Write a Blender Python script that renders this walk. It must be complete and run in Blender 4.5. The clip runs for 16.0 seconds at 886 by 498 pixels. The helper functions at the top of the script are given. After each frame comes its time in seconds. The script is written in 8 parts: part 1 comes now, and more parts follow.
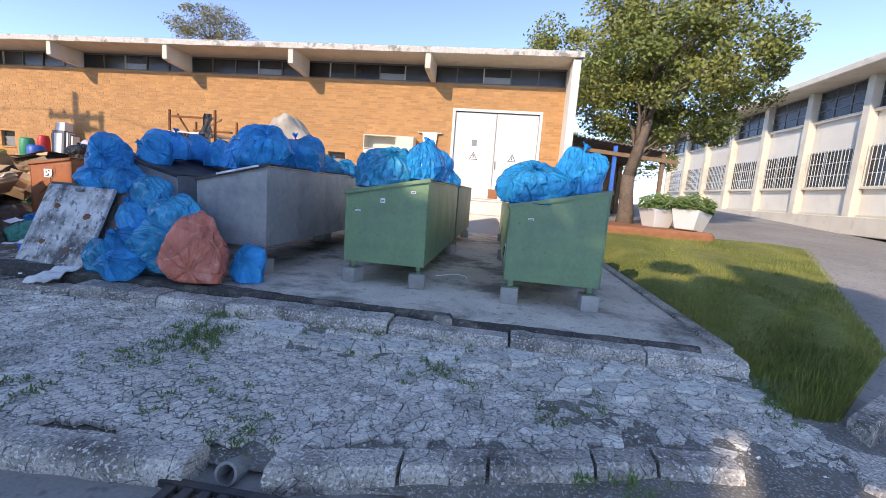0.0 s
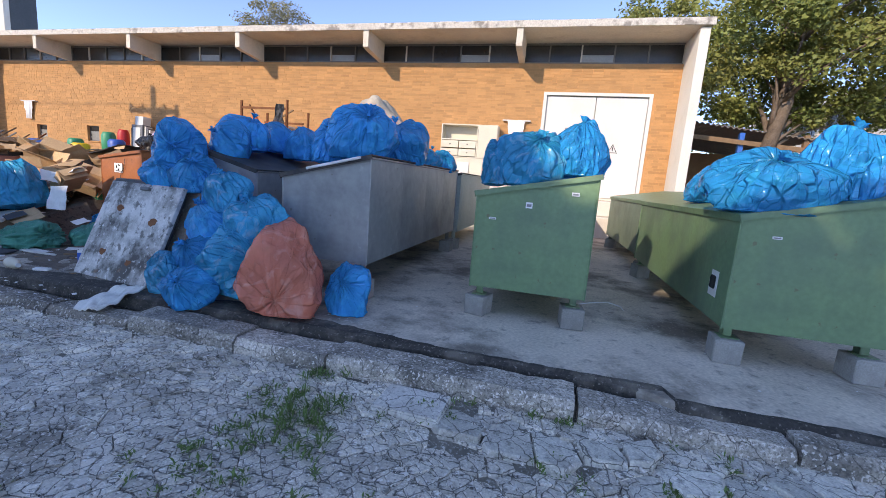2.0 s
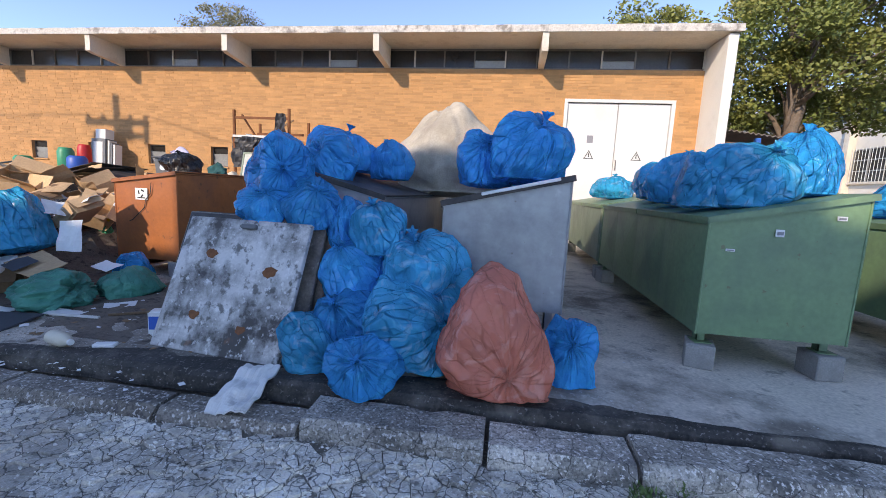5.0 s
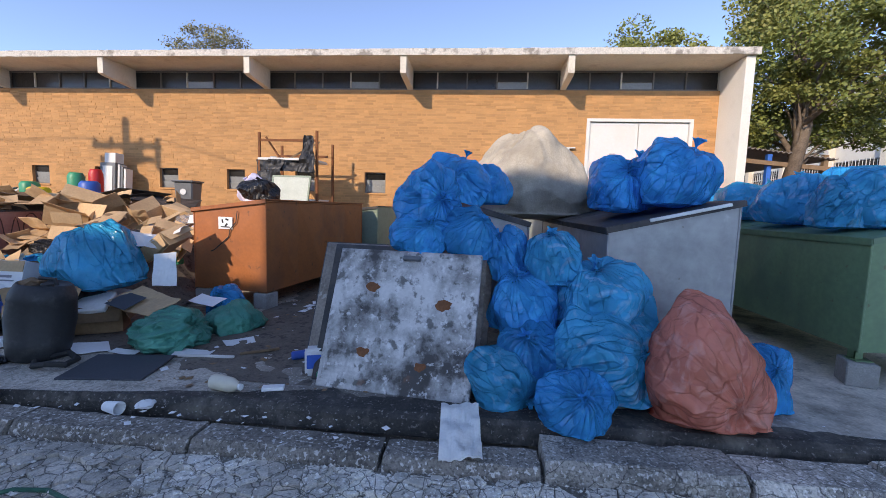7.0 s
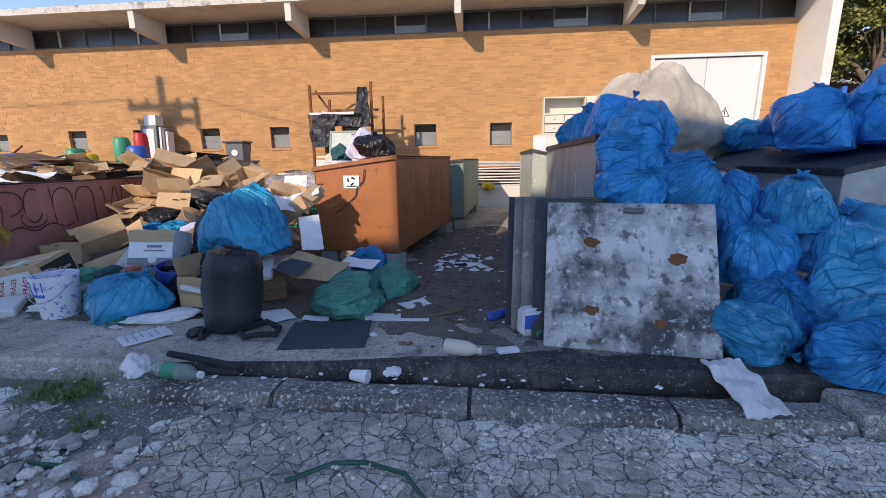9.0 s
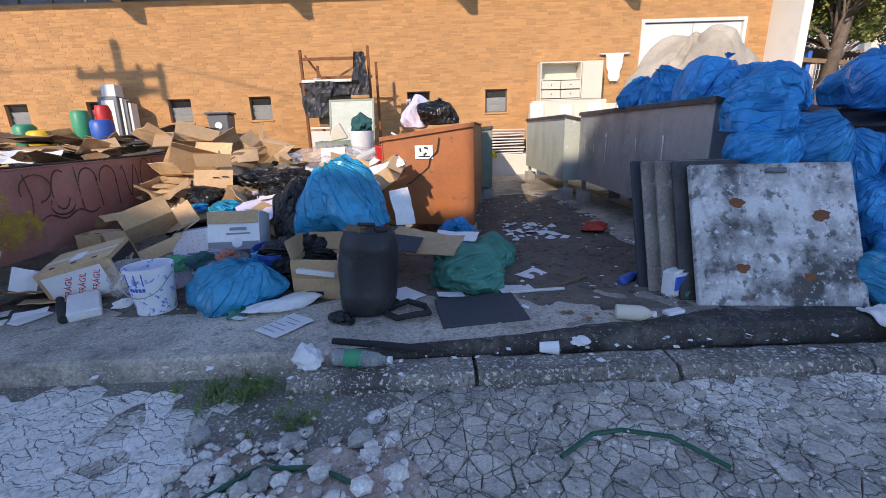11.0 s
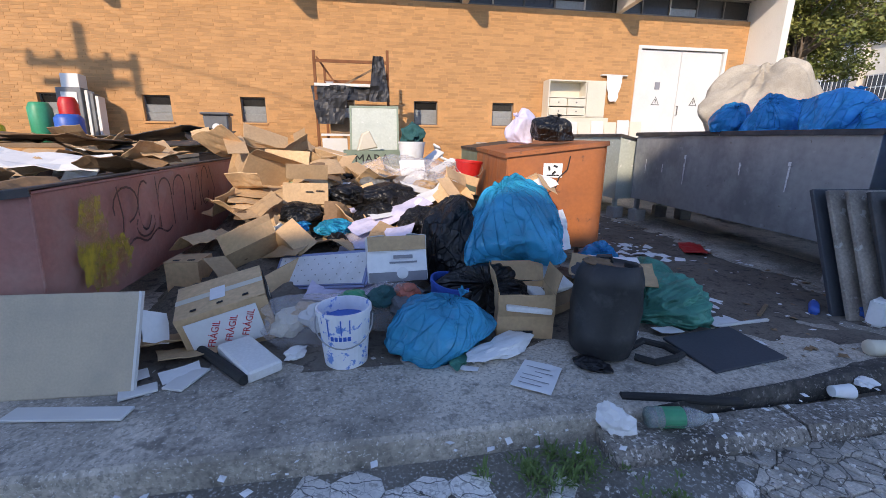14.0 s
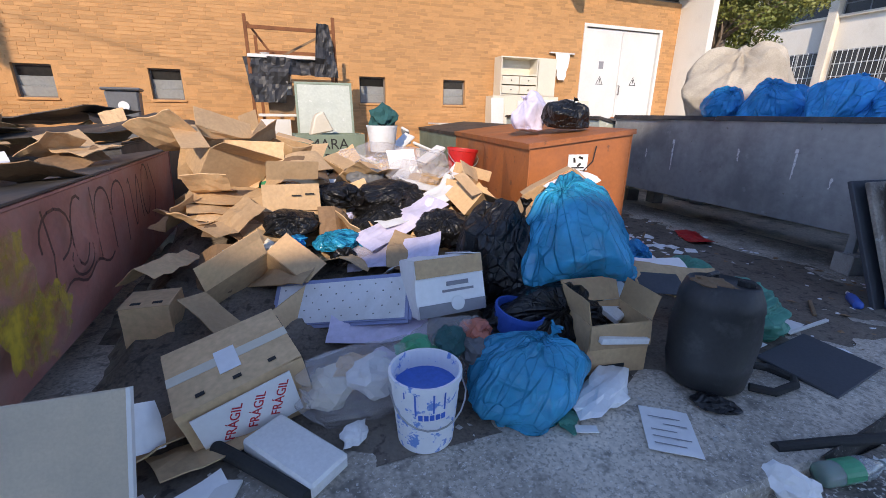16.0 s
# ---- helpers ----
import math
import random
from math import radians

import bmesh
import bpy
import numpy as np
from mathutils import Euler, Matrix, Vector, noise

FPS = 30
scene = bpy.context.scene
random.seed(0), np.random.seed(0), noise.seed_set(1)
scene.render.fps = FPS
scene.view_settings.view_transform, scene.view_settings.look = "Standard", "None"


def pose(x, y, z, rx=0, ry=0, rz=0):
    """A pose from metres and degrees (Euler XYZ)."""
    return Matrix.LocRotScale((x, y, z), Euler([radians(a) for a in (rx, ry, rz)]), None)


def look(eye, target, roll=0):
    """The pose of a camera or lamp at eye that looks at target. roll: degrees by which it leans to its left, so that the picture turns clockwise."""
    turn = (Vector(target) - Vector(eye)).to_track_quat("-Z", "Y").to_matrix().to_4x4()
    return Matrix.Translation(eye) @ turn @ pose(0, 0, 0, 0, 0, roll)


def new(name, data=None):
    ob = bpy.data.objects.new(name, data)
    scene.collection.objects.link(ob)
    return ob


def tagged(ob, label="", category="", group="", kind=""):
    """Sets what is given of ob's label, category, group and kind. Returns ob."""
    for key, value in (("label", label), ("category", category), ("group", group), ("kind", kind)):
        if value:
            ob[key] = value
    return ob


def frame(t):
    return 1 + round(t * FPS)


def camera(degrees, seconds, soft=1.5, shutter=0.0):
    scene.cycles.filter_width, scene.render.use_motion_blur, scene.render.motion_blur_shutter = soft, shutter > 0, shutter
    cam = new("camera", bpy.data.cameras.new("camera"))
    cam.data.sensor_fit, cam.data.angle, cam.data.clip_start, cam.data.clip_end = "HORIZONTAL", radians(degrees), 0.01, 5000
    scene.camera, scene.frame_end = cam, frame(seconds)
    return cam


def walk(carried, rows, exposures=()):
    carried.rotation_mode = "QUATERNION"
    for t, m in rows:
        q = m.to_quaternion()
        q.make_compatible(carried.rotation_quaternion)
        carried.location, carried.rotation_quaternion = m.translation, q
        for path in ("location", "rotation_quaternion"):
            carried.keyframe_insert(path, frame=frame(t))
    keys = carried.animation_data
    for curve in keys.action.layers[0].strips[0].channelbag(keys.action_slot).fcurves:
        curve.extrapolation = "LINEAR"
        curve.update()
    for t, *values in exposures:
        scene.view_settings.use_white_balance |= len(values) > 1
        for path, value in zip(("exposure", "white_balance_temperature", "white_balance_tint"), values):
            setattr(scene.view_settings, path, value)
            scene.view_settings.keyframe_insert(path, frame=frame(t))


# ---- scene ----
cam = camera(93.2, 16.0, soft=0.7)
PATH = [
    (0, (-0.123, 0.145, 1.442), (-0.382, 2.109, 1.167), 4.3),
    (0.5, (-0.348, 0.493, 1.45), (-0.685, 2.45, 1.204), 2.5),
    (1, (-0.624, 0.809, 1.463), (-0.952, 2.765, 1.209), 3.6),
    (1.5, (-0.91, 1.159, 1.456), (-1.288, 3.105, 1.195), 4.4),
    (2, (-1.304, 1.355, 1.43), (-1.795, 3.267, 1.106), 4.4),
    (2.5, (-1.71, 1.428, 1.409), (-2.339, 3.272, 0.955), 4.9),
    (3, (-2.088, 1.553, 1.405), (-2.775, 3.356, 0.88), 5.3),
    (3.5, (-2.465, 1.602, 1.408), (-3.119, 3.424, 0.905), 5.1),
    (4, (-2.803, 1.659, 1.413), (-3.363, 3.53, 0.987), 4.7),
    (4.2, (-2.934, 1.709, 1.418), (-3.452, 3.602, 1.034), 4.3),
    (6.3, (-4.196, 1.819, 1.495), (-4.192, 3.811, 1.316), 1.7),
    (6.5, (-4.363, 1.76, 1.495), (-4.379, 3.754, 1.331), 1.6),
    (7, (-4.758, 1.684, 1.489), (-4.941, 3.666, 1.294), 1.7),
    (7.5, (-5.15, 1.725, 1.474), (-5.466, 3.679, 1.194), 1.5),
    (8, (-5.556, 1.711, 1.461), (-5.871, 3.654, 1.107), 1.1),
    (8.5, (-5.908, 1.679, 1.496), (-6.16, 3.624, 1.105), 0.3),
    (8.7, (-6.04, 1.71, 1.475), (-6.272, 3.656, 1.075), -0.1),
    (10.8, (-7.527, 1.744, 1.45), (-7.513, 3.67, 0.911), -2.0),
    (11, (-7.64, 1.75, 1.47), (-7.612, 3.673, 0.919), -1.9),
    (11.5, (-8.036, 1.739, 1.478), (-7.97, 3.659, 0.923), -1.8),
    (12, (-8.376, 1.794, 1.469), (-8.254, 3.714, 0.924), -1.4),
    (12.5, (-8.761, 1.905, 1.486), (-8.568, 3.825, 0.962), -1.1),
    (13, (-9.12, 1.914, 1.511), (-8.861, 3.831, 1.004), -0.8),
    (13.5, (-9.383, 1.997, 1.536), (-9.085, 3.912, 1.041), -0.5),
    (14, (-9.546, 2.327, 1.55), (-9.212, 4.231, 1.035), 0.5),
    (14.5, (-9.713, 2.568, 1.572), (-9.291, 4.442, 1.015), 1.6),
    (15, (-9.912, 2.795, 1.61), (-9.351, 4.621, 1.018), 2.2),
    (15.5, (-10.016, 2.955, 1.627), (-9.304, 4.73, 1.04), 1.6),
    (16, (-10.204, 3.175, 1.642), (-9.533, 4.956, 1.028), 0.6),
]
walk(cam, [(t, look(eye, target, roll)) for t, eye, target, roll in PATH], exposures=[(0, 2.06, 7950, 16), (1.0, 1.9, 7950, 16), (2.5, 1.98, 7950, 16), (4.0, 2.08, 7950, 16), (6.3, 1.86, 7950, 16), (8.7, 1.84, 7950, 16), (10.8, 1.98, 7950, 16), (16, 1.96, 7950, 16)])

# ---------------------------------------------------------------- light
SUN_DIR = Vector((0.56, 1.13, -0.66)).normalized()
world = bpy.data.worlds.new("sky")
scene.world = world
world.use_nodes = True
_n, _l = world.node_tree.nodes, world.node_tree.links
_sky = _n.new("ShaderNodeTexSky")
_sky.sky_type, _sky.sun_disc = "NISHITA", False
_sky.sun_elevation = math.asin(-SUN_DIR.z)
_sky.sun_rotation = math.atan2(-SUN_DIR.x, -SUN_DIR.y)
_sky.altitude = 3000.0
_sky.air_density, _sky.dust_density, _sky.ozone_density = 0.55, 0.3, 3.0
_l.new(_sky.outputs[0], _n["Background"].inputs[0])
_n["Background"].inputs[1].default_value = 0.15
sun_data = bpy.data.lights.new("sun", "SUN")
sun_data.energy, sun_data.angle, sun_data.color = 1.1, radians(0.5), (1.0, 0.94, 0.85)
sun = new("sun", sun_data)
sun.matrix_world = look((0, 0, 30), Vector((0, 0, 30)) + SUN_DIR)


# ---------------------------------------------------------------- materials
def mat(name, color, rough=0.8, metal=0.0, vary=0.25, scale=3.0, fine=40.0, bump=0.25, tint=None, tint_amount=0.5, tint_scale=1.5,
        tint_sharp=(0.45, 0.65), coat=0.0, per_object=0.0, spec=0.5, bump_dist=0.01, transmit=0.0, per_island=0.0, specks=(), cracks=()):
    """A surface with broad and fine variation, an optional second colour in patches, and relief."""
    m = bpy.data.materials.new(name)
    m.use_nodes = True
    nt = m.node_tree
    n, l = nt.nodes, nt.links
    b = n["Principled BSDF"]
    geo = n.new("ShaderNodeTexCoord")
    na, nb = n.new("ShaderNodeTexNoise"), n.new("ShaderNodeTexNoise")
    na.inputs["Scale"].default_value, na.inputs["Detail"].default_value = scale, 5
    nb.inputs["Scale"].default_value, nb.inputs["Detail"].default_value = fine, 4
    for t in (na, nb):
        l.new(geo.outputs["Object"], t.inputs["Vector"])
    mixn = n.new("ShaderNodeMath")
    mixn.operation = "ADD"
    l.new(na.outputs["Fac"], mixn.inputs[0])
    l.new(nb.outputs["Fac"], mixn.inputs[1])
    ramp = n.new("ShaderNodeValToRGB")
    half = n.new("ShaderNodeMath")
    half.operation, half.inputs[1].default_value = "MULTIPLY", 0.5
    l.new(mixn.outputs[0], half.inputs[0])
    l.new(half.outputs[0], ramp.inputs[0])
    ramp.color_ramp.elements[0].position, ramp.color_ramp.elements[1].position = 0.3, 0.7
    ramp.color_ramp.elements[0].color = (*[c * (1 - vary) for c in color], 1)
    ramp.color_ramp.elements[1].color = (*[min(1, c * (1 + vary)) for c in color], 1)
    out = ramp.outputs[0]
    if tint:
        nc = n.new("ShaderNodeTexNoise")
        nc.inputs["Scale"].default_value, nc.inputs["Detail"].default_value, nc.inputs["Roughness"].default_value = tint_scale, 8, 0.65
        l.new(geo.outputs["Object"], nc.inputs["Vector"])
        r2 = n.new("ShaderNodeValToRGB")
        r2.color_ramp.elements[0].position, r2.color_ramp.elements[1].position = tint_sharp
        r2.color_ramp.elements[1].color = (tint_amount, tint_amount, tint_amount, 1)
        r2.color_ramp.elements[0].color = (0, 0, 0, 1)
        l.new(nc.outputs["Fac"], r2.inputs[0])
        mx = n.new("ShaderNodeMix")
        mx.data_type = "RGBA"
        l.new(r2.outputs[0], mx.inputs[0])
        l.new(out, mx.inputs[6])
        mx.inputs[7].default_value = (*tint, 1)
        out = mx.outputs[2]
    for colour, amount, size, lo, hi in specks:
        nd = n.new("ShaderNodeTexNoise")
        nd.inputs["Scale"].default_value, nd.inputs["Detail"].default_value, nd.inputs["Roughness"].default_value = size, 3, 0.6
        l.new(geo.outputs["Object"], nd.inputs["Vector"])
        r3 = n.new("ShaderNodeValToRGB")
        r3.color_ramp.elements[0].position, r3.color_ramp.elements[1].position = lo, hi
        r3.color_ramp.elements[0].color, r3.color_ramp.elements[1].color = (0, 0, 0, 1), (amount, amount, amount, 1)
        l.new(nd.outputs["Fac"], r3.inputs[0])
        mx = n.new("ShaderNodeMix")
        mx.data_type = "RGBA"
        l.new(r3.outputs[0], mx.inputs[0])
        l.new(out, mx.inputs[6])
        mx.inputs[7].default_value = (*colour, 1)
        out = mx.outputs[2]
    crazing = []
    for size, width, dark in cracks:
        wob, add, vo, r4 = n.new("ShaderNodeTexNoise"), n.new("ShaderNodeMixRGB"), n.new("ShaderNodeTexVoronoi"), n.new("ShaderNodeValToRGB")
        wob.inputs["Scale"].default_value, wob.inputs["Detail"].default_value = size * 1.3, 4
        add.blend_type, add.inputs[0].default_value = "ADD", 0.5 / size
        vo.feature, vo.inputs["Scale"].default_value = "DISTANCE_TO_EDGE", size
        l.new(geo.outputs["Object"], wob.inputs["Vector"])
        l.new(geo.outputs["Object"], add.inputs[1])
        l.new(wob.outputs["Color"], add.inputs[2])
        l.new(add.outputs[0], vo.inputs["Vector"])
        r4.color_ramp.elements[0].position, r4.color_ramp.elements[1].position = width * 0.35, width
        r4.color_ramp.elements[0].color, r4.color_ramp.elements[1].color = (dark, dark, dark, 1), (1, 1, 1, 1)
        l.new(vo.outputs["Distance"], r4.inputs[0])
        mx = n.new("ShaderNodeMixRGB")
        mx.blend_type, mx.inputs[0].default_value = "MULTIPLY", 1.0
        l.new(out, mx.inputs[1])
        l.new(r4.outputs[0], mx.inputs[2])
        out = mx.outputs[0]
        crazing.append(r4.outputs[0])
    if per_object:
        oi = n.new("ShaderNodeObjectInfo")
        mr = n.new("ShaderNodeMapRange")
        mr.inputs[3].default_value, mr.inputs[4].default_value = 1 - per_object, 1 + per_object
        l.new(oi.outputs["Random"], mr.inputs[0])
        hs = n.new("ShaderNodeHueSaturation")
        l.new(mr.outputs[0], hs.inputs["Value"])
        l.new(out, hs.inputs["Color"])
        out = hs.outputs[0]
    if per_island:
        gi = n.new("ShaderNodeNewGeometry")
        mr = n.new("ShaderNodeMapRange")
        mr.inputs[3].default_value, mr.inputs[4].default_value = 1 - per_island, 1 + per_island
        l.new(gi.outputs["Random Per Island"], mr.inputs[0])
        hs = n.new("ShaderNodeHueSaturation")
        l.new(mr.outputs[0], hs.inputs["Value"])
        l.new(out, hs.inputs["Color"])
        out = hs.outputs[0]
    l.new(out, b.inputs["Base Color"])
    b.inputs["Roughness"].default_value, b.inputs["Metallic"].default_value = rough, metal
    b.inputs["Coat Weight"].default_value = coat
    b.inputs["Specular IOR Level"].default_value = spec
    b.inputs["Transmission Weight"].default_value = transmit
    if bump:
        bp = n.new("ShaderNodeBump")
        bp.inputs["Strength"].default_value, bp.inputs["Distance"].default_value = bump, bump_dist
        height = half.outputs[0]
        for c in crazing:
            both = n.new("ShaderNodeMath")
            both.operation, both.inputs[1].default_value = "MULTIPLY_ADD", 0.5
            l.new(c, both.inputs[0])
            l.new(height, both.inputs[2])
            height = both.outputs[0]
        l.new(height, bp.inputs["Height"])
        l.new(bp.outputs[0], b.inputs["Normal"])
    return m


def plastic_film(name, color, rough=0.25, crumple=5.0, strength=0.5, thin=0.25, dark=0.55, show_through=None, clear=False):
    """Thin bag film: glossy, creased, a little light comes through."""
    m = bpy.data.materials.new(name)
    m.use_nodes = True
    n, l = m.node_tree.nodes, m.node_tree.links
    b = n["Principled BSDF"]
    geo = n.new("ShaderNodeTexCoord")
    na = n.new("ShaderNodeTexNoise")
    na.noise_type = "RIDGED_MULTIFRACTAL"
    na.inputs["Scale"].default_value, na.inputs["Detail"].default_value, na.inputs["Distortion"].default_value = crumple * 0.8, 2.5, 1.0
    l.new(geo.outputs["Object"], na.inputs["Vector"])
    nb = n.new("ShaderNodeTexNoise")
    nb.inputs["Scale"].default_value, nb.inputs["Detail"].default_value = 3.5, 6
    l.new(geo.outputs["Object"], nb.inputs["Vector"])
    ramp = n.new("ShaderNodeValToRGB")
    ramp.color_ramp.elements[0].position, ramp.color_ramp.elements[1].position = 0.35, 0.68
    ramp.color_ramp.elements[0].color = (*[c * dark for c in color], 1)
    ramp.color_ramp.elements[1].color = (*color, 1)
    l.new(nb.outputs["Fac"], ramp.inputs[0])
    shade = ramp.outputs[0]
    # paler patches: light coming through the film, painted in, and litter seen inside
    if show_through:
        nc = n.new("ShaderNodeTexNoise")
        nc.inputs["Scale"].default_value, nc.inputs["Detail"].default_value, nc.inputs["Distortion"].default_value = 5.5, 6, 1.5
        l.new(geo.outputs["Object"], nc.inputs["Vector"])
        rc = n.new("ShaderNodeValToRGB")
        rc.color_ramp.elements[0].position, rc.color_ramp.elements[1].position = 0.55, 0.66
        rc.color_ramp.elements[0].color, rc.color_ramp.elements[1].color = (0, 0, 0, 1), (0.55, 0.55, 0.55, 1)
        l.new(nc.outputs["Fac"], rc.inputs[0])
        mx = n.new("ShaderNodeMix")
        mx.data_type = "RGBA"
        l.new(rc.outputs[0], mx.inputs[0])
        l.new(shade, mx.inputs[6])
        mx.inputs[7].default_value = (*show_through, 1)
        shade = mx.outputs[2]
    oi = n.new("ShaderNodeObjectInfo")
    mr = n.new("ShaderNodeMapRange")
    mr.inputs[3].default_value, mr.inputs[4].default_value = 0.78, 1.12
    l.new(oi.outputs["Random"], mr.inputs[0])
    hs = n.new("ShaderNodeHueSaturation")
    l.new(mr.outputs[0], hs.inputs["Value"])
    l.new(shade, hs.inputs["Color"])
    l.new(hs.outputs[0], b.inputs["Base Color"])
    b.inputs["Roughness"].default_value = rough
    b.inputs["Specular IOR Level"].default_value = 0.45
    bp = n.new("ShaderNodeBump")
    bp.inputs["Strength"].default_value, bp.inputs["Distance"].default_value = strength, 0.042
    at = n.new("ShaderNodeAttribute")
    at.attribute_name = "fold"
    nf = n.new("ShaderNodeTexNoise")
    nf.noise_type = "RIDGED_MULTIFRACTAL"
    nf.inputs["Scale"].default_value, nf.inputs["Detail"].default_value, nf.inputs["Distortion"].default_value = 1.7, 1.5, 0.6
    l.new(at.outputs["Vector"], nf.inputs["Vector"])
    ng = n.new("ShaderNodeTexNoise")
    ng.noise_type = "RIDGED_MULTIFRACTAL"
    ng.inputs["Scale"].default_value, ng.inputs["Detail"].default_value, ng.inputs["Distortion"].default_value = crumple * 2.4, 2, 1.6
    l.new(geo.outputs["Object"], ng.inputs["Vector"])
    ag = n.new("ShaderNodeMath")
    ag.operation, ag.inputs[1].default_value = "MULTIPLY_ADD", 0.07
    soften = n.new("ShaderNodeMath")
    soften.operation, soften.inputs[1].default_value = "MULTIPLY", 0.5
    l.new(nf.outputs["Fac"], soften.inputs[0])
    l.new(ng.outputs["Fac"], ag.inputs[0])
    l.new(soften.outputs[0], ag.inputs[2])
    # flat facets between sharp creases, round the knot and across the bag
    last = ag.outputs[0]
    for source, size, share in ((at.outputs["Vector"], 2.2, 0.8), (geo.outputs["Object"], crumple * 1.1, 0.8), (geo.outputs["Object"], crumple * 2.8, 0.22)):
        vo = n.new("ShaderNodeTexVoronoi")
        vo.feature = "SMOOTH_F1"
        vo.inputs["Scale"].default_value, vo.inputs["Smoothness"].default_value = size, 0.22
        l.new(source, vo.inputs["Vector"])
        away, lean, tip = n.new("ShaderNodeVectorMath"), n.new("ShaderNodeVectorMath"), n.new("ShaderNodeVectorMath")
        away.operation, lean.operation, tip.operation = "SUBTRACT", "SUBTRACT", "DOT_PRODUCT"
        lean.inputs[1].default_value = (0.5, 0.5, 0.5)
        l.new(source, away.inputs[0])
        l.new(vo.outputs["Position"], away.inputs[1])
        l.new(vo.outputs["Color"], lean.inputs[0])
        l.new(away.outputs[0], tip.inputs[0])
        l.new(lean.outputs[0], tip.inputs[1])
        sc = n.new("ShaderNodeMath")
        sc.operation, sc.inputs[1].default_value = "MULTIPLY_ADD", share * size * 2.8
        l.new(tip.outputs["Value"], sc.inputs[0])
        l.new(last, sc.inputs[2])
        last = sc.outputs[0]
    ad = n.new("ShaderNodeMath")
    ad.operation, ad.inputs[1].default_value = "MULTIPLY_ADD", 0.6
    l.new(last, ad.inputs[0])
    ml = n.new("ShaderNodeMath")
    ml.operation, ml.inputs[1].default_value = "MULTIPLY", 0.3
    l.new(na.outputs["Fac"], ml.inputs[0])
    l.new(ml.outputs[0], ad.inputs[2])
    l.new(ad.outputs[0], bp.inputs["Height"])
    l.new(bp.outputs[0], b.inputs["Normal"])
    if thin:
        tr = n.new("ShaderNodeBsdfTransparent" if clear else "ShaderNodeBsdfTranslucent")
        if not clear:
            l.new(hs.outputs[0], tr.inputs["Color"])
        mx = n.new("ShaderNodeMixShader")
        mx.inputs[0].default_value = thin
        l.new(b.outputs[0], mx.inputs[1])
        l.new(tr.outputs[0], mx.inputs[2])
        l.new(mx.outputs[0], n["Material Output"].inputs[0])
    return m


def faded_spray(name, color, lo=0.42, hi=0.62):
    """Sprayed paint worn through in patches, so that the steel below shows."""
    m = mat(name, color, 0.6, vary=0.25, scale=4, bump=0.05)
    n, l = m.node_tree.nodes, m.node_tree.links
    geo, ns, ramp = n.new("ShaderNodeTexCoord"), n.new("ShaderNodeTexNoise"), n.new("ShaderNodeValToRGB")
    ns.inputs["Scale"].default_value, ns.inputs["Detail"].default_value, ns.inputs["Roughness"].default_value = 4.5, 8, 0.7
    ramp.color_ramp.elements[0].position, ramp.color_ramp.elements[1].position = lo, hi
    clear, mx = n.new("ShaderNodeBsdfTransparent"), n.new("ShaderNodeMixShader")
    l.new(geo.outputs["Object"], ns.inputs["Vector"])
    l.new(ns.outputs["Fac"], ramp.inputs[0])
    l.new(ramp.outputs[0], mx.inputs[0])
    l.new(clear.outputs[0], mx.inputs[1])
    l.new(n["Principled BSDF"].outputs[0], mx.inputs[2])
    l.new(mx.outputs[0], n["Material Output"].inputs[0])
    return m


M = {}
M["concrete"] = mat("slab_concrete", (0.53, 0.465, 0.385), 0.85, vary=0.45, scale=2.2, fine=40, tint=(0.11, 0.095, 0.08), tint_amount=0.8, tint_scale=0.8, tint_sharp=(0.44, 0.62), bump=0.4, specks=(((0.06, 0.055, 0.05), 0.6, 9, 0.56, 0.68), ((0.2, 0.18, 0.155), 0.6, 55, 0.53, 0.62), ((0.8, 0.77, 0.71), 0.6, 70, 0.6, 0.67)))
M["concrete_clean"] = mat("worn_slab_concrete", (0.64, 0.57, 0.48), 0.88, vary=0.35, scale=1.3, fine=40, tint=(0.17, 0.145, 0.12), tint_amount=0.9, tint_scale=0.9, tint_sharp=(0.49, 0.62), bump=0.4, specks=(((0.12, 0.11, 0.1), 0.5, 9, 0.58, 0.7), ((0.75, 0.7, 0.62), 0.5, 38, 0.6, 0.7)))
M["kerb_dark"] = mat("sooty_granite", (0.26, 0.225, 0.19), 0.9, vary=0.45, scale=4, fine=90, tint=(0.05, 0.045, 0.04), tint_amount=0.8, tint_scale=2.2, bump=0.9, per_object=0.2, specks=(((0.05, 0.045, 0.04), 0.6, 50, 0.5, 0.62), ((0.66, 0.62, 0.57), 0.85, 42, 0.56, 0.62)))
M["kerb"] = mat("kerb_granite", (0.52, 0.465, 0.40), 0.9, vary=0.45, scale=4, fine=90, tint=(0.05, 0.045, 0.04), tint_amount=0.8, tint_scale=2.2, bump=0.9, per_object=0.2, specks=(((0.07, 0.065, 0.06), 0.6, 60, 0.5, 0.62), ((0.78, 0.74, 0.69), 0.8, 46, 0.56, 0.63)), cracks=((5, 0.012, 0.35),))
M["asphalt_dark"] = mat("dirty_asphalt", (0.54, 0.48, 0.41), 0.92, per_island=0.22, vary=0.45, scale=4, fine=90, tint=(0.14, 0.13, 0.115), tint_amount=0.6, tint_scale=1.6, bump=0.9, specks=(((0.09, 0.088, 0.084), 0.5, 26, 0.54, 0.66), ((0.5, 0.49, 0.46), 0.6, 60, 0.6, 0.67)), cracks=((9, 0.034, 0.35),))
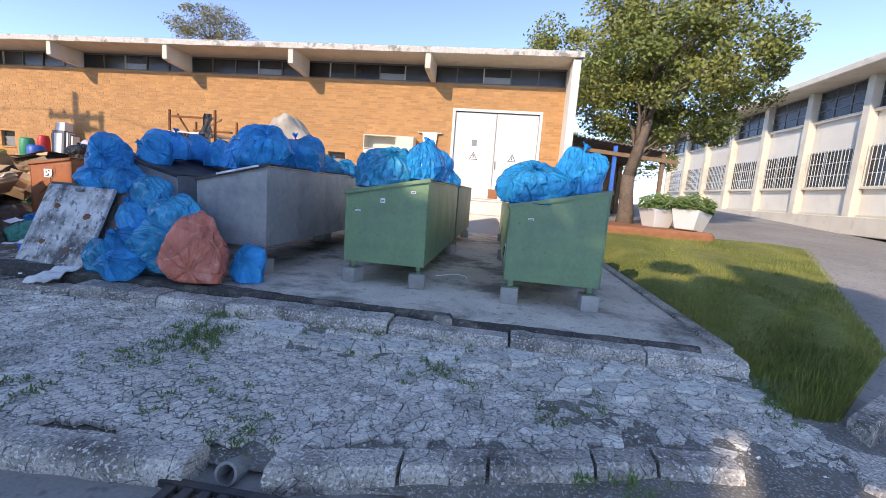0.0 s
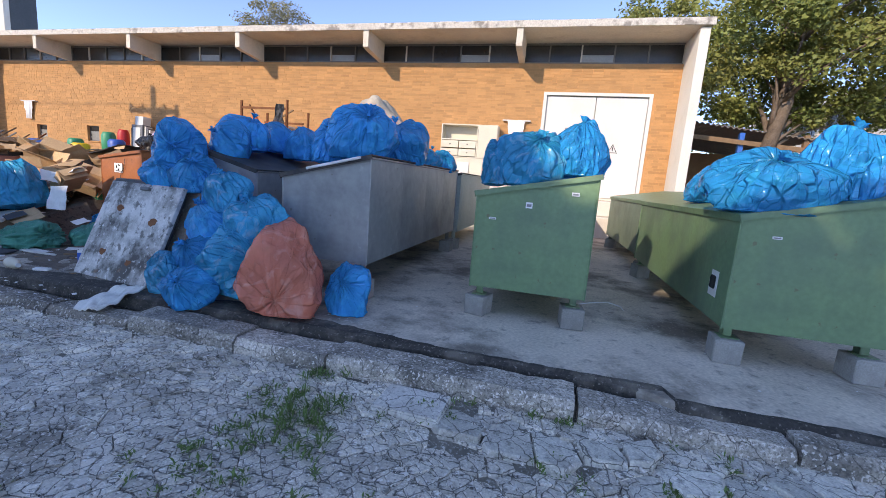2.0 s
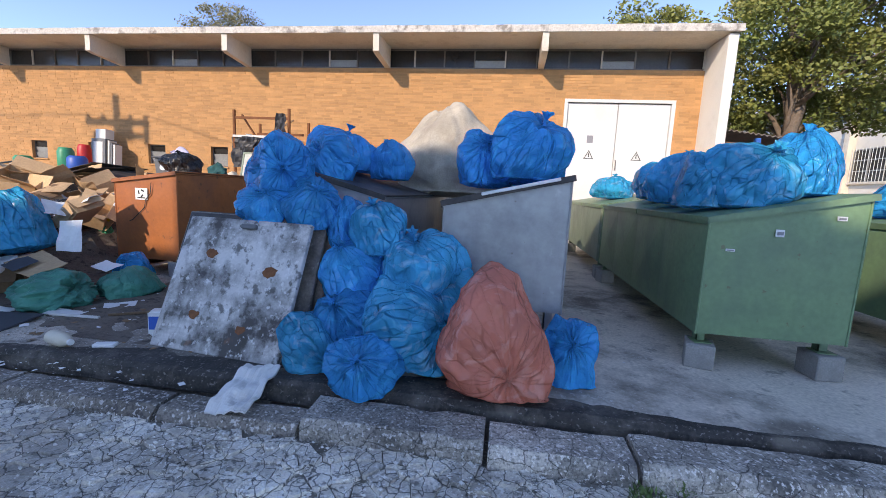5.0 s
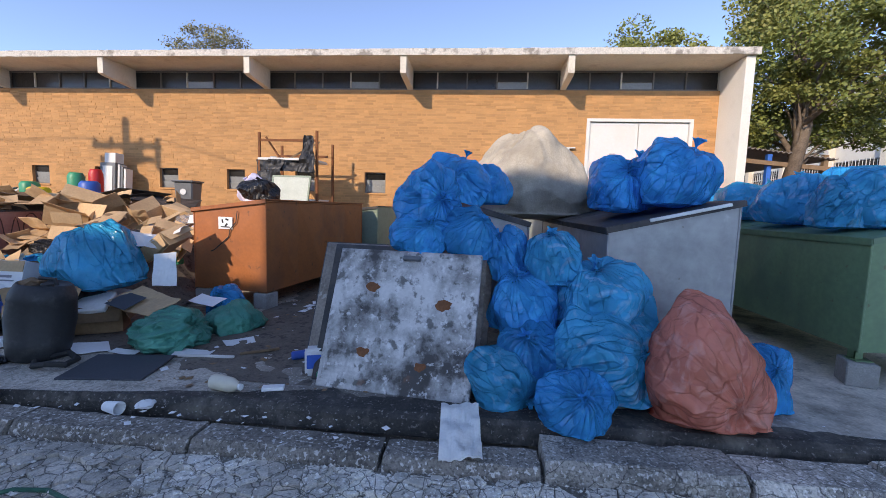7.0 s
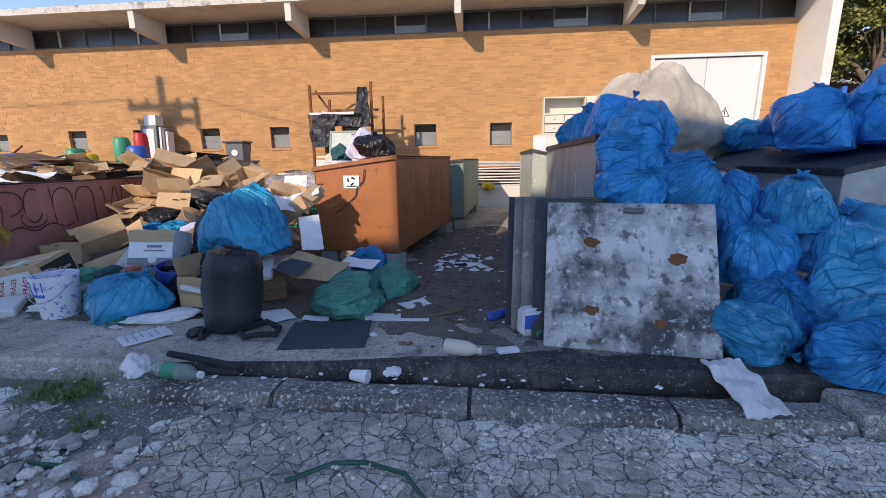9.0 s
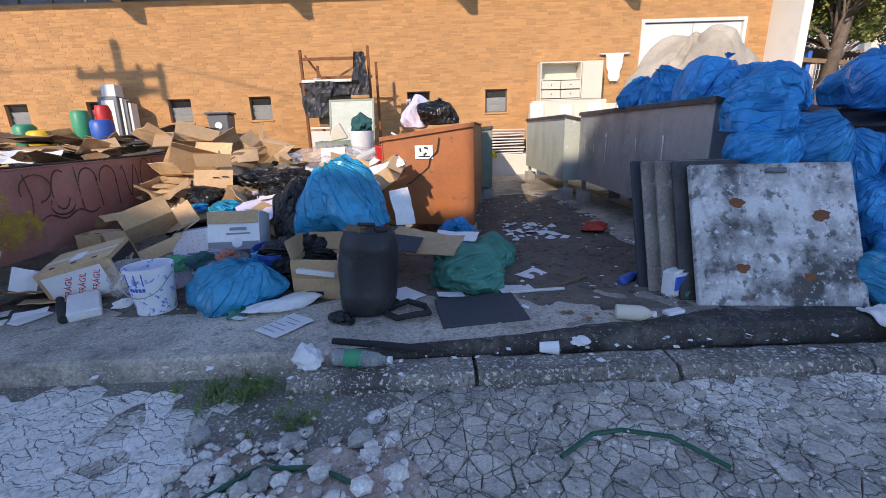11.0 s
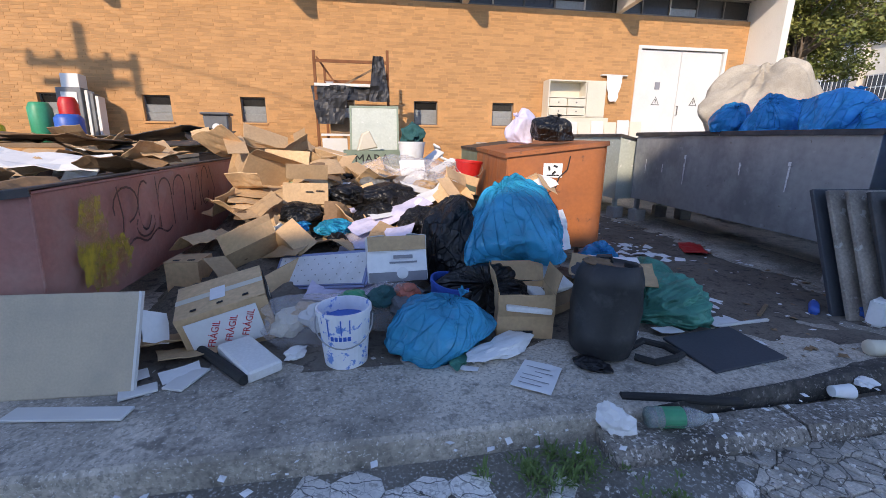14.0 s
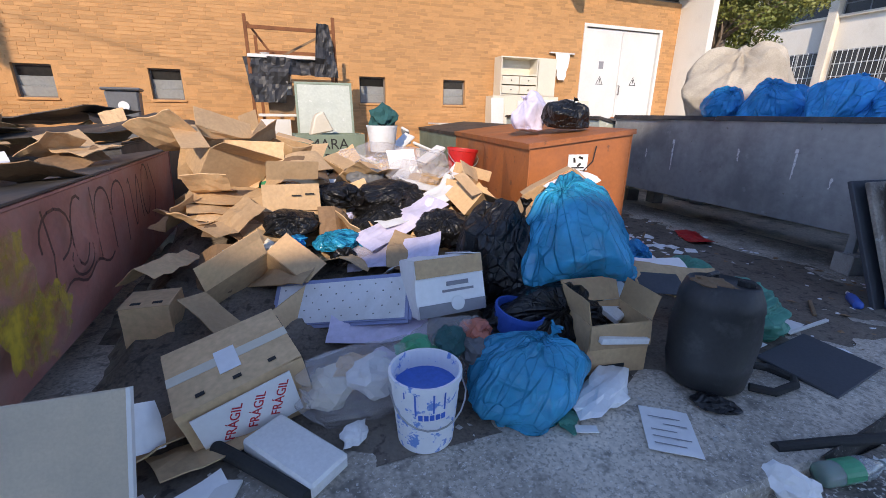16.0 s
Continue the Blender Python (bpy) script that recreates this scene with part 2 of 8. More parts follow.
M["asphalt"] = mat("old_asphalt", (0.70, 0.635, 0.55), 0.92, vary=0.45, scale=5, fine=90, tint=(0.82, 0.76, 0.68), tint_amount=0.7, tint_scale=1.4, per_object=0.18, per_island=0.22, bump=0.9, specks=(((0.3, 0.26, 0.21), 0.65, 2.4, 0.5, 0.64), ((0.09, 0.085, 0.078), 0.65, 30, 0.54, 0.64), ((0.88, 0.85, 0.8), 0.9, 48, 0.57, 0.63)), cracks=((11, 0.034, 0.3),))
M["asphalt_joint"] = mat("crack_soil", (0.2, 0.18, 0.15), 0.95, vary=0.5, scale=6, fine=60, bump=0.8, tint=(0.24, 0.22, 0.19), tint_amount=0.7, tint_scale=1.6, specks=(((0.5, 0.49, 0.46), 0.8, 60, 0.56, 0.64),))
M["road"] = mat("road_asphalt", (0.32, 0.30, 0.275), 0.9, vary=0.25, scale=0.5, fine=50, bump=0.4, tint=(0.2, 0.185, 0.165), tint_scale=0.4, specks=(((0.12, 0.11, 0.1), 0.5, 12, 0.55, 0.66),))
M["pale_concrete"] = mat("broken_pale_concrete", (0.80, 0.765, 0.71), 0.9, vary=0.25, scale=3, fine=60, tint=(0.42, 0.39, 0.35), tint_amount=0.7, tint_scale=2.5, bump=0.5, per_object=0.07, specks=(((0.3, 0.27, 0.23), 0.6, 26, 0.56, 0.64),), cracks=((5.5, 0.016, 0.25), (14, 0.02, 0.6)))
M["old_slab"] = mat("worn_slab_stone", (0.74, 0.69, 0.61), 0.92, vary=0.4, scale=4, fine=80, tint=(0.3, 0.27, 0.235), tint_amount=0.7, tint_scale=3, bump=0.8, per_object=0.2, specks=(((0.12, 0.11, 0.1), 0.6, 28, 0.55, 0.65), ((0.85, 0.82, 0.78), 0.7, 55, 0.58, 0.65)), cracks=((6, 0.02, 0.3),))
M["rubble"] = mat("rubble_stone", (0.6, 0.565, 0.51), 0.95, vary=0.4, scale=9, fine=80, bump=0.6, per_object=0.45)
M["soil"] = mat("reddish_soil", (0.56, 0.41, 0.33), 0.97, vary=0.5, scale=7, fine=70, bump=0.8, tint=(0.36, 0.33, 0.3), tint_amount=0.6, tint_scale=2.5, specks=(((0.6, 0.58, 0.55), 0.8, 45, 0.58, 0.66), ((0.1, 0.08, 0.065), 0.6, 25, 0.56, 0.66)))
M["grass"] = mat("grass_blades", (0.16, 0.19, 0.035), 0.8, vary=0.5, scale=0.8, fine=9, bump=0, tint=(0.34, 0.30, 0.07), tint_amount=0.6, tint_scale=0.9)
M["lawn"] = mat("lawn_ground", (0.15, 0.17, 0.035), 0.95, vary=0.5, scale=0.9, fine=25, bump=0.8, tint=(0.30, 0.27, 0.08), tint_amount=0.7, tint_scale=0.7, bump_dist=0.04)
M["weed"] = mat("weed_leaf", (0.12, 0.19, 0.05), 0.7, vary=0.4, scale=8, fine=40, bump=0)
M["mortar"] = mat("mortar", (0.53, 0.275, 0.115), 0.95, vary=0.2, scale=4, fine=70, bump=0.4)
M["brick_piece"] = mat("brick_face", (0.47, 0.25, 0.105), 0.85, vary=0.16, scale=2.5, fine=60, bump=0.35, per_object=0.15)
M["brick_stuff"] = mat("brick_row", (0.47, 0.25, 0.105), 0.85, vary=0.16, scale=2.5, fine=60, bump=0.35, per_island=0.15)
M["roof_concrete"] = mat("painted_concrete", (0.66, 0.60, 0.50), 0.85, vary=0.15, scale=1.2, fine=25, bump=0.2, tint=(0.35, 0.28, 0.2), tint_amount=0.6, tint_scale=1.8, tint_sharp=(0.55, 0.75))
M["roof_edge"] = mat("weathered_roof_edge", (0.60, 0.56, 0.50), 0.9, vary=0.3, scale=3, fine=30, bump=0.4, tint=(0.16, 0.14, 0.12), tint_amount=0.8, tint_scale=3, tint_sharp=(0.5, 0.62))
M["white_wall"] = mat("white_render", (0.70, 0.67, 0.60), 0.9, vary=0.08, scale=1.0, fine=30, bump=0.15, tint=(0.5, 0.46, 0.38), tint_amount=0.5, tint_scale=0.9, tint_sharp=(0.55, 0.75))
M["white_paint"] = mat("white_gate_paint", (0.66, 0.65, 0.62), 0.55, vary=0.05, scale=1.5, fine=20, bump=0.08, tint=(0.62, 0.58, 0.5), tint_amount=0.4, tint_scale=1.2)
M["dark_glass"] = mat("dusty_glass", (0.035, 0.033, 0.03), 0.25, vary=0.4, scale=2, fine=20, bump=0.03, per_object=0.5)
M["glass_pale"] = mat("pale_louvre_glass", (0.30, 0.31, 0.30), 0.3, vary=0.2, scale=3, fine=20, bump=0.03)
M["frame_metal"] = mat("window_metal", (0.16, 0.14, 0.12), 0.6, vary=0.2, scale=5, fine=40, bump=0.1)
M["green_steel"] = mat("green_painted_steel", (0.165, 0.275, 0.145), 0.42, vary=0.18, scale=1.6, fine=25, bump=0.1, tint=(0.11, 0.17, 0.115), tint_amount=0.75, tint_scale=1.4, spec=0.4, specks=(((0.16, 0.11, 0.07), 0.6, 14, 0.66, 0.72),))
M["green_pale"] = mat("faded_green_steel", (0.21, 0.27, 0.20), 0.55, vary=0.14, scale=1.6, fine=25, bump=0.08, tint=(0.1, 0.13, 0.1), tint_amount=0.6, tint_scale=1.6)
M["pale_steel"] = mat("pale_grey_green_steel", (0.46, 0.50, 0.44), 0.55, vary=0.14, scale=1.6, fine=25, bump=0.08, tint=(0.3, 0.33, 0.29), tint_amount=0.6, tint_scale=1.6, specks=(((0.7, 0.7, 0.68), 0.6, 10, 0.63, 0.7),))
M["grey_steel"] = mat("galvanised_grey_steel", (0.36, 0.37, 0.37), 0.42, 0.25, vary=0.16, scale=1.4, fine=14, bump=0.05, tint=(0.16, 0.165, 0.175), tint_amount=0.7, tint_scale=1.3, specks=(((0.5, 0.5, 0.5), 0.5, 7, 0.66, 0.74), ((0.14, 0.1, 0.075), 0.6, 16, 0.68, 0.74)))
M["dark_steel"] = mat("blackened_steel", (0.045, 0.045, 0.047), 0.6, 0.2, vary=0.3, scale=3, fine=40, bump=0.2, tint=(0.14, 0.11, 0.09), tint_amount=0.5, tint_scale=3)
M["orange_steel"] = mat("orange_painted_steel", (0.40, 0.125, 0.035), 0.6, vary=0.15, scale=2, fine=30, bump=0.1, tint=(0.2, 0.075, 0.04), tint_amount=0.6, tint_scale=1.8, specks=(((0.1, 0.05, 0.03), 0.7, 11, 0.63, 0.72),))
M["red_steel"] = mat("rusty_red_steel", (0.40, 0.16, 0.13), 0.55, vary=0.2, scale=1.8, fine=30, bump=0.12, tint=(0.42, 0.27, 0.23), tint_amount=0.6, tint_scale=1.6)
M["rust"] = mat("rust", (0.20, 0.075, 0.03), 0.9, vary=0.4, scale=6, fine=60, bump=0.5)
M["block"] = mat("concrete_block", (0.34, 0.33, 0.31), 0.95, vary=0.25, scale=6, fine=80, bump=0.7, tint=(0.18, 0.17, 0.16), tint_amount=0.6, tint_scale=4, per_object=0.2)
M["blue_film"] = plastic_film("blue_bag_film", (0.002, 0.47, 0.98), rough=0.13, thin=0.3, dark=0.72, strength=0.95, show_through=(0.01, 0.6, 0.98))
M["pale_blue_film"] = plastic_film("pale_blue_bag_film", (0.01, 0.58, 0.98), rough=0.13, thin=0.3, dark=0.68, strength=0.95, show_through=(0.35, 0.75, 0.95))
M["teal_film"] = plastic_film("teal_blue_bag_film", (0.004, 0.48, 0.80), rough=0.2, crumple=4, dark=0.6, strength=0.9)
M["red_film"] = plastic_film("red_bag_film", (0.82, 0.25, 0.165), rough=0.14, crumple=5, dark=0.8, show_through=(0.84, 0.4, 0.32), strength=0.65)
M["black_film"] = plastic_film("black_bag_film", (0.014, 0.014, 0.015), rough=0.34, crumple=8, thin=0.0, strength=0.7)
M["clear_film"] = plastic_film("milky_bag_film", (0.9, 0.86, 0.87), rough=0.2, crumple=5, thin=0.72, dark=0.85, show_through=(0.8, 0.62, 0.6), clear=True)
M["green_film"] = plastic_film("green_tarp", (0.06, 0.36, 0.27), rough=0.5, crumple=4, thin=0.1)
M["black_sheet"] = mat("black_plastic_sheet", (0.03, 0.03, 0.032), 0.5, vary=0.3, scale=5, fine=40, bump=0.3)
M["bitumen"] = mat("bitumen_joint", (0.045, 0.041, 0.037), 0.85, vary=0.5, scale=6, fine=60, bump=0.9, tint=(0.2, 0.175, 0.145), tint_amount=0.75, tint_scale=3.5, tint_sharp=(0.5, 0.66), specks=(((0.3, 0.28, 0.25), 0.6, 45, 0.6, 0.66),))
M["dirt"] = mat("yard_dirt", (0.15, 0.12, 0.095), 0.97, vary=0.5, scale=4, fine=60, bump=0.7, tint=(0.19, 0.165, 0.14), tint_amount=0.7, tint_scale=1.6, specks=(((0.04, 0.03, 0.025), 0.7, 14, 0.55, 0.65),))
M["raffia"] = mat("dirty_white_sack", (0.46, 0.405, 0.32), 0.85, vary=0.3, scale=3, fine=70, bump=0.6, tint=(0.26, 0.22, 0.17), tint_amount=0.6, tint_scale=2.2, bump_dist=0.02)
M["card"] = mat("corrugated_cardboard", (0.58, 0.385, 0.215), 0.9, vary=0.2, scale=2.5, fine=35, bump=0.15, tint=(0.36, 0.22, 0.12), tint_amount=0.5, tint_scale=2, per_object=0.25)
M["card_dark"] = mat("damp_cardboard", (0.20, 0.12, 0.065), 0.9, vary=0.25, scale=2.5, fine=35, bump=0.2, per_object=0.3)
M["paper"] = mat("white_paper", (0.78, 0.78, 0.77), 0.85, vary=0.06, scale=4, fine=30, bump=0.1, per_object=0.08)
M["foam"] = mat("white_foam", (0.74, 0.73, 0.70), 0.7, vary=0.1, scale=4, fine=60, bump=0.2, tint=(0.45, 0.38, 0.3), tint_amount=0.5, tint_scale=3, tint_sharp=(0.55, 0.7))
M["panel_white"] = mat("stained_white_panel", (0.62, 0.60, 0.58), 0.6, vary=0.14, scale=3, fine=40, bump=0.1, tint=(0.035, 0.03, 0.028), tint_amount=0.95, tint_scale=2.3, tint_sharp=(0.42, 0.6), specks=(((0.05, 0.045, 0.04), 0.75, 11, 0.55, 0.63), ((0.75, 0.74, 0.72), 0.7, 17, 0.58, 0.66), ((0.2, 0.1, 0.06), 0.6, 5, 0.66, 0.72)))
M["board"] = mat("beige_chipboard", (0.54, 0.44, 0.32), 0.85, vary=0.1, scale=2, fine=80, bump=0.25, tint=(0.3, 0.27, 0.22), tint_amount=0.5, tint_scale=1.5)
M["black_plastic"] = mat("worn_black_plastic", (0.022, 0.023, 0.025), 0.55, vary=0.3, scale=3, fine=40, bump=0.25, tint=(0.10, 0.10, 0.10), tint_amount=0.5, tint_scale=5, tint_sharp=(0.55, 0.7))
M["rubber"] = mat("black_rubber", (0.02, 0.02, 0.02), 0.8, vary=0.3, scale=6, fine=60, bump=0.2)
M["slate"] = mat("dark_board", (0.045, 0.05, 0.06), 0.7, vary=0.2, scale=3, fine=60, bump=0.15)
M["white_plastic"] = mat("white_plastic", (0.75, 0.76, 0.76), 0.4, vary=0.06, scale=3, fine=30, bump=0.05, tint=(0.5, 0.48, 0.42), tint_amount=0.4, tint_scale=4)
M["paint_bucket"] = mat("bucket_with_paint_drips", (0.75, 0.77, 0.79), 0.4, vary=0.05, scale=3, fine=30, bump=0.05, tint=(0.05, 0.22, 0.6), tint_amount=0.9, tint_scale=16, tint_sharp=(0.56, 0.6))
M["blue_paint"] = mat("blue_paint", (0.02, 0.13, 0.50), 0.4, vary=0.2, scale=8, fine=50, bump=0.1)
M["grey_plastic"] = mat("grey_plastic", (0.14, 0.145, 0.15), 0.55, vary=0.15, scale=3, fine=30, bump=0.1)
M["red_plastic"] = mat("red_plastic", (0.55, 0.02, 0.02), 0.45, vary=0.15, scale=4, fine=30, bump=0.05)
M["blue_plastic"] = mat("blue_plastic", (0.02, 0.10, 0.42), 0.45, vary=0.15, scale=4, fine=30, bump=0.05)
M["green_plastic"] = mat("green_plastic", (0.02, 0.28, 0.14), 0.45, vary=0.15, scale=4, fine=30, bump=0.05)
M["yellow_plastic"] = mat("yellow_plastic", (0.75, 0.48, 0.02), 0.5, vary=0.15, scale=4, fine=30, bump=0.05)
M["teal_cloth"] = mat("dark_teal_cloth", (0.015, 0.09, 0.09), 0.85, vary=0.25, scale=4, fine=60, bump=0.3)
M["wood"] = mat("weathered_wood", (0.22, 0.14, 0.08), 0.85, vary=0.35, scale=6, fine=50, bump=0.3)
M["old_board"] = mat("weathered_grey_board", (0.30, 0.255, 0.215), 0.85, vary=0.4, scale=7, fine=50, bump=0.4, tint=(0.09, 0.07, 0.06), tint_amount=0.85, tint_scale=3.5, per_object=0.3, specks=(((0.5, 0.47, 0.43), 0.6, 15, 0.6, 0.67),))
M["bark"] = mat("bark", (0.16, 0.12, 0.09), 0.95, vary=0.4, scale=5, fine=30, bump=0.9, bump_dist=0.03)
M["leaf"] = mat("tree_leaf", (0.16, 0.19, 0.045), 0.6, vary=0.5, scale=0.6, fine=5, bump=0, tint=(0.27, 0.23, 0.06), tint_amount=0.7, tint_scale=0.5, spec=0.4)
M["dry_leaf"] = mat("thin_leaf", (0.20, 0.17, 0.07), 0.8, vary=0.4, scale=1, fine=6, bump=0)
M["ink"] = mat("black_ink", (0.02, 0.02, 0.02), 0.8, vary=0.1, bump=0)
M["red_ink"] = mat("red_ink", (0.6, 0.03, 0.04), 0.8, vary=0.1, bump=0)
M["blue_ink"] = mat("blue_ink", (0.02, 0.12, 0.5), 0.8, vary=0.1, bump=0)
M["grey_ink"] = mat("grey_ink", (0.25, 0.25, 0.27), 0.8, vary=0.1, bump=0)
M["lilac"] = mat("lilac_film", (0.64, 0.60, 0.76), 0.5, vary=0.15, scale=5, fine=30, bump=0.2)
M["lid_blue"] = mat("blue_grey_moulded_plastic", (0.22, 0.27, 0.45), 0.5, vary=0.1, scale=3, fine=30, bump=0.05)
M["graffiti"] = faded_spray("spray_paint_dark", (0.075, 0.03, 0.028), 0.36, 0.5)
M["yellow_spray"] = faded_spray("spray_paint_yellow", (0.46, 0.33, 0.03))
M["cream"] = mat("cream_laminate", (0.66, 0.60, 0.48), 0.6, vary=0.06, scale=2, fine=30, bump=0.05)
M["green_glass"] = mat("green_bottle", (0.05, 0.35, 0.1), 0.15, vary=0.1, bump=0.02, transmit=0.7)
M["clear_plastic"] = mat("clear_bottle", (0.7, 0.75, 0.75), 0.15, vary=0.05, bump=0.1, transmit=0.75)
M["fiber"] = mat("corrugated_roof_sheet", (0.22, 0.19, 0.17), 0.9, vary=0.2, bump=0.2)
M["hose"] = mat("green_hose", (0.01, 0.10, 0.06), 0.5, vary=0.2, bump=0.05)
M["terracotta"] = mat("red_earth_bed", (0.32, 0.13, 0.06), 0.95, vary=0.3, scale=5, fine=50, bump=0.5)


# ---------------------------------------------------------------- mesh helpers
def mesh_of(bm, name, material, smooth=False):
    me = bpy.data.meshes.new(name)
    bmesh.ops.recalc_face_normals(bm, faces=bm.faces)
    bm.to_mesh(me)
    bm.free()
    me.materials.append(material)
    if smooth:
        me.polygons.foreach_set("use_smooth", [True] * len(me.polygons))
    return me


def part(name, bm, material, parent=None, label="", smooth=False, m=None):
    ob = new(name, mesh_of(bm, name, material, smooth))
    if parent is not None:
        ob.parent = parent
    if m is not None:
        ob.matrix_basis = m
    if label:
        ob["label"] = label
    return ob


def thing(name, m, label, category, group="", kind=""):
    ob = new(name)
    ob.empty_display_size = 0.1
    ob.matrix_basis = m
    return tagged(ob, label, category, group, kind)


def add_box(bm, x0, x1, y0, y1, z0, z1, bevel=0.0, m=None, segs=1):
    r = bmesh.ops.create_cube(bm, size=1)
    vs = r["verts"]
    for v in vs:
        v.co = Vector((x0 + (v.co.x + 0.5) * (x1 - x0), y0 + (v.co.y + 0.5) * (y1 - y0), z0 + (v.co.z + 0.5) * (z1 - z0)))
    if bevel:
        es = {e for v in vs for e in v.link_edges}
        r = bmesh.ops.bevel(bm, geom=list(es), offset=bevel, segments=segs, affect="EDGES")
        vs = list({v for f in r["faces"] for v in f.verts} | {v for v in vs if v.is_valid})
    if m is not None:
        bmesh.ops.transform(bm, matrix=m, verts=vs)
    return vs


def box(x0, x1, y0, y1, z0, z1, bevel=0.0, m=None, segs=1):
    bm = bmesh.new()
    add_box(bm, x0, x1, y0, y1, z0, z1, bevel, m, segs)
    return bm


def prism(points, y0, y1, bevel=0.0):
    """A solid from an outline in x and z, drawn out along y."""
    bm = bmesh.new()
    a = [bm.verts.new((x, y0, z)) for x, z in points]
    b = [bm.verts.new((x, y1, z)) for x, z in points]
    bm.faces.new(a)
    bm.faces.new(b[::-1])
    for i in range(len(a)):
        j = (i + 1) % len(a)
        bm.faces.new((a[j], a[i], b[i], b[j]))
    if bevel:
        bmesh.ops.bevel(bm, geom=bm.edges[:], offset=bevel, segments=1, affect="EDGES")
    return bm


def add_tube(bm, path, radii, sides=8, cap=True):
    """A tube along a path of points with a radius for each."""
    rings = []
    pts = [Vector(p) for p in path]
    if isinstance(radii, (int, float)):
        radii = [radii] * len(pts)
    side = None
    for i, p in enumerate(pts):
        d = (pts[min(i + 1, len(pts) - 1)] - pts[max(i - 1, 0)]).normalized()
        if side is None:
            side = d.orthogonal().normalized()
        side = (side - d * side.dot(d)).normalized()
        up = d.cross(side)
        rings.append([bm.verts.new(p + radii[i] * (math.cos(a) * side + math.sin(a) * up)) for a in [2 * math.pi * k / sides for k in range(sides)]])
    for r, s in zip(rings, rings[1:]):
        for k in range(sides):
            j = (k + 1) % sides
            bm.faces.new((r[k], r[j], s[j], s[k]))
    if cap:
        bm.faces.new(rings[0][::-1])
        bm.faces.new(rings[-1])
    return bm


def tube(path, radii, sides=8, cap=True):
    return add_tube(bmesh.new(), path, radii, sides, cap)


def lathe(profile, sides=24, wobble=0.0, seed=0):
    """A turned body from pairs of radius and height."""
    bm = bmesh.new()
    rings = []
    for r, z in profile:
        ring = []
        for k in range(sides):
            a = 2 * math.pi * k / sides
            w = 1 + wobble * noise.noise((2 * math.cos(a) + seed, 2 * math.sin(a), 4 * z))
            ring.append(bm.verts.new((max(r, 1e-4) * w * math.cos(a), max(r, 1e-4) * w * math.sin(a), z)))
        rings.append(ring)
    for a, b in zip(rings, rings[1:]):
        for k in range(sides):
            j = (k + 1) % sides
            bm.faces.new((a[k], a[j], b[j], b[k]))
    bm.faces.new(rings[0][::-1])
    bm.faces.new(rings[-1])
    return bm


def sheet(w, d, nx, ny, height, thickness=0.006):
    """A thin bent sheet, w by d, whose height is a function of x and y."""
    bm = bmesh.new()
    top, bot = [], []
    for j in range(ny + 1):
        for i in range(nx + 1):
            x, y = w * (i / nx - 0.5), d * (j / ny - 0.5)
            z = height(x, y)
            top.append(bm.verts.new((x, y, z + thickness)))
            bot.append(bm.verts.new((x, y, z)))
    k = nx + 1
    for j in range(ny):
        for i in range(nx):
            a = j * k + i
            bm.faces.new((top[a], top[a + 1], top[a + k + 1], top[a + k]))
            bm.faces.new((bot[a + k], bot[a + k + 1], bot[a + 1], bot[a]))
    edge = [i for i in range(nx)] + [nx + j * k for j in range(ny)] + [ny * k + nx - i for i in range(nx)] + [(ny - j) * k for j in range(ny)]
    for a, b in zip(edge, edge[1:] + edge[:1]):
        bm.faces.new((bot[a], bot[b], top[b], top[a]))
    return bm


def text_mesh(body, size, material, parent, m, name="lettering", depth=0.001, align="CENTER"):
    cu = bpy.data.curves.new(name, "FONT")
    cu.body, cu.size, cu.extrude, cu.align_x, cu.align_y, cu.resolution_u = body, size, depth, align, "CENTER", 3
    tmp = bpy.data.objects.new("tmp_text", cu)
    scene.collection.objects.link(tmp)
    dg = bpy.context.evaluated_depsgraph_get()
    me = bpy.data.meshes.new_from_object(tmp.evaluated_get(dg))
    bpy.data.objects.remove(tmp)
    me.materials.clear()
    me.materials.append(material)
    ob = new(name, me)
    ob.parent = parent
    ob.matrix_basis = m
    return ob

# ---------------------------------------------------------------- ground and setting
def ground_z(x, y):
    """Height of the land: level by the bins, rising up the road."""
    rise = min(1.5, max(0.0, y - 3.0) * 0.062)
    side = min(1.0, max(0.0, (x - 1.9) / 0.7))
    back = min(1.0, max(0.0, (y - 12.5) / 2.0))
    return -0.04 + rise * max(side, back if x > -30 else 0)


def make_ground():
    xs = [-400, -150, -60, -30] + [-26 + 2 * i for i in range(14)] + [1.9, 2.05, 2.3, 2.6, 3, 4, 5, 6, 7, 8, 10, 12, 14, 16, 18, 22, 30, 45, 70, 150, 400]
    ys = [-400, -150, -50, -20, -8, -4, -2, 0, 1, 2, 2.6, 3, 3.4, 3.9, 4.4, 5, 6, 7, 8, 9, 10, 11, 12, 13, 14, 15, 17, 20, 24, 28, 34, 40, 50, 60, 80, 150, 400]
    bm = bmesh.new()
    grid = [[bm.verts.new((x, y, min(ground_z(x, y), 5.0) - (0.02 if -14 < x < 2.3 and 1.5 < y < 4.1 else 0))) for x in xs] for y in ys]
    for j in range(len(ys) - 1):
        for i in range(len(xs) - 1):
            bm.faces.new((grid[j][i], grid[j][i + 1], grid[j + 1][i + 1], grid[j + 1][i]))
    return tagged(part("ground", bm, M["road"]), "worn grey asphalt ground rising along the road", "ground", kind="structure")


make_ground()

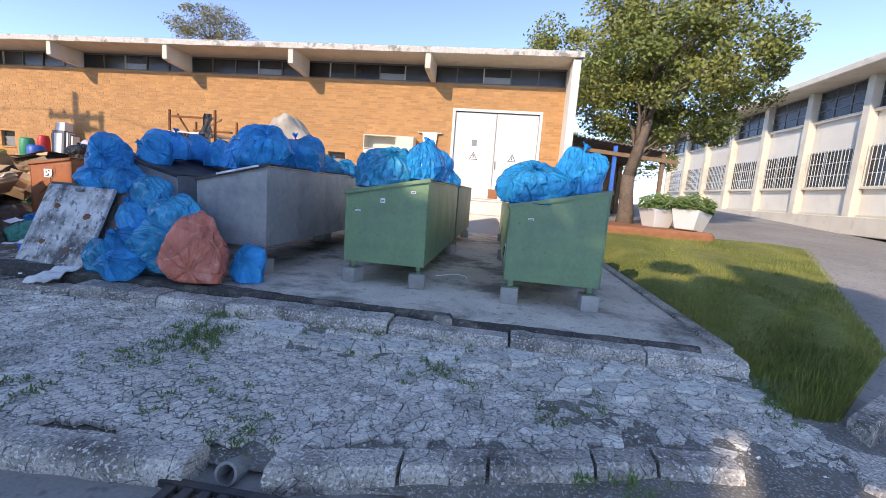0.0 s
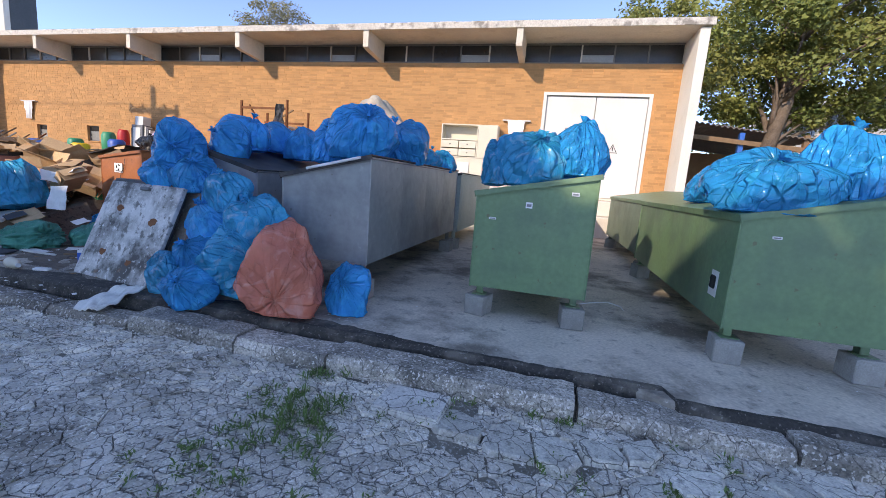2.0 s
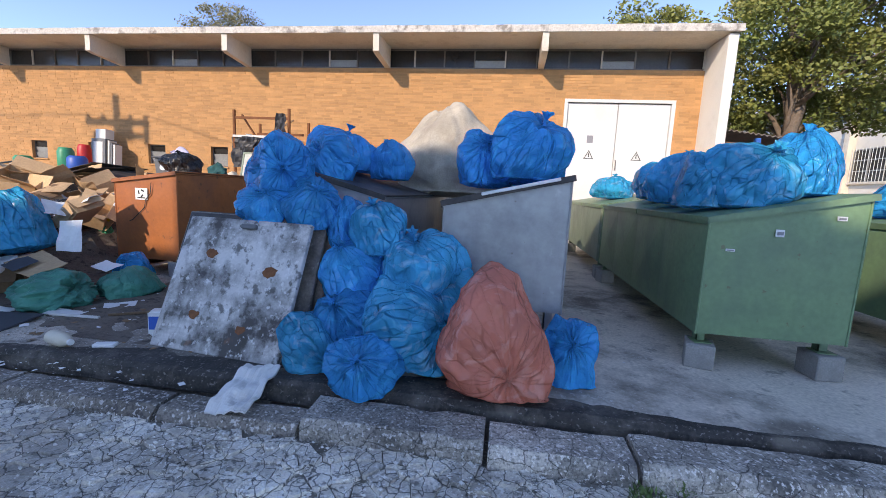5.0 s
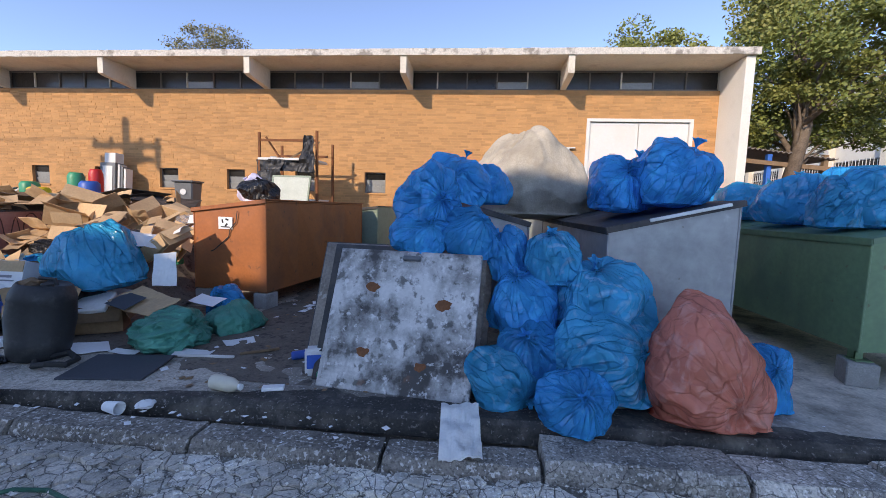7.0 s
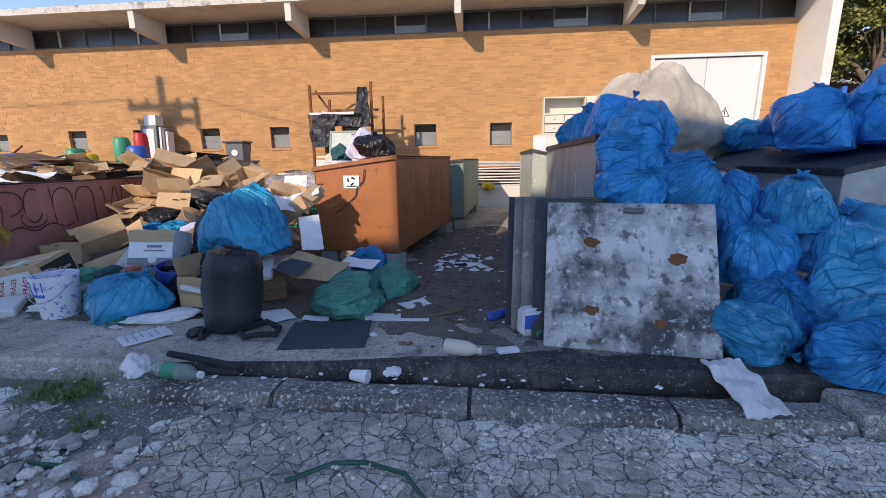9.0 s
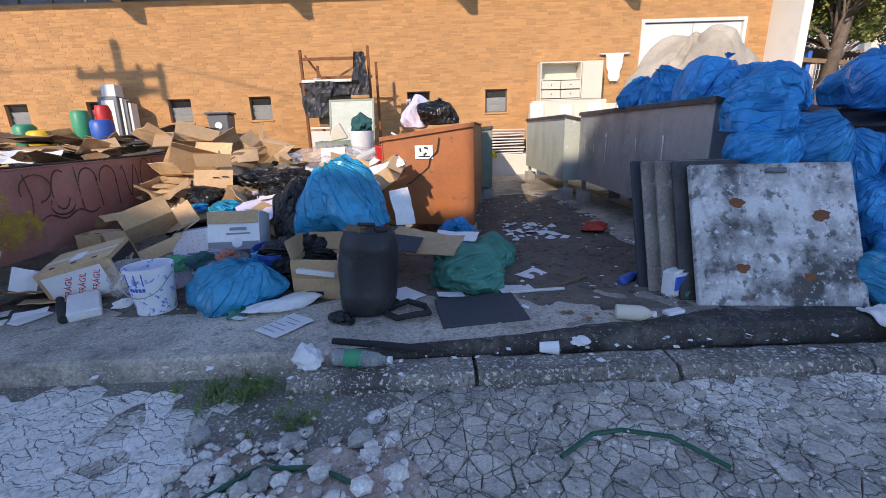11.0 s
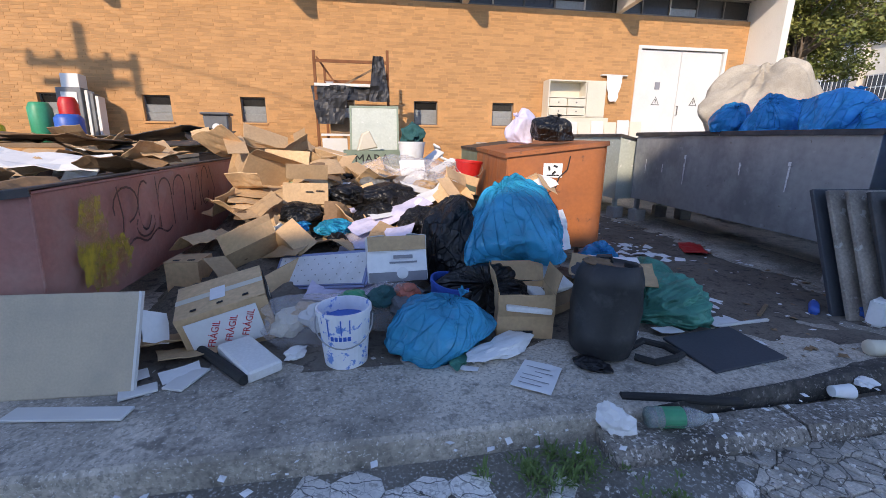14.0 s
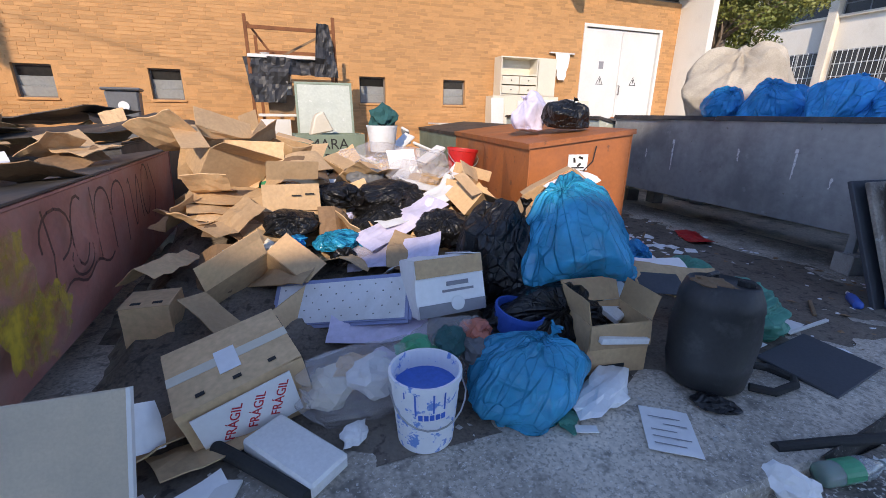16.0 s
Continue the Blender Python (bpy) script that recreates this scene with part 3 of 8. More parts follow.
# concrete slab under the containers, with its broken front edge
def make_slab():
    bm = bmesh.new()
    xs = [-30 + 0.25 * i for i in range(128)]
    xs = [x for x in xs if x < 1.8] + [1.84]
    rows = []
    for y_f, z_f in ((0, 0.02), (0.01, 0.225), (0.03, 0.245), (0.3, 0.25), (9.0, 0.25)):
        row = []
        for x in xs:
            e = 3.93 + 0.14 * math.sin(min(1, max(0, (x + 8.2) / 2.5)) * math.pi / 2) * (x > -8.2) * (x < -0.5) + 0.02 * noise.noise((x * 2.1, 0, 0)) + 0.012 * noise.noise((x * 9, 3, 0))
            y = e + y_f if y_f < 5 else 12.9
            row.append(bm.verts.new((x, y, z_f + (0.012 * noise.noise((x * 5, y * 5, 2)) if 0.1 < z_f and y_f < 0.2 else 0))))
        rows.append(row)
    for a, b in zip(rows, rows[1:]):
        for i in range(len(xs) - 1):
            bm.faces.new((a[i], a[i + 1], b[i + 1], b[i]))
    bm.faces.new([r[-1] for r in rows] + [bm.verts.new((1.84, 12.9, 0.0))])
    # left of x -4.7 the darker concrete also stands in for shade under the container
    for f in bm.faces:
        f.material_index = 1 if f.calc_center_median().x > -4.7 else 0
    slab = part("concrete_floor", bm, M["concrete"])
    slab.data.materials.append(M["concrete_clean"])
    return tagged(slab, "stained grey concrete yard slab with dark damp patches", "floor", kind="structure")


make_slab()


def make_joint():
    """Black tarred joint between the kerb and the slab."""
    bm = bmesh.new()
    rows = []
    for i in range(200):
        x = -8.15 + 9.85 * i / 199
        w = (0.5 + 0.5 * noise.noise((x * 2.3, 0, 0)) + 0.3 * noise.noise((x * 9, 0, 0))) * min(1, (x + 8.15) / 1.2)
        e = 3.93 + 0.14 * math.sin(min(1, max(0, (x + 8.2) / 2.5)) * math.pi / 2) * (x < -0.5)
        wide = 0.03 + 0.17 * min(1, max(0, (-2.0 - x) / 1.6)) * min(1, max(0, (x + 7.4) / 1.6))
        fade = min(1, (x + 8.15) / 2.6)
        rag = 0.02 * noise.noise((x * 6, 4, 0)) + 0.012 * noise.noise((x * 17, 9, 0))
        rows.append([bm.verts.new(p) for p in ((x, e - 0.004 - 0.035 * fade, 0.13), (x, e - 0.003 - 0.02 * fade + 0.4 * rag, 0.2 + 0.03 * fade + rag * 0.5), (x, e + 0.012, 0.256 + rag * 0.2), (x, e + 0.016 + fade * (wide * (0.6 + w) + rag), 0.2555), (x, e + 0.026 + fade * (wide * (0.6 + w) + rag), 0.24))])
    for a, b in zip(rows, rows[1:]):
        for k in range(4):
            bm.faces.new((a[k], b[k], b[k + 1], a[k + 1]))
    tagged(part("tar_joint", bm, M["bitumen"]), "black tarred joint along the slab's edge", "joint", kind="structure")


make_joint()

# edge strip of the slab beside the lawn
part_kerb = tagged(part("lawn_kerb", box(1.84, 1.98, 3.95, 12.9, 0.0, 0.285, 0.012), M["kerb"]), "low concrete edging between slab and lawn", "kerb", kind="structure")


# lawn, raised to meet the kerb
def make_lawn():
    bm = bmesh.new()
    def right_edge(y):
        return 2.28 + 1.0 * (min(y, 5.0) - 3.2) + 0.55 * max(0.0, y - 5.0)
    rows = []
    for j in range(60):
        y = 3.22 + j * 0.165
        xr = right_edge(y)
        x0 = 1.985 if y > 3.95 else 2.06
        rows.append([bm.verts.new((x0 + (xr - x0) * i / 24, y, ground_z(x0 + (xr - x0) * i / 24, y) + (0.1 + 0.06 * noise.noise((x0 + i * 0.2, y * 0.8, 0))) * min(1.0, (24 - i) / 5, j / 4) - (0.06 if i == 24 or j == 0 else 0))) for i in range(25)])
    for a, b in zip(rows, rows[1:]):
        for i in range(24):
            bm.faces.new((a[i], a[i + 1], b[i + 1], b[i]))
    lawn = tagged(part("lawn", bm, M["lawn"], smooth=True), "mown green lawn with dry yellow patches", "lawn", kind="structure")
    rnd = random.Random(5)
    verts, faces = [], []
    for _ in range(26000):
        y = 3.28 + 9.4 * rnd.random() ** 1.7
        x0, xr = (1.985 if y > 3.95 else 2.06), right_edge(y)
        x = x0 + (xr - x0 - 0.05) * rnd.random()
        z = ground_z(x, y) + 0.09 * min(1.0, (xr - x) / (0.21 * (xr - x0)), (y - 3.22) / 0.6)
        h = 0.03 + 0.05 * rnd.random() + (0.09 * rnd.random() if y < 4.6 and rnd.random() < 0.6 else 0)
        a, w = rnd.random() * 6.28, 0.004 + 0.004 * rnd.random()
        dx, dy = math.cos(a) * w, math.sin(a) * w
        lx, ly = (rnd.random() - 0.5) * h, (rnd.random() - 0.5) * h
        k = len(verts)
        verts += [(x - dx, y - dy, z), (x + dx, y + dy, z), (x + lx, y + ly, z + h)]
        faces.append((k, k + 1, k + 2))
    me = bpy.data.meshes.new("grass")
    me.from_pydata(verts, [], faces)
    me.materials.append(M["grass"])
    tagged(new("grass", me), "short green grass blades on the lawn", "grass", kind="stuff")


make_lawn()

# kerbstones between the slab and the broken pavement
def kerbstone(x0, x1, y, z, seed, parent, depth=0.16, high=0.2, skew=0.0):
    bm = bmesh.new()
    n = max(3, int((x1 - x0) / 0.07))
    rings = []
    for i in range(n + 1):
        x = x0 + (x1 - x0) * i / n
        w = lambda a, b: 0.016 * noise.noise((x * 5 + seed, a * 3, b * 7)) + 0.01 * noise.noise((x * 16, a * 8, b + seed))
        rings.append([bm.verts.new(p) for p in (
            (x, y + skew * (x - x0) + w(0, 0), z - high), (x, y + skew * (x - x0) + w(1, 0), z - 0.045), (x, y + skew * (x - x0) + 0.035 + w(2, 0), z + w(0, 3)),
            (x, y + skew * (x - x0) + depth - 0.02, z + w(0, 5)), (x, y + skew * (x - x0) + depth, z - 0.03), (x, y + skew * (x - x0) + depth, z - high))])
    for a, b in zip(rings, rings[1:]):
        for k in range(6):
            j = (k + 1) % 6
            bm.faces.new((a[k], a[j], b[j], b[k]))
    bm.faces.new(rings[0])
    bm.faces.new(rings[-1][::-1])
    return part("kerbstone", bm, M["kerb_dark"] if x1 < -3.6 and y > 3 else M["kerb"], parent)


kerb_row = tagged(new("kerb"), "row of worn granite kerbstones before the concrete slab", "kerb", kind="structure")
_r = random.Random(2)
_x = -8.5
for _cut in (-7.45, -6.33, -5.25, -4.4, -3.40, -2.67, -1.05, 0.05, 1.2, 2.02):
    kerbstone(_x + 0.012, _cut - 0.012, 3.73 + _r.uniform(-0.012, 0.012), (0.17 if _cut < -3.5 else 0.215) + _r.uniform(-0.012, 0.012), _r.random() * 50, kerb_row, depth=0.285 if _cut > -4 else 0.22, skew=_r.uniform(-0.008, 0.008))
    _x = _cut


# ---------------------------------------------------------------- the workshop building
WX0, WX1, WY = -24.2, 1.5, 14.03
wall_long = tagged(new("wall_workshop"), "long orange brick workshop wall in low sunlight", "wall", kind="structure")
OPENINGS = [(-21.95, -21.4, 1.88, 2.42), (-19.25, -18.64, 1.9, 2.48), (-17.05, -16.45, 1.9, 2.48), (-14.85, -14.23, 1.87, 2.48), (-12.64, -12.05, 1.87, 2.48), (-10.45, -9.85, 1.87, 2.48), (-8.31, -7.67, 1.87, 2.48), (-6.15, -5.54, 1.87, 2.48), (-1.9, 0.83, 1.25, 4.05)]


def wall_backing():
    bm = bmesh.new()
    xs = sorted({WX0, WX1, *[o[0] for o in OPENINGS], *[o[1] for o in OPENINGS]})
    for x0, x1 in zip(xs, xs[1:]):
        o = [q for q in OPENINGS if q[0] <= x0 and x1 <= q[1]]
        if o:
            add_box(bm, x0, x1, WY + 0.0055, WY + 0.22, 0.0, o[0][2])
            add_box(bm, x0, x1, WY + 0.0055, WY + 0.22, o[0][3], 4.86)
        else:
            add_box(bm, x0, x1, WY + 0.0055, WY + 0.22, 0.0, 4.86)
    return part("masonry", bm, M["mortar"], wall_long)


wall_backing()
# interior dark box behind the windows
tagged(part("workshop_back_wall", box(WX0, WX1, 22.0, 22.2, 0, 5.6), M["white_wall"]), "plain rear wall of the workshop", "wall", kind="structure")
for _xx in (WX0, WX1 - 0.2):
    tagged(part("workshop_side_wall", box(_xx, _xx + 0.2, WY + 0.22, 22.0, 0, 5.5), M["white_wall"]), "white rendered side wall of the workshop", "wall", kind="structure")
# fins at both ends of the roof
for _xx, _nm in ((1.5, "fin"), (-24.42, "fin")):
    bm = bmesh.new()
    add_box(bm, _xx, _xx + 0.22, 12.95, WY + 0.2, 0, 5.4, 0.01)
    tagged(part("wall_fin", bm, M["white_wall"]), "white end wall projecting under the roof", "wall", kind="structure")

# roof slab with weathered edge, and brackets below
roof = tagged(new("roof"), "thin flat concrete roof with a stained overhanging edge", "roof", kind="structure")
part("roof_slab", box(-24.6, 1.76, 12.88, 22.4, 5.42, 5.56, 0.012), M["roof_concrete"], roof)
bm = bmesh.new()
for i in range(120):
    x0 = -24.62 + 26.4 * i / 120
    add_box(bm, x0, x0 + 26.4 / 120, 12.855, 12.877, 5.415 + 0.01 * noise.noise((x0 * 3, 0, 0)), 5.58 + 0.012 * noise.noise((x0 * 2, 5, 0)))
part("roof_edging", bm, M["roof_edge"], roof, "white paint flaking from the grey edge")
for i in range(6):
    x = -2.67 - 4.31 * i
    bm = bmesh.new()
    pr = [(12.9, 5.42), (12.9, 4.98), (13.05, 4.94), (WY + 0.01, 4.86), (WY + 0.01, 5.42)]
    a = [bm.verts.new((x - 0.08, y, z)) for y, z in pr]
    b = [bm.verts.new((x + 0.08, y, z)) for y, z in pr]
    bm.faces.new(a)
    bm.faces.new(b[::-1])
    for k in range(5):
        bm.faces.new((a[k], b[k], b[(k + 1) % 5], a[(k + 1) % 5]))
    part("bracket", bm, M["roof_concrete"], roof)

# water-tank tower standing on the far end of the roof
tower = thing("roof_tower", pose(-24.25, 13.45, 5.562), "pale block tower with dark graffiti standing on the roof", "tower")
part("wall", box(0, 1.95, 0, 0.2, 0, 3.6, 0.01), M["white_wall"], tower, "stained white rendered front")
# the shade on this side is put into its dark colour
part("side_wall", box(1.75, 1.955, 0.2, 1.1, 0, 3.6, 0.006), M["dark_glass"], tower, "side made dark grey to stand for its shade")
part("rear_wall", box(0, 1.75, 0.9, 1.1, 0, 3.6), M["white_wall"], tower)
part("side_wall", box(0, 0.2, 0.2, 0.9, 0, 3.6), M["white_wall"], tower)
part("top", box(-0.1, 2.05, -0.1, 1.2, 3.601, 3.75, 0.02), M["roof_concrete"], tower)
part("scrawl", tube([(0.6, -0.004, 0.5), (0.62, -0.004, 1.25), (0.9, -0.004, 1.4), (1.2, -0.004, 1.35), (1.45, -0.004, 1.0), (1.1, -0.004, 0.85), (0.65, -0.004, 0.9)], 0.03, 4), M["ink"], tower, "black sprayed scrawl")

# clerestory strip of glass under the roof
clere = tagged(new("window_1"), "long strip of dark dusty clerestory windows", "window", kind="structure")
part("window_frame", box(WX0, WX1, WY + 0.1, WY + 0.18, 4.86, 4.92), M["frame_metal"], clere)
part("window_frame", box(WX0, WX1, WY + 0.1, WY + 0.18, 5.37, 5.42), M["frame_metal"], clere)
_r = random.Random(9)
for i in range(31):
    x = WX0 + i * (WX1 - WX0) / 30
    if i < 30:
        pale = i in (18, 23, 27, 12)
        part("pane", box(x + 0.02, x + (WX1 - WX0) / 30 - 0.02, WY + 0.13, WY + 0.14, 4.92 + (0.2 if pale else 0), 5.37), M["dark_glass"], clere)
        if pale:
            part("pane", box(x + 0.02, x + (WX1 - WX0) / 30 - 0.02, WY + 0.128, WY + 0.138, 4.92, 5.11), M["glass_pale"], clere)
    part("mullion", box(x - 0.02, x + 0.02, WY + 0.09, WY + 0.17, 4.92, 5.37), M["roof_concrete"] if i % 3 == 0 else M["frame_metal"], clere)

for i, (x0, x1, z0, z1) in enumerate(OPENINGS[:-1]):
    w = tagged(new("window_%d" % (i + 2)), "small louvred window set deep in the brick wall", "window", kind="structure")
    bm = bmesh.new()
    for q in ((x0, x0 + 0.03, z0, z1), (x1 - 0.03, x1, z0, z1), (x0 + 0.03, x1 - 0.03, z0, z0 + 0.03), (x0 + 0.03, x1 - 0.03, z1 - 0.03, z1)):
        add_box(bm, q[0], q[1], WY + 0.1, WY + 0.15, q[2], q[3])
    part("window_frame", bm, M["frame_metal"], w)
    for k in range(3):
        h = (z1 - z0 - 0.06) / 3
        part("pane", box(x0 + 0.03, x1 - 0.03, -0.004, 0.004, -h / 2, h / 2, m=pose(0, WY + 0.13, z0 + 0.03 + h * (k + 0.5), 14, 0, 0)), M["glass_pale"] if k < 2 else M["dark_glass"], w)
    part("window_sill", box(x0 - 0.03, x1 + 0.03, WY - 0.03, WY + 0.12, z0 - 0.05, z0 - 0.003, 0.006), M["mortar"], w)

door = tagged(new("door_1"), "tall white double gate with danger signs", "gate", kind="structure")
for x0, x1 in ((-1.86, -0.54), (-0.525, 0.79)):
    part("leaf", box(x0, x1, WY + 0.05, WY + 0.1, 1.27, 4.0, 0.006), M["white_paint"], door)
bm = bmesh.new()
add_box(bm, -1.96, -1.87, WY - 0.02, WY + 0.12, 1.25, 4.1)
add_box(bm, 0.8, 0.89, WY - 0.02, WY + 0.12, 1.25, 4.1)
add_box(bm, -1.87, 0.8, WY - 0.02, WY + 0.12, 4.02, 4.1)
part("door_frame", bm, M["white_paint"], door)
part("threshold", box(-1.87, 0.8, WY - 0.02, WY + 0.12, 1.2, 1.26), M["roof_concrete"], door)
part("patch", box(-0.62, -0.3, WY + 0.042, WY + 0.049, 1.3, 1.6), M["terracotta"], door, "bare reddish patch on the gate's foot")
for xx in (-1.2, 0.05):
    bm = bmesh.new()
    c = [(0, 0.0), (0.26, 0.0), (0.13, 0.24)]
    for p, q in zip(c, c[1:] + c[:1]):
        d = Vector((q[0] - p[0], 0, q[1] - p[1]))
        nrm = Vector((-d.z, 0, d.x)).normalized() * 0.018
        vs = [bm.verts.new((xx - 0.13 + a[0] + s * nrm.x, WY + 0.045, 2.52 + a[1] + s * nrm.z)) for a, s in ((p, 0), (q, 0), (q, 1), (p, 1))]
        bm.faces.new(vs)
    add_box(bm, xx - 0.012, xx + 0.012, WY + 0.043, WY + 0.047, 2.57, 2.68)
    part("danger_sign", bm, M["ink"], door, "black triangle warning sign")
part("notice", box(-1.28, -1.12, WY + 0.043, WY + 0.049, 2.95, 3.15), M["grey_ink"], door)
part("handle", tube([(-0.48, WY + 0.05, 2.25), (-0.48, WY, 2.25), (-0.48, WY, 2.5), (-0.48, WY + 0.05, 2.5)], 0.014), M["frame_metal"], door)

# raised white-painted loading step along the foot of the wall
tagged(part("loading_step", box(-6.9, 1.49, 12.9, WY - 0.003, 0.0, 0.78, 0.02), M["white_wall"]), "white painted concrete loading step", "step", kind="structure")
tagged(part("loading_ledge", box(-2.4, 1.2, 13.4, WY - 0.003, 0.784, 1.19, 0.02), M["white_wall"]), "white painted ledge below the gate", "step", kind="structure")
tagged(part("yard_strip", box(-24.0, -6.91, 12.9, WY - 0.003, 0.0, 0.26, 0.01), M["concrete"]), "concrete strip along the brick wall", "floor", kind="structure")


# ---------------------------------------------------------------- waste containers
def add_creased_panel(bm, p00, p10, p11, p01, n, out, amount):
    """A steel panel between four corners, pressed into n flat pyramids for stiffness."""
    p00, p10, p11, p01 = map(Vector, (p00, p10, p11, p01))
    for i in range(n):
        a, b = i / n, (i + 1) / n
        q = [p00.lerp(p10, a), p00.lerp(p10, b), p01.lerp(p11, b), p01.lerp(p11, a)]
        c = sum(q, Vector()) / 4 + Vector(out) * amount
        vs = [bm.verts.new(v) for v in q]
        vc = bm.verts.new(c)
        for k in range(4):
            bm.faces.new((vs[k], vs[(k + 1) % 4], vc))


def container(m, W, L, zb, zl, zr, body_mat, lid_mat, label, leg=0.08, stickers=(), rail=False, bulge=0.012, inset=0.0, lid_gap=0.0, block_group="blocks under the containers"):
    """A steel waste container: sloped top, pressed sides, lid in two leaves, angle-iron legs. Origin at its front low corner on the ground."""
    c = thing("waste_container", m, label, "container", "waste containers")
    z0 = zb
    bm = bmesh.new()
    f = [(inset, 0, z0), (W - inset, 0, z0), (W, 0, zr), (0, 0, zl)]
    b = [(x, L, z) for x, y, z in f]
    add_creased_panel(bm, f[0], f[1], f[2], f[3], 1, (0, -1, 0), bulge * 0.6)
    add_creased_panel(bm, b[1], b[0], b[3], b[2], 1, (0, 1, 0), bulge * 0.6)
    add_creased_panel(bm, f[1], b[1], b[2], f[2], 4, (1, 0, 0), bulge)
    add_creased_panel(bm, b[0], f[0], f[3], b[3], 4, (-1, 0, 0), bulge)
    add_creased_panel(bm, b[0], b[1], f[1], f[0], 1, (0, 0, -1), 0.0)
    add_creased_panel(bm, f[3], f[2], b[2], b[3], 1, (0, 0, 1), -0.02)
    bmesh.ops.remove_doubles(bm, verts=bm.verts, dist=0.0005)
    part("body", bm, body_mat, c)
    # rolled rim round the top
    slope = math.atan2(zr - zl, W)
    bm = bmesh.new()
    e = 0.012
    add_tube(bm, [(0, 0, zl), (W, 0, zr)], e, 6)
    add_tube(bm, [(W, 0, zr), (W, L, zr)], e, 6)
    add_tube(bm, [(W, L, zr), (0, L, zl)], e, 6)
    add_tube(bm, [(0, L, zl), (0, 0, zl)], e, 6)
    part("rim", bm, body_mat, c)
    # corner angles
    for x, y in ((0, 0), (W, 0), (0, L), (W, L)):
        zt = zl if x == 0 else zr
        sx, sy = (1 if x == 0 else -1), (1 if y == 0 else -1)
        bm = bmesh.new()
        xb = x + sx * inset
        add_tube(bm, [(xb, y, z0 - 0.005), (x, y, zt - 0.005)], 0.009, 6)
        part("corner_bead", bm, body_mat, c)
        bm = bmesh.new()
        xx, yy = xb + sx * 0.08, y + sy * 0.09
        add_box(bm, xx - 0.03, xx + 0.03, yy - 0.004, yy + 0.004, z0 - leg, z0 + 0.01)
        add_box(bm, xx - 0.03, xx - 0.022, yy - 0.004, yy + 0.06, z0 - leg, z0 + 0.01)
        add_box(bm, xx - 0.06, xx + 0.06, yy - 0.06, yy + 0.06, z0 - leg - 0.006, z0 - leg)
        part("leg", bm, body_mat, c)
    # lid leaves
    for k in range(2):
        y0, y1 = L * k / 2 + (0.01 if k else -0.025), L * (k + 1) / 2 + (0.025 if k else -0.01)
        ln = math.hypot(W, zr - zl)
        bm = box(-0.02, ln + 0.02, y0, y1, 0.0, 0.014, 0.003)
        add_box(bm, -0.026, -0.018, y0, y1, -0.04, 0.012)
        add_box(bm, -0.02, ln + 0.02, y0 - 0.006, y0, -0.03 if k == 0 else 0.0, 0.012)
        part("lid", bm, lid_mat, c, "dented steel lid with a folded edge", m=Matrix.Translation((0, 0, zl + 0.014)) @ Matrix.Rotation(-slope, 4, "Y"))
    for x, z, w, h in stickers:
        s = part("sticker", box(x, x + w, -0.016, -0.011, z, z + h), M["paper"], c, "small white paper sticker")
        part("print", box(x + w * 0.15, x + w * 0.85, -0.019, -0.0165, z + h * 0.25, z + h * 0.7), M["grey_ink"], s)
    if rail:
        part("rail", box(0.28, W - 0.06, -0.05, -0.02, -0.012, 0.012, 0.004, m=pose(0, 0, (zl + zr) / 2 - 0.09, 0, -math.degrees(slope), 0)), M["white_plastic"], c, "pale grab rail")
    return c


def block(x, y, rz, z=0.25, s=(0.19, 0.2, 0.185), rx=0):
    bm = bmesh.new()
    w, d, h = s
    add_box(bm, -w / 2, w / 2, -d / 2, d / 2, 0, h, 0.008)
    for v in bm.verts:
        v.co += 0.006 * noise.noise_vector(v.co * 15 + Vector((x, y, 0)))
    t = part("concrete_block", bm, M["block"])
    t.matrix_basis = pose(x, y, z, rx, 0, rz)
    return tagged(t, "rough grey concrete block propping a container leg", "concrete block", "blocks under the containers")


def set_container(x, y, rz, W, L, zb, zl, zr, bodym, lidm, label, **kw):
    g = 0.25
    c = container(pose(x, y, g, 0, 0, rz), W, L, zb - g, zl - g, zr - g, bodym, lidm, label, leg=zb - g - 0.192, **kw)
    r = random.Random(int(abs(x * 100 + y * 10)))
    for px, py in ((0.08, 0.09), (W - 0.08, 0.09), (0.08, L - 0.09), (W - 0.08, L - 0.09)):
        p = pose(x, y, 0, 0, 0, rz) @ Vector((px, py, 0))
        block(p.x, p.y, rz + r.uniform(-25, 25))
    return c


G, GP, GR, DK = M["green_steel"], M["green_pale"], M["grey_steel"], M["dark_steel"]
STK = ((0.12, 0.88, 0.06, 0.018), (0.42, 1.0, 0.055, 0.05), (0.78, 1.13, 0.06, 0.03))
set_container(-1.96, 4.97, 0, 0.98, 3.2, 0.52, 1.34, 1.54, G, G, "dark green steel waste container on concrete blocks", stickers=STK)
set_container(-1.96, 8.33, 0, 0.98, 3.15, 0.52, 1.34, 1.54, GP, G, "faded green steel waste container standing behind another")
set_container(-0.03, 4.74, 1.0, 1.02, 3.25, 0.52, 1.33, 1.54, G, G, "green steel waste container beside the lawn, half in sun", stickers=((0.2, 0.95, 0.06, 0.02),))
set_container(-0.02, 8.15, 2.0, 1.0, 3.1, 0.52, 1.33, 1.52, GP, G, "faded green steel waste container near the gate")
set_container(-3.83, 4.87, 0, 0.9, 3.4, 0.6, 1.36, 1.575, GR, DK, "grey galvanised steel waste container with bags on its lid", rail=True)
set_container(-3.8, 8.42, 0, 0.9, 3.2, 0.56, 1.36, 1.55, M["pale_steel"], DK, "pale olive steel waste container behind the grey one")
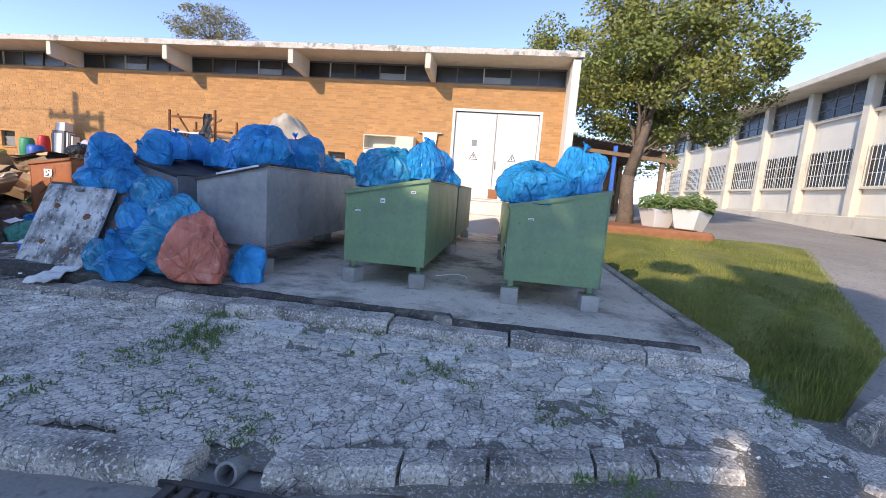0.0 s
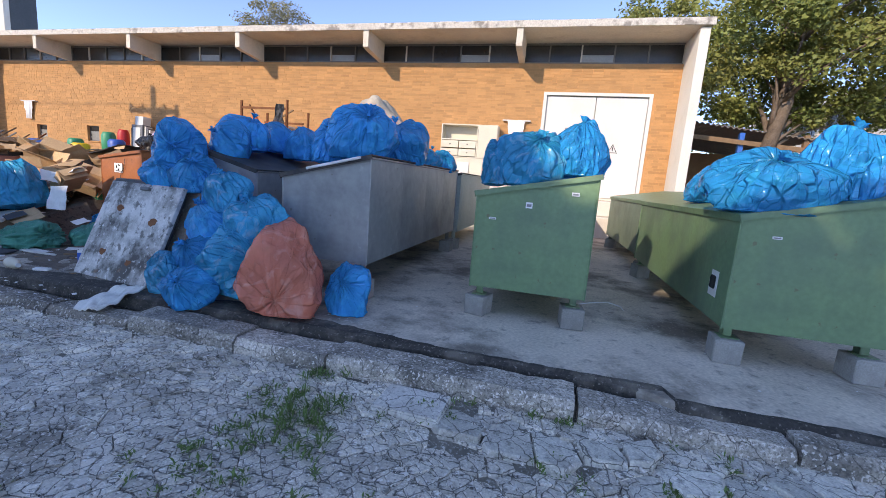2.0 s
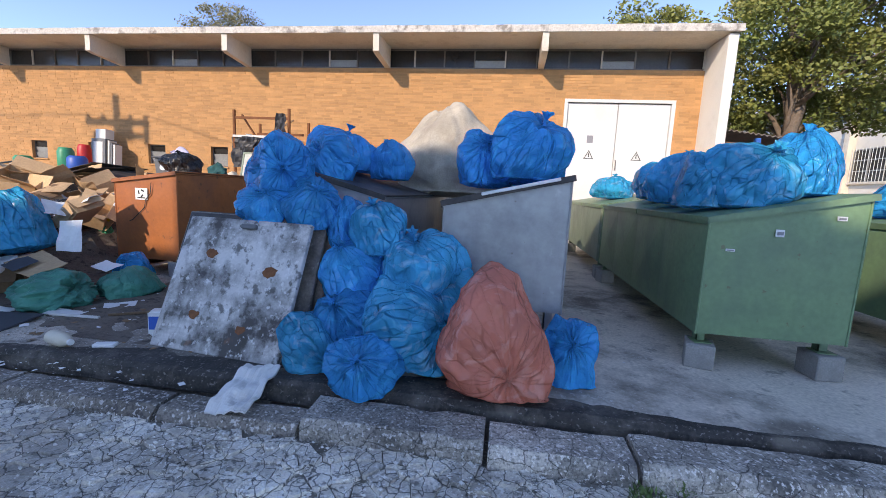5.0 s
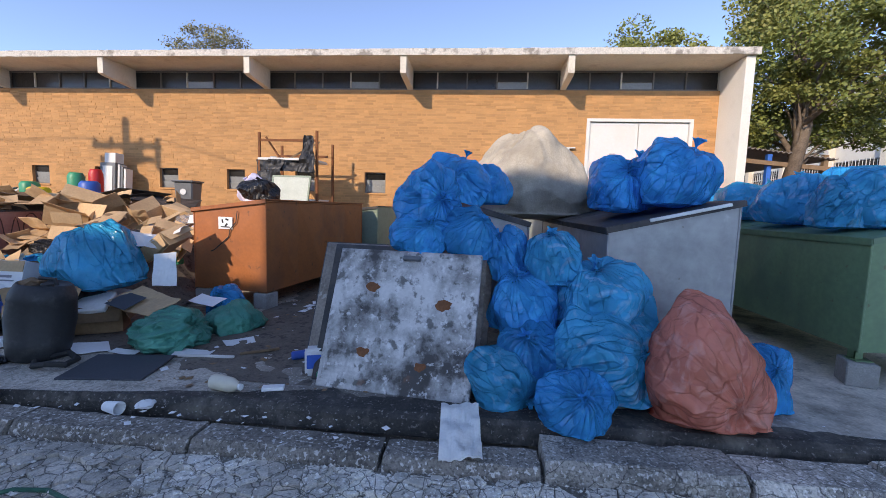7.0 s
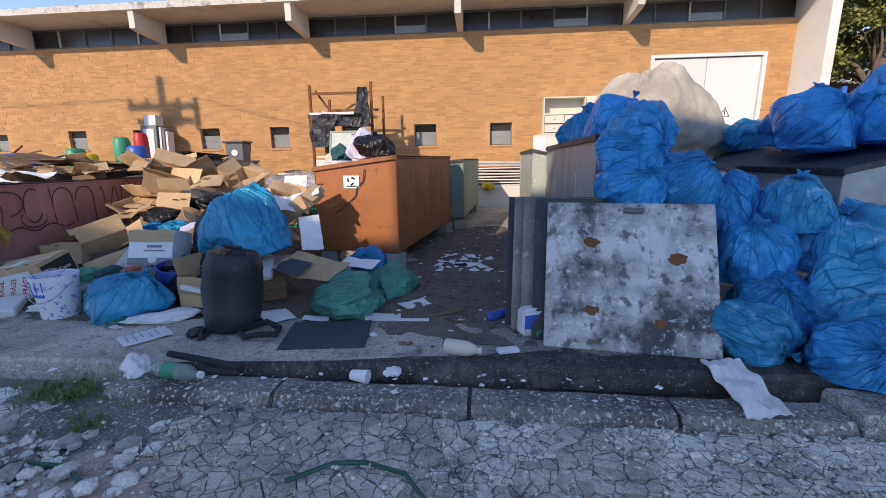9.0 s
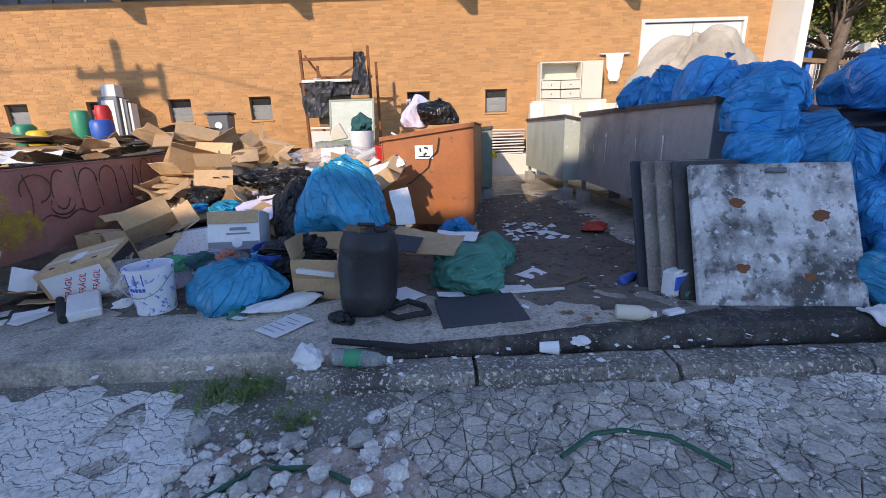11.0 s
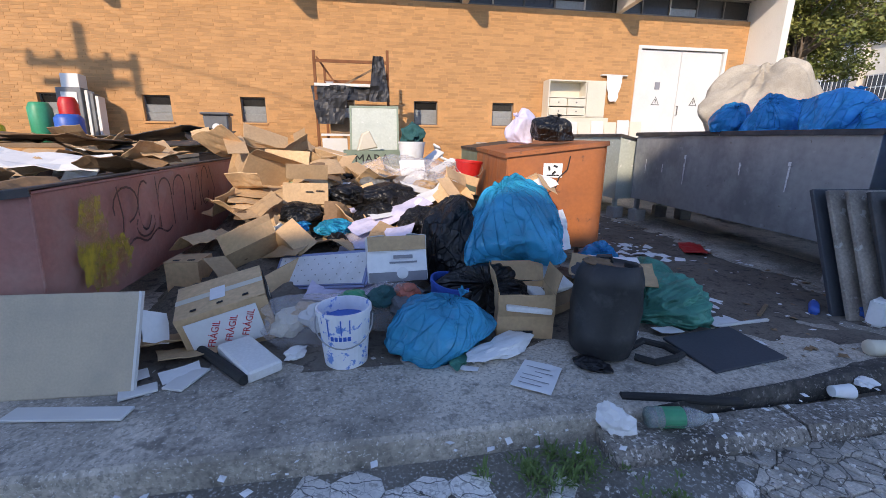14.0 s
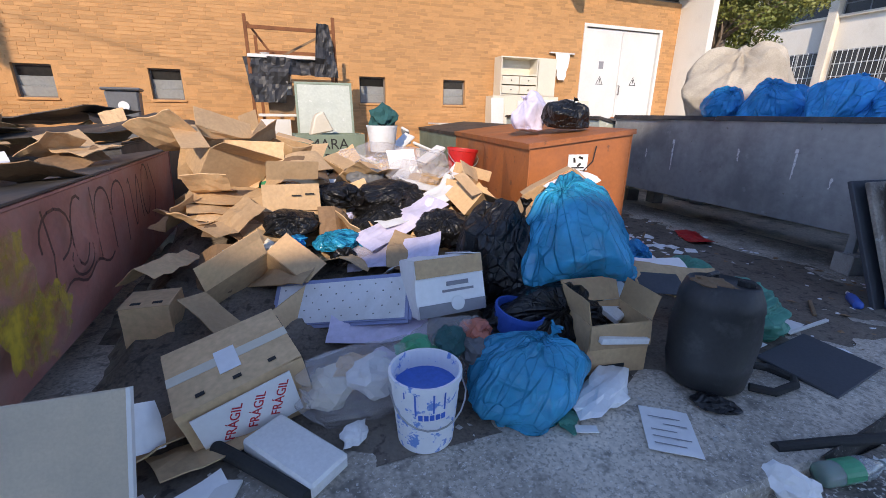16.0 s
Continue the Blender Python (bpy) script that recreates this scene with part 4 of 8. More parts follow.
set_container(-5.38, 5.22, -1.5, 1.0, 3.4, 0.62, 1.62, 1.37, GR, DK, "grey steel waste container piled with blue bags")
set_container(-5.5, 8.75, -1.0, 1.0, 3.1, 0.58, 1.6, 1.36, M["pale_steel"], DK, "pale green steel waste container beyond the grey one")
set_container(-8.19, 6.4, -8.0, 0.98, 2.6, 0.45, 1.38, 1.5, M["orange_steel"], M["orange_steel"], "orange painted steel waste container with a cracked front", bulge=0.03)
set_container(-7.62, 9.15, -4.0, 0.98, 2.9, 0.46, 1.34, 1.46, GP, DK, "grey green steel waste container at the back of the yard")
set_container(-12.5, 4.85, 0, 1.2, 3.4, 0.46, 1.1, 1.25, M["red_steel"], DK, "rusty red steel waste container with graffiti scrawls", bulge=0.03, inset=0.05)
set_container(-14.6, 7.9, 4, 1.2, 3.0, 0.46, 1.15, 1.3, DK, DK, "dark rusty steel waste container heaped with flattened boxes")
set_container(-12.9, 8.5, -3, 1.15, 2.9, 0.46, 1.16, 1.3, DK, DK, "blackened steel waste container with a bent lid")
set_container(0.1, 11.4, 0, 0.9, 1.3, 0.5, 1.34, 1.5, M["orange_steel"], M["orange_steel"], "short orange steel container beside the gate step")


def paint_drip(x, y, z, length, seed):
    """A pale run of dried paint down a container's side."""
    bm = bmesh.new()
    r = random.Random(seed)
    for k in range(7):
        u = k / 6
        w = 0.012 * (1 - 0.6 * u) * r.uniform(0.5, 1.4)
        yy = r.uniform(-0.006, 0.006)
        add_box(bm, -0.003, 0.0, yy - w, yy + w, -length * u - length / 6.5, -length * u)
    t = part("paint_drip", bm, M["paper"])
    t.matrix_basis = pose(x, y, z)
    return tagged(t, "pale run of dried paint on grey steel", "paint drip", "paint drips on the container")


for i, q in enumerate(((5.95, 1.34, 0.26), (6.55, 1.3, 0.12), (7.45, 1.35, 0.34), (7.9, 1.2, 0.1), (8.3, 1.25, 0.18), (9.1, 1.4, 0.22), (10.1, 1.3, 0.16), (5.6, 1.1, 0.09))):
    paint_drip(-5.396 + (q[0] - 5.22) * 0.026 - (0.005 if q[0] < 8.7 else 0.19), q[0], q[1], q[2], i)

# recycling sticker and crack on the orange container, paint scrawls on the red one
def sprayed(path_groups, m, material, width, label, category, name):
    bm = bmesh.new()
    for path in path_groups:
        for p, q in zip(path, path[1:]):
            p, q = Vector((p[0], 0, p[1])), Vector((q[0], 0, q[1]))
            d = (q - p).normalized()
            s = Vector((-d.z, 0, d.x)) * width / 2
            p -= d * width * 0.3
            q += d * width * 0.3
            bm.faces.new([bm.verts.new(v) for v in (p - s, q - s, q + s, p + s)])
    t = part(name, bm, material)
    t.matrix_basis = m
    return tagged(t, label, category)


def wave(x0, x1, z0, z1, n, phase=0):
    return [(x0 + (x1 - x0) * i / 14, (z0 + z1) / 2 + (z1 - z0) / 2 * math.sin(phase + n * 2 * math.pi * i / 14)) for i in range(15)]


def arc(cx, cz, rx, rz, a0, a1, n=12):
    return [(cx + rx * math.cos(radians(a0 + (a1 - a0) * i / n)), cz + rz * math.sin(radians(a0 + (a1 - a0) * i / n))) for i in range(n + 1)]


GRAFF = [[(0.0, 0.02), (0.05, -0.2), (0.02, -0.42)], arc(0.1, -0.12, 0.16, 0.13, 200, -80), arc(0.36, -0.16, 0.1, 0.19, 60, 330), arc(0.36, -0.3, 0.14, 0.1, 150, 380),
         [(0.55, 0.04), (0.6, -0.38)], arc(0.7, -0.12, 0.12, 0.14, 190, -20), [(0.82, -0.1), (0.86, -0.4)], arc(0.98, -0.12, 0.12, 0.14, 190, -20), [(1.1, -0.1), (1.12, -0.42)],
         wave(1.2, 1.5, -0.36, 0.0, 1.5, 1), arc(1.62, -0.14, 0.1, 0.2, 20, 340), [(1.75, 0.05), (1.9, -0.2), (1.82, -0.4)], wave(0.1, 0.8, -0.44, -0.38, 2, 0)]
sprayed(GRAFF, pose(-11.262, 5.55, 1.18, 4, 0, 90), M["graffiti"], 0.016, "dark scrawled graffiti sprayed on the red container", "graffiti", "graffiti")
bm = bmesh.new()
for cx, cz, rx, rz in ((0.0, 0.0, 0.17, 0.3), (0.22, -0.18, 0.2, 0.17)):
    bm.faces.new([bm.verts.new((cx + rx * k * math.cos(a), 0.001 * cx, cz + rz * k * math.sin(a))) for a, k in [(2 * math.pi * i / 48, 1 + 0.35 * noise.noise((3 * math.cos(6.283 * i / 48) + cx * 9, 3 * math.sin(6.283 * i / 48), 0)) + 0.2 * noise.noise((i * 0.9, cx, 5))) for i in range(48)]])
_y = part("paint_patch", bm, M["yellow_spray"])
_y.matrix_basis = pose(-11.256, 5.2, 0.9, 4, 0, 90)
tagged(_y, "faded yellow spray paint patch on the red container", "graffiti")
_o = pose(-8.19, 6.4, 0, 0, 0, -8)
_st = thing("recycling_sticker", _o @ pose(0.36, -0.024, 1.17), "white recycling sticker on the orange container", "sticker")
part("sheet", box(0, 0.19, 0, 0.004, 0, 0.14), M["paper"], _st)
for a in range(3):
    part("arrow", box(-0.008, 0.035, -0.003, -0.001, 0.025, 0.045, m=pose(0.095, 0, 0.083, 0, a * 120 + 20, 0)), M["ink"], _st)
part("print", box(0.035, 0.16, -0.003, -0.001, 0.018, 0.03), M["ink"], _st)
sprayed([[(0.62, 1.38), (0.6, 1.25), (0.52, 1.17), (0.5, 1.08), (0.4, 1.0), (0.3, 0.92), (0.25, 0.9)]], _o @ pose(0, -0.026, 0), M["ink"], 0.013, "dark torn crack across the orange steel front", "crack", "crack")
_st = thing("label_sticker", pose(0.0 - 0.045, 5.0, 0.7, 0, 0, -90), "white square label with a dark symbol", "sticker")
part("sheet", box(-0.08, 0.08, 0, 0.004, 0, 0.2), M["paper"], _st)
part("symbol", box(-0.045, 0.045, -0.003, -0.001, 0.06, 0.16, 0.01), M["ink"], _st)


# ---------------------------------------------------------------- refuse bags
def bag_mesh(w, d, h, seed, detail=4, knot=None, taper=0.0, crease=0.14):
    """A full, tied refuse bag about the origin at its base: flattened below, creased, gathered to its knot."""
    bm = bmesh.new()
    bmesh.ops.create_icosphere(bm, subdivisions=detail + (1 if w < 1.2 else 1), radius=1)
    r = random.Random(seed)
    off = Vector((r.uniform(0, 90), r.uniform(0, 90), r.uniform(0, 90)))
    k = Vector(knot or (r.uniform(-0.5, 0.5), r.uniform(-0.9, 0.1), r.uniform(0.5, 1))).normalized()
    ka = k.orthogonal().normalized()
    kb = k.cross(ka)
    folds = r.randint(7, 11)
    facets = [(Vector((r.gauss(0, 1), r.gauss(0, 1), r.gauss(0, 0.9))).normalized(), r.uniform(0.8, 0.98)) for _ in range(24)]
    layer = bm.verts.layers.float_vector.new("fold")
    for v in bm.verts:
        n = v.co.normalized()
        q = n * 1.25 + off
        lump = 0.13 * noise.noise(q) + 0.05 * noise.noise(q * 2.6)
        # flat patches where the contents push the film out, rounded together
        inv = sum(max(0.0, n.dot(f) / hgt) ** 26 for f, hgt in facets) ** (1 / 26)
        taut = 1.0 / max(0.9, inv)
        c = n.dot(k)
        ang = math.acos(max(-1, min(1, c)))
        phi = math.atan2(n.dot(kb), n.dot(ka))
        cp, sp = math.cos(phi), math.sin(phi)
        v[layer] = Vector((cp * 2.2 + off.x, sp * 2.2 + off.y, ang * 0.75 + 0.35 * noise.noise(q * 1.5)))
        near = math.exp(-(ang / 0.8) ** 2)
        pleat = near * 0.09 * (abs(math.sin(folds * phi / 2 + 2 * noise.noise(q))) - 0.6)
        dimple = -0.16 * math.exp(-(ang / 0.28) ** 2) + 0.1 * math.exp(-(ang / 0.11) ** 2)
        ridge = 0.55 * crease * (abs(noise.noise(q * 1.9 + Vector((7, 3, 1)))) ** 0.7 - 0.4) + 0.2 * crease * (abs(noise.noise(q * 4.6)) - 0.3)
        wrinkle = math.sin(ang) ** 0.5 * (0.5 * abs(noise.noise((cp * 2.6 + off.x, sp * 2.6 + off.y, ang * 0.8))) + 0.22 * abs(noise.noise((cp * 5 + off.y, sp * 5, ang * 1.3 + off.x))) - 0.2)
        rad = taut * (1 + lump) - ridge * 0.6 - crease * wrinkle + pleat + dimple
        p = n * rad
        if p.z < -0.55:
            p.z = -0.55 + (p.z + 0.55) * 0.22
            p.x *= 1.06
            p.y *= 1.06
        p.z = (p.z + 0.62) / 1.62
        v.co = Vector((p.x * w / 2, p.y * d / 2, p.z * h))
        if taper:
            k2 = 1 - taper * max(0, p.z) ** 1.3
            v.co.x *= k2
            v.co.y *= k2
    return bm, k


def bag(x, y, z, w, d, h, film, seed, label, detail=4, rz=0, knot=None, tail=True, rx=0, ry=0, crease=0.14, group="tied rubbish bags", name="rubbish_bag", taper=0.0):
    """A bag whose middle is at x, y, z."""
    bm, k = bag_mesh(w, d, h, seed, detail, knot, taper, crease=crease)
    t = thing(name, pose(x, y, z, rx, ry, rz) @ pose(0, 0, -h * 0.5), label, "rubbish bag", group)
    part("sack", bm, M[film], t, smooth=True)
    if tail:
        r = random.Random(seed + 7)
        base = Vector((k.x * w / 2 * 0.86, k.y * d / 2 * 0.86, (k.z * 0.86 + 0.62) / 1.62 * h))
        bm = bmesh.new()
        q = k.to_track_quat("Z", "Y").to_matrix().to_4x4()
        s = min(w, d, h) * 0.24
        rings = []
        for j, (rr, zz) in enumerate(((0.16, -0.2), (0.07, 0.0), (0.10, 0.12), (0.2, 0.3), (0.34, 0.5), (0.4, 0.55))):
            ring = []
            for i in range(18):
                a = 2 * math.pi * i / 18
                f = 1 + (0.45 if j > 2 else 0.15) * math.sin(4 * a + seed) + 0.3 * (j > 2) * noise.noise((math.cos(a) * 2 + seed, math.sin(a) * 2, j * 0.7))
                ring.append(bm.verts.new((s * rr * f * math.cos(a), s * rr * f * math.sin(a) * 0.7, s * (zz + (0.16 * noise.noise((3 * math.cos(a), 3 * math.sin(a), seed)) if j > 3 else 0)))))
            rings.append(ring)
        for a, b in zip(rings, rings[1:]):
            for i in range(18):
                bm.faces.new((a[i], a[(i + 1) % 18], b[(i + 1) % 18], b[i]))
        part("knot", bm, M[film], t, "gathered twisted plastic neck", smooth=True, m=Matrix.Translation(base) @ q @ pose(0, 0, 0, r.uniform(-25, 25), r.uniform(-25, 25), 0))
    return t


BL, PB = "blue_film", "pale_blue_film"
L_B = "tied blue plastic rubbish bag, full and creased"
L_P = "pale blue plastic rubbish bag with litter showing through"
# stack leaning against the grey containers
bag(-5.18, 5.0, 1.62, 0.56, 0.55, 0.50, BL, 11, "dark blue tied rubbish bag on top of the stack", 5, knot=(0.5, -0.9, 0.0))
bag(-4.97, 5.5, 1.68, 0.50, 0.5, 0.44, BL, 12, L_B, 4)
bag(-5.22, 4.86, 1.30, 0.54, 0.48, 0.32, BL, 13, "pale limp blue bag lying across the panels", 4, crease=0.2)
bag(-4.88, 4.9, 1.31, 0.56, 0.52, 0.40, BL, 14, L_B, 5)
bag(-4.54, 4.85, 1.17, 0.34, 0.4, 0.42, BL, 15, L_B, 4)
bag(-4.25, 4.66, 1.18, 0.40, 0.38, 0.40, PB, 16, "whitish blue round rubbish bag", 5, knot=(-0.2, -0.3, 0.9))
bag(-3.92, 4.62, 0.95, 0.64, 0.5, 0.46, PB, 17, L_P, 5, crease=0.2)
bag(-4.44, 4.68, 0.86, 0.54, 0.5, 0.50, BL, 18, L_B, 4)
bag(-4.45, 4.46, 0.56, 0.46, 0.44, 0.48, BL, 19, "deep blue bag gathered to a tight knot", 5, knot=(0, -0.7, 0.75))
bag(-3.98, 4.42, 0.60, 0.68, 0.55, 0.62, PB, 20, L_P, 5, knot=(0.9, -0.35, 0.25), crease=0.2)
bag(-4.59, 4.33, 0.42, 0.44, 0.42, 0.42, PB, 21, L_P, 5, knot=(0.6, -0.5, -0.2))
bag(-4.18, 4.13, 0.40, 0.46, 0.42, 0.36, BL, 22, "bright blue small tied rubbish bag near the kerb", 5, knot=(0.1, -0.8, 0.55))
bag(-3.72, 4.62, 0.72, 0.4, 0.4, 0.44, PB, 23, L_P, 4)
bag(-4.2, 4.75, 0.45, 0.6, 0.5, 0.5, BL, 24, L_B, 4)
bag(-3.41, 4.32, 0.58, 0.69, 0.62, 0.71, "red_film", 25, "large translucent red rubbish bag slumped on the slab", 5, rz=0, rx=-10, knot=(0.35, -0.85, -0.3), tail=False, crease=0.2)
bag(-2.93, 4.52, 0.48, 0.38, 0.38, 0.48, BL, 26, "small bright blue rubbish bag standing on the slab", 5, knot=(0.1, -0.9, 0.5), crease=0.18, tail=False)
# on the grey containers
bag(-3.60, 5.55, 1.76, 0.5, 0.85, 0.5, BL, 31, L_B, 4)
bag(-3.22, 5.35, 1.83, 0.58, 0.95, 0.56, BL, 32, "dark blue see-through bag with packaging inside", 5, crease=0.18)
bag(-3.15, 6.2, 1.83, 0.72, 0.8, 0.54, BL, 33, L_B, 4)
bag(-3.2, 7.2, 1.72, 0.55, 0.6, 0.36, PB, 34, L_P, 4)
bag(-3.1, 7.85, 1.70, 0.5, 0.5, 0.32, BL, 35, L_B, 4)
bag(-5.05, 5.85, 1.82, 0.62, 0.62, 0.46, BL, 37, "smooth blue rubbish bag on the container edge", 4, crease=0.1)
bag(-5.1, 6.5, 1.83, 0.52, 0.55, 0.40, BL, 38, L_B, 4)
bag(-5.18, 7.0, 1.8, 0.46, 0.5, 0.34, BL, 39, L_B, 4)
bag(-4.70, 6.5, 1.76, 0.46, 0.5, 0.44, BL, 40, L_B, 4)
bag(-4.15, 7.6, 1.98, 1.8, 1.4, 1.16, "raffia", 41, "huge dirty white woven sack on the containers", 5, knot=(-0.2, -0.1, 1), crease=0.16, tail=False, name="woven_sack", group="", taper=0.3)
# on the green containers
bag(-1.58, 5.38, 1.70, 0.72, 0.66, 0.54, PB, 51, "large shiny blue rubbish bag bulging over the lid", 5, crease=0.2)
bag(-1.87, 5.45, 1.62, 0.32, 0.4, 0.40, PB, 58, "small limp pale blue bag hanging over the lid", 4, crease=0.25, tail=False)
bag(-1.14, 5.48, 1.80, 0.56, 0.6, 0.52, BL, 52, L_B, 5, knot=(0, -0.1, 1))
bag(-1.75, 6.15, 1.68, 0.6, 0.65, 0.5, PB, 53, L_P, 4)
bag(-1.2, 6.3, 1.78, 0.6, 0.7, 0.44, BL, 54, L_B, 4)
bag(-1.5, 7.1, 1.7, 0.8, 0.8, 0.46, PB, 55, L_P, 4)
bag(-1.3, 8.0, 1.7, 0.7, 0.7, 0.36, BL, 56, L_B, 4)
bag(-1.55, 9.4, 1.66, 0.7, 0.8, 0.4, PB, 57, L_P, 4)
bag(0.26, 5.1, 1.60, 0.84, 0.75, 0.48, BL, 61, "wide shiny blue rubbish bag on the green lid", 5, crease=0.18)
bag(0.74, 5.15, 1.77, 0.58, 0.6, 0.56, BL, 62, L_B, 5, knot=(0, 0, 1))
bag(0.3, 6.2, 1.6, 0.62, 0.8, 0.4, BL, 63, L_B, 4)
bag(0.75, 6.1, 1.74, 0.5, 0.6, 0.42, PB, 64, L_P, 4)


# ---------------------------------------------------------------- leaning panels by the stack
def leaning_panel(bl, br, tl, thick, material, label, n=10):
    """A sheet standing on its lower edge, leaning back; bl, br and tl are its corners."""
    bl, br, tl = Vector(bl), Vector(br), Vector(tl)
    ux, uz = (br - bl), (tl - bl)
    w, h = ux.length, uz.length
    ux.normalize()
    uz = (uz - ux * uz.dot(ux)).normalized()
    uy = uz.cross(ux)
    m = Matrix((ux, uy, uz)).transposed().to_4x4()
    m.translation = bl
    t = thing("leaning_panel", m, label, "panel", "panels leaning on the stack")
    bm = box(0, w, 0, thick, 0, h, 0.006)
    part("board", bm, material, t)
    return t, w, h


pn, pw, ph = leaning_panel((-5.86, 4.36, 0.252), (-4.80, 4.23, 0.252), (-5.86, 4.77, 1.165), 0.045, M["panel_white"], "mould-stained white fridge door panel with rusty holes")
for x, z, a in ((0.3, 0.72, 0.05), (0.83, 0.62, 0.055), (0.3, 0.26, 0.045), (0.72, 0.2, 0.04)):
    bm = bmesh.new()
    bmesh.ops.create_circle(bm, cap_ends=True, radius=a, segments=16)
    for v in bm.verts:
        v.co = Vector((v.co.x * (1 + 0.4 * noise.noise(v.co * 40 + Vector((x * 9, z * 7, 0)))), -0.002, v.co.y * (0.8 + 0.5 * noise.noise(v.co * 35 + Vector((x, 5, 0))))))
    part("rust_stain", bm, M["rust"], pn, "ragged brown rust stain", m=pose(x, 0, z))
part("handle", box(0.5, 0.63, -0.03, 0.02, 0.925, 0.96, 0.006), M["grey_plastic"], pn, "grey recessed handle")
for x0, x1, y, mt, lab in ((-5.93, -4.85, 4.44, "dark_steel", "blackened steel panel leaning behind the white one"), (-6.0, -4.75, 4.53, "old_board", "grey weathered wooden panel leaning in a row"), (-6.06, -4.7, 4.62, "old_board", "stained grey board panel leaning in a row"), (-6.1, -4.75, 4.71, "slate", "dark grey board leaning in a row")):
    leaning_panel((x0, y + 0.02, 0.252), (x1, y - 0.1, 0.252), (x0 - 0.02, y + 0.42, 1.17 + 0.02 * random.random()), 0.035, M[mt], lab)


# ---------------------------------------------------------------- second building up the road
def road_building():
    o = thing("school_building", pose(15.35, 18.6, 0, 0, 0, 90.4), "white two-storey building with barred windows and thin concrete roof", "building")
    # local x runs along the facade up the road, local -y ... facade faces +y
    L0, L1, bay = -18.84, 24.6, 3.62
    n = 12
    bar_mesh = []
    bm = bmesh.new()
    add_box(bm, L0, L1, -8, -0.25, -2, 7.78)
    part("wall", bm, M["white_wall"], o, "white rendered wall")
    part("plinth", box(L0, L1, -0.27, -0.12, -2, 1.75, m=None), M["cream"], o)
    bm = box(L0 - 0.6, L1 + 0.9, -9, 1.3, 7.8, 8.1, 0.03)
    part("roof", bm, M["roof_concrete"], o, "thin pale overhanging concrete roof")
    for i in range(n + 1):
        x = L0 + i * bay
        part("pilaster", box(x - 0.2, x + 0.2, -0.25, 0.14, -2, 7.8, 0.02), M["roof_concrete"], o)
        if x < -6 or x > L1 - 2:
            continue
        for z0, z1, bars in ((3.0, 4.75, True), (6.35, 7.75, False)):
            w = part("window", box(x + 0.3, x + bay - 0.3, -0.245, -0.2, z0, z1), M["dark_glass"], o, "dark window in a white facade")
            bm = bmesh.new()
            for k in range(4):
                xx = x + 0.3 + (bay - 0.6) * k / 3
                add_box(bm, xx - 0.025, xx + 0.025, -0.2, -0.17, z0, z1)
            for k in range(4):
                zz = z0 + (z1 - z0) * k / 3
                add_box(bm, x + 0.3, x + bay - 0.3, -0.198, -0.172, zz - 0.025, zz + 0.025)
            part("window_frame", bm, M["grey_plastic"] if not bars else M["glass_pale"], w)
            if bars:
                if not bar_mesh:
                    bar_mesh.append(mesh_of(box(-0.009, 0.009, -0.08, -0.062, z0 - 0.05, z1 + 0.05), "bar", M["white_plastic"]))
                for k in range(15):
                    ob = new("bar", bar_mesh[0])
                    ob.parent, ob.location = w, (x + 0.3 + (bay - 0.6) * k / 14, 0, 0)
            part("window_sill", box(x + 0.2, x + bay - 0.2, -0.25, -0.05, z0 - 0.12, z0 - 0.003), M["roof_concrete"], w)
    return o


road_building()
# pavement in front of that building
bm = bmesh.new()
add_box(bm, -22, 40, 0.4, 2.2, -0.6, 0.12, 0.03)
_pv = part("far_pavement", bm, M["roof_concrete"])
_pv.matrix_basis = pose(15.35, 18.6, 1.5, 0, 0, 90.4)
tagged(_pv, "raised pale pavement beside the white building", "pavement", kind="structure")

# low open shed behind the workshop's end wall
shed = thing("shed", pose(1.8, 14.6, 0.7), "dark open-sided shed with a corrugated roof", "shed")
part("roof", sheet(3.4, 5.5, 96, 1, lambda x, y: 0.025 * math.sin(x * 45) - 0.12 * x, 0.02), M["fiber"], shed, "brown corrugated roof sheet", m=pose(1.6, 2.75, 2.66))
part("rafter", box(-0.1, 3.26, 0.0, 0.1, 2.4, 2.52, m=Matrix.Rotation(radians(5), 4, "Y")), M["wood"], shed)
for x, y in ((0.1, 0.1), (1.5, 0.1), (3.0, 0.1), (0.1, 5.2), (3.0, 5.2)):
    part("post", box(x, x + 0.12, y, y + 0.12, -0.3, 2.6), M["blue_paint"] if x == 1.5 else M["wood"], shed)
part("back_wall", box(0, 3.2, 5.3, 5.4, -0.3, 2.5), M["card_dark"], shed)

# low building far left of the workshop
lh = thing("low_house", pose(-37, 15, 0), "low pale house with a gabled tile roof", "house")
part("wall", box(-8, 6, 0, 8, 0, 3.0), M["white_wall"], lh)
part("roof", prism([(-8.6, 2.95), (6.6, 2.95), (-1, 4.8)], -0.6, 8.6), M["fiber"], lh)
# flat dark panel on the closed wall, coloured like a shaded opening
part("doorway", box(-3, 4, -0.03, -0.002, 0, 2.4), M["dark_glass"], lh, "dark panel standing for a shaded open front")


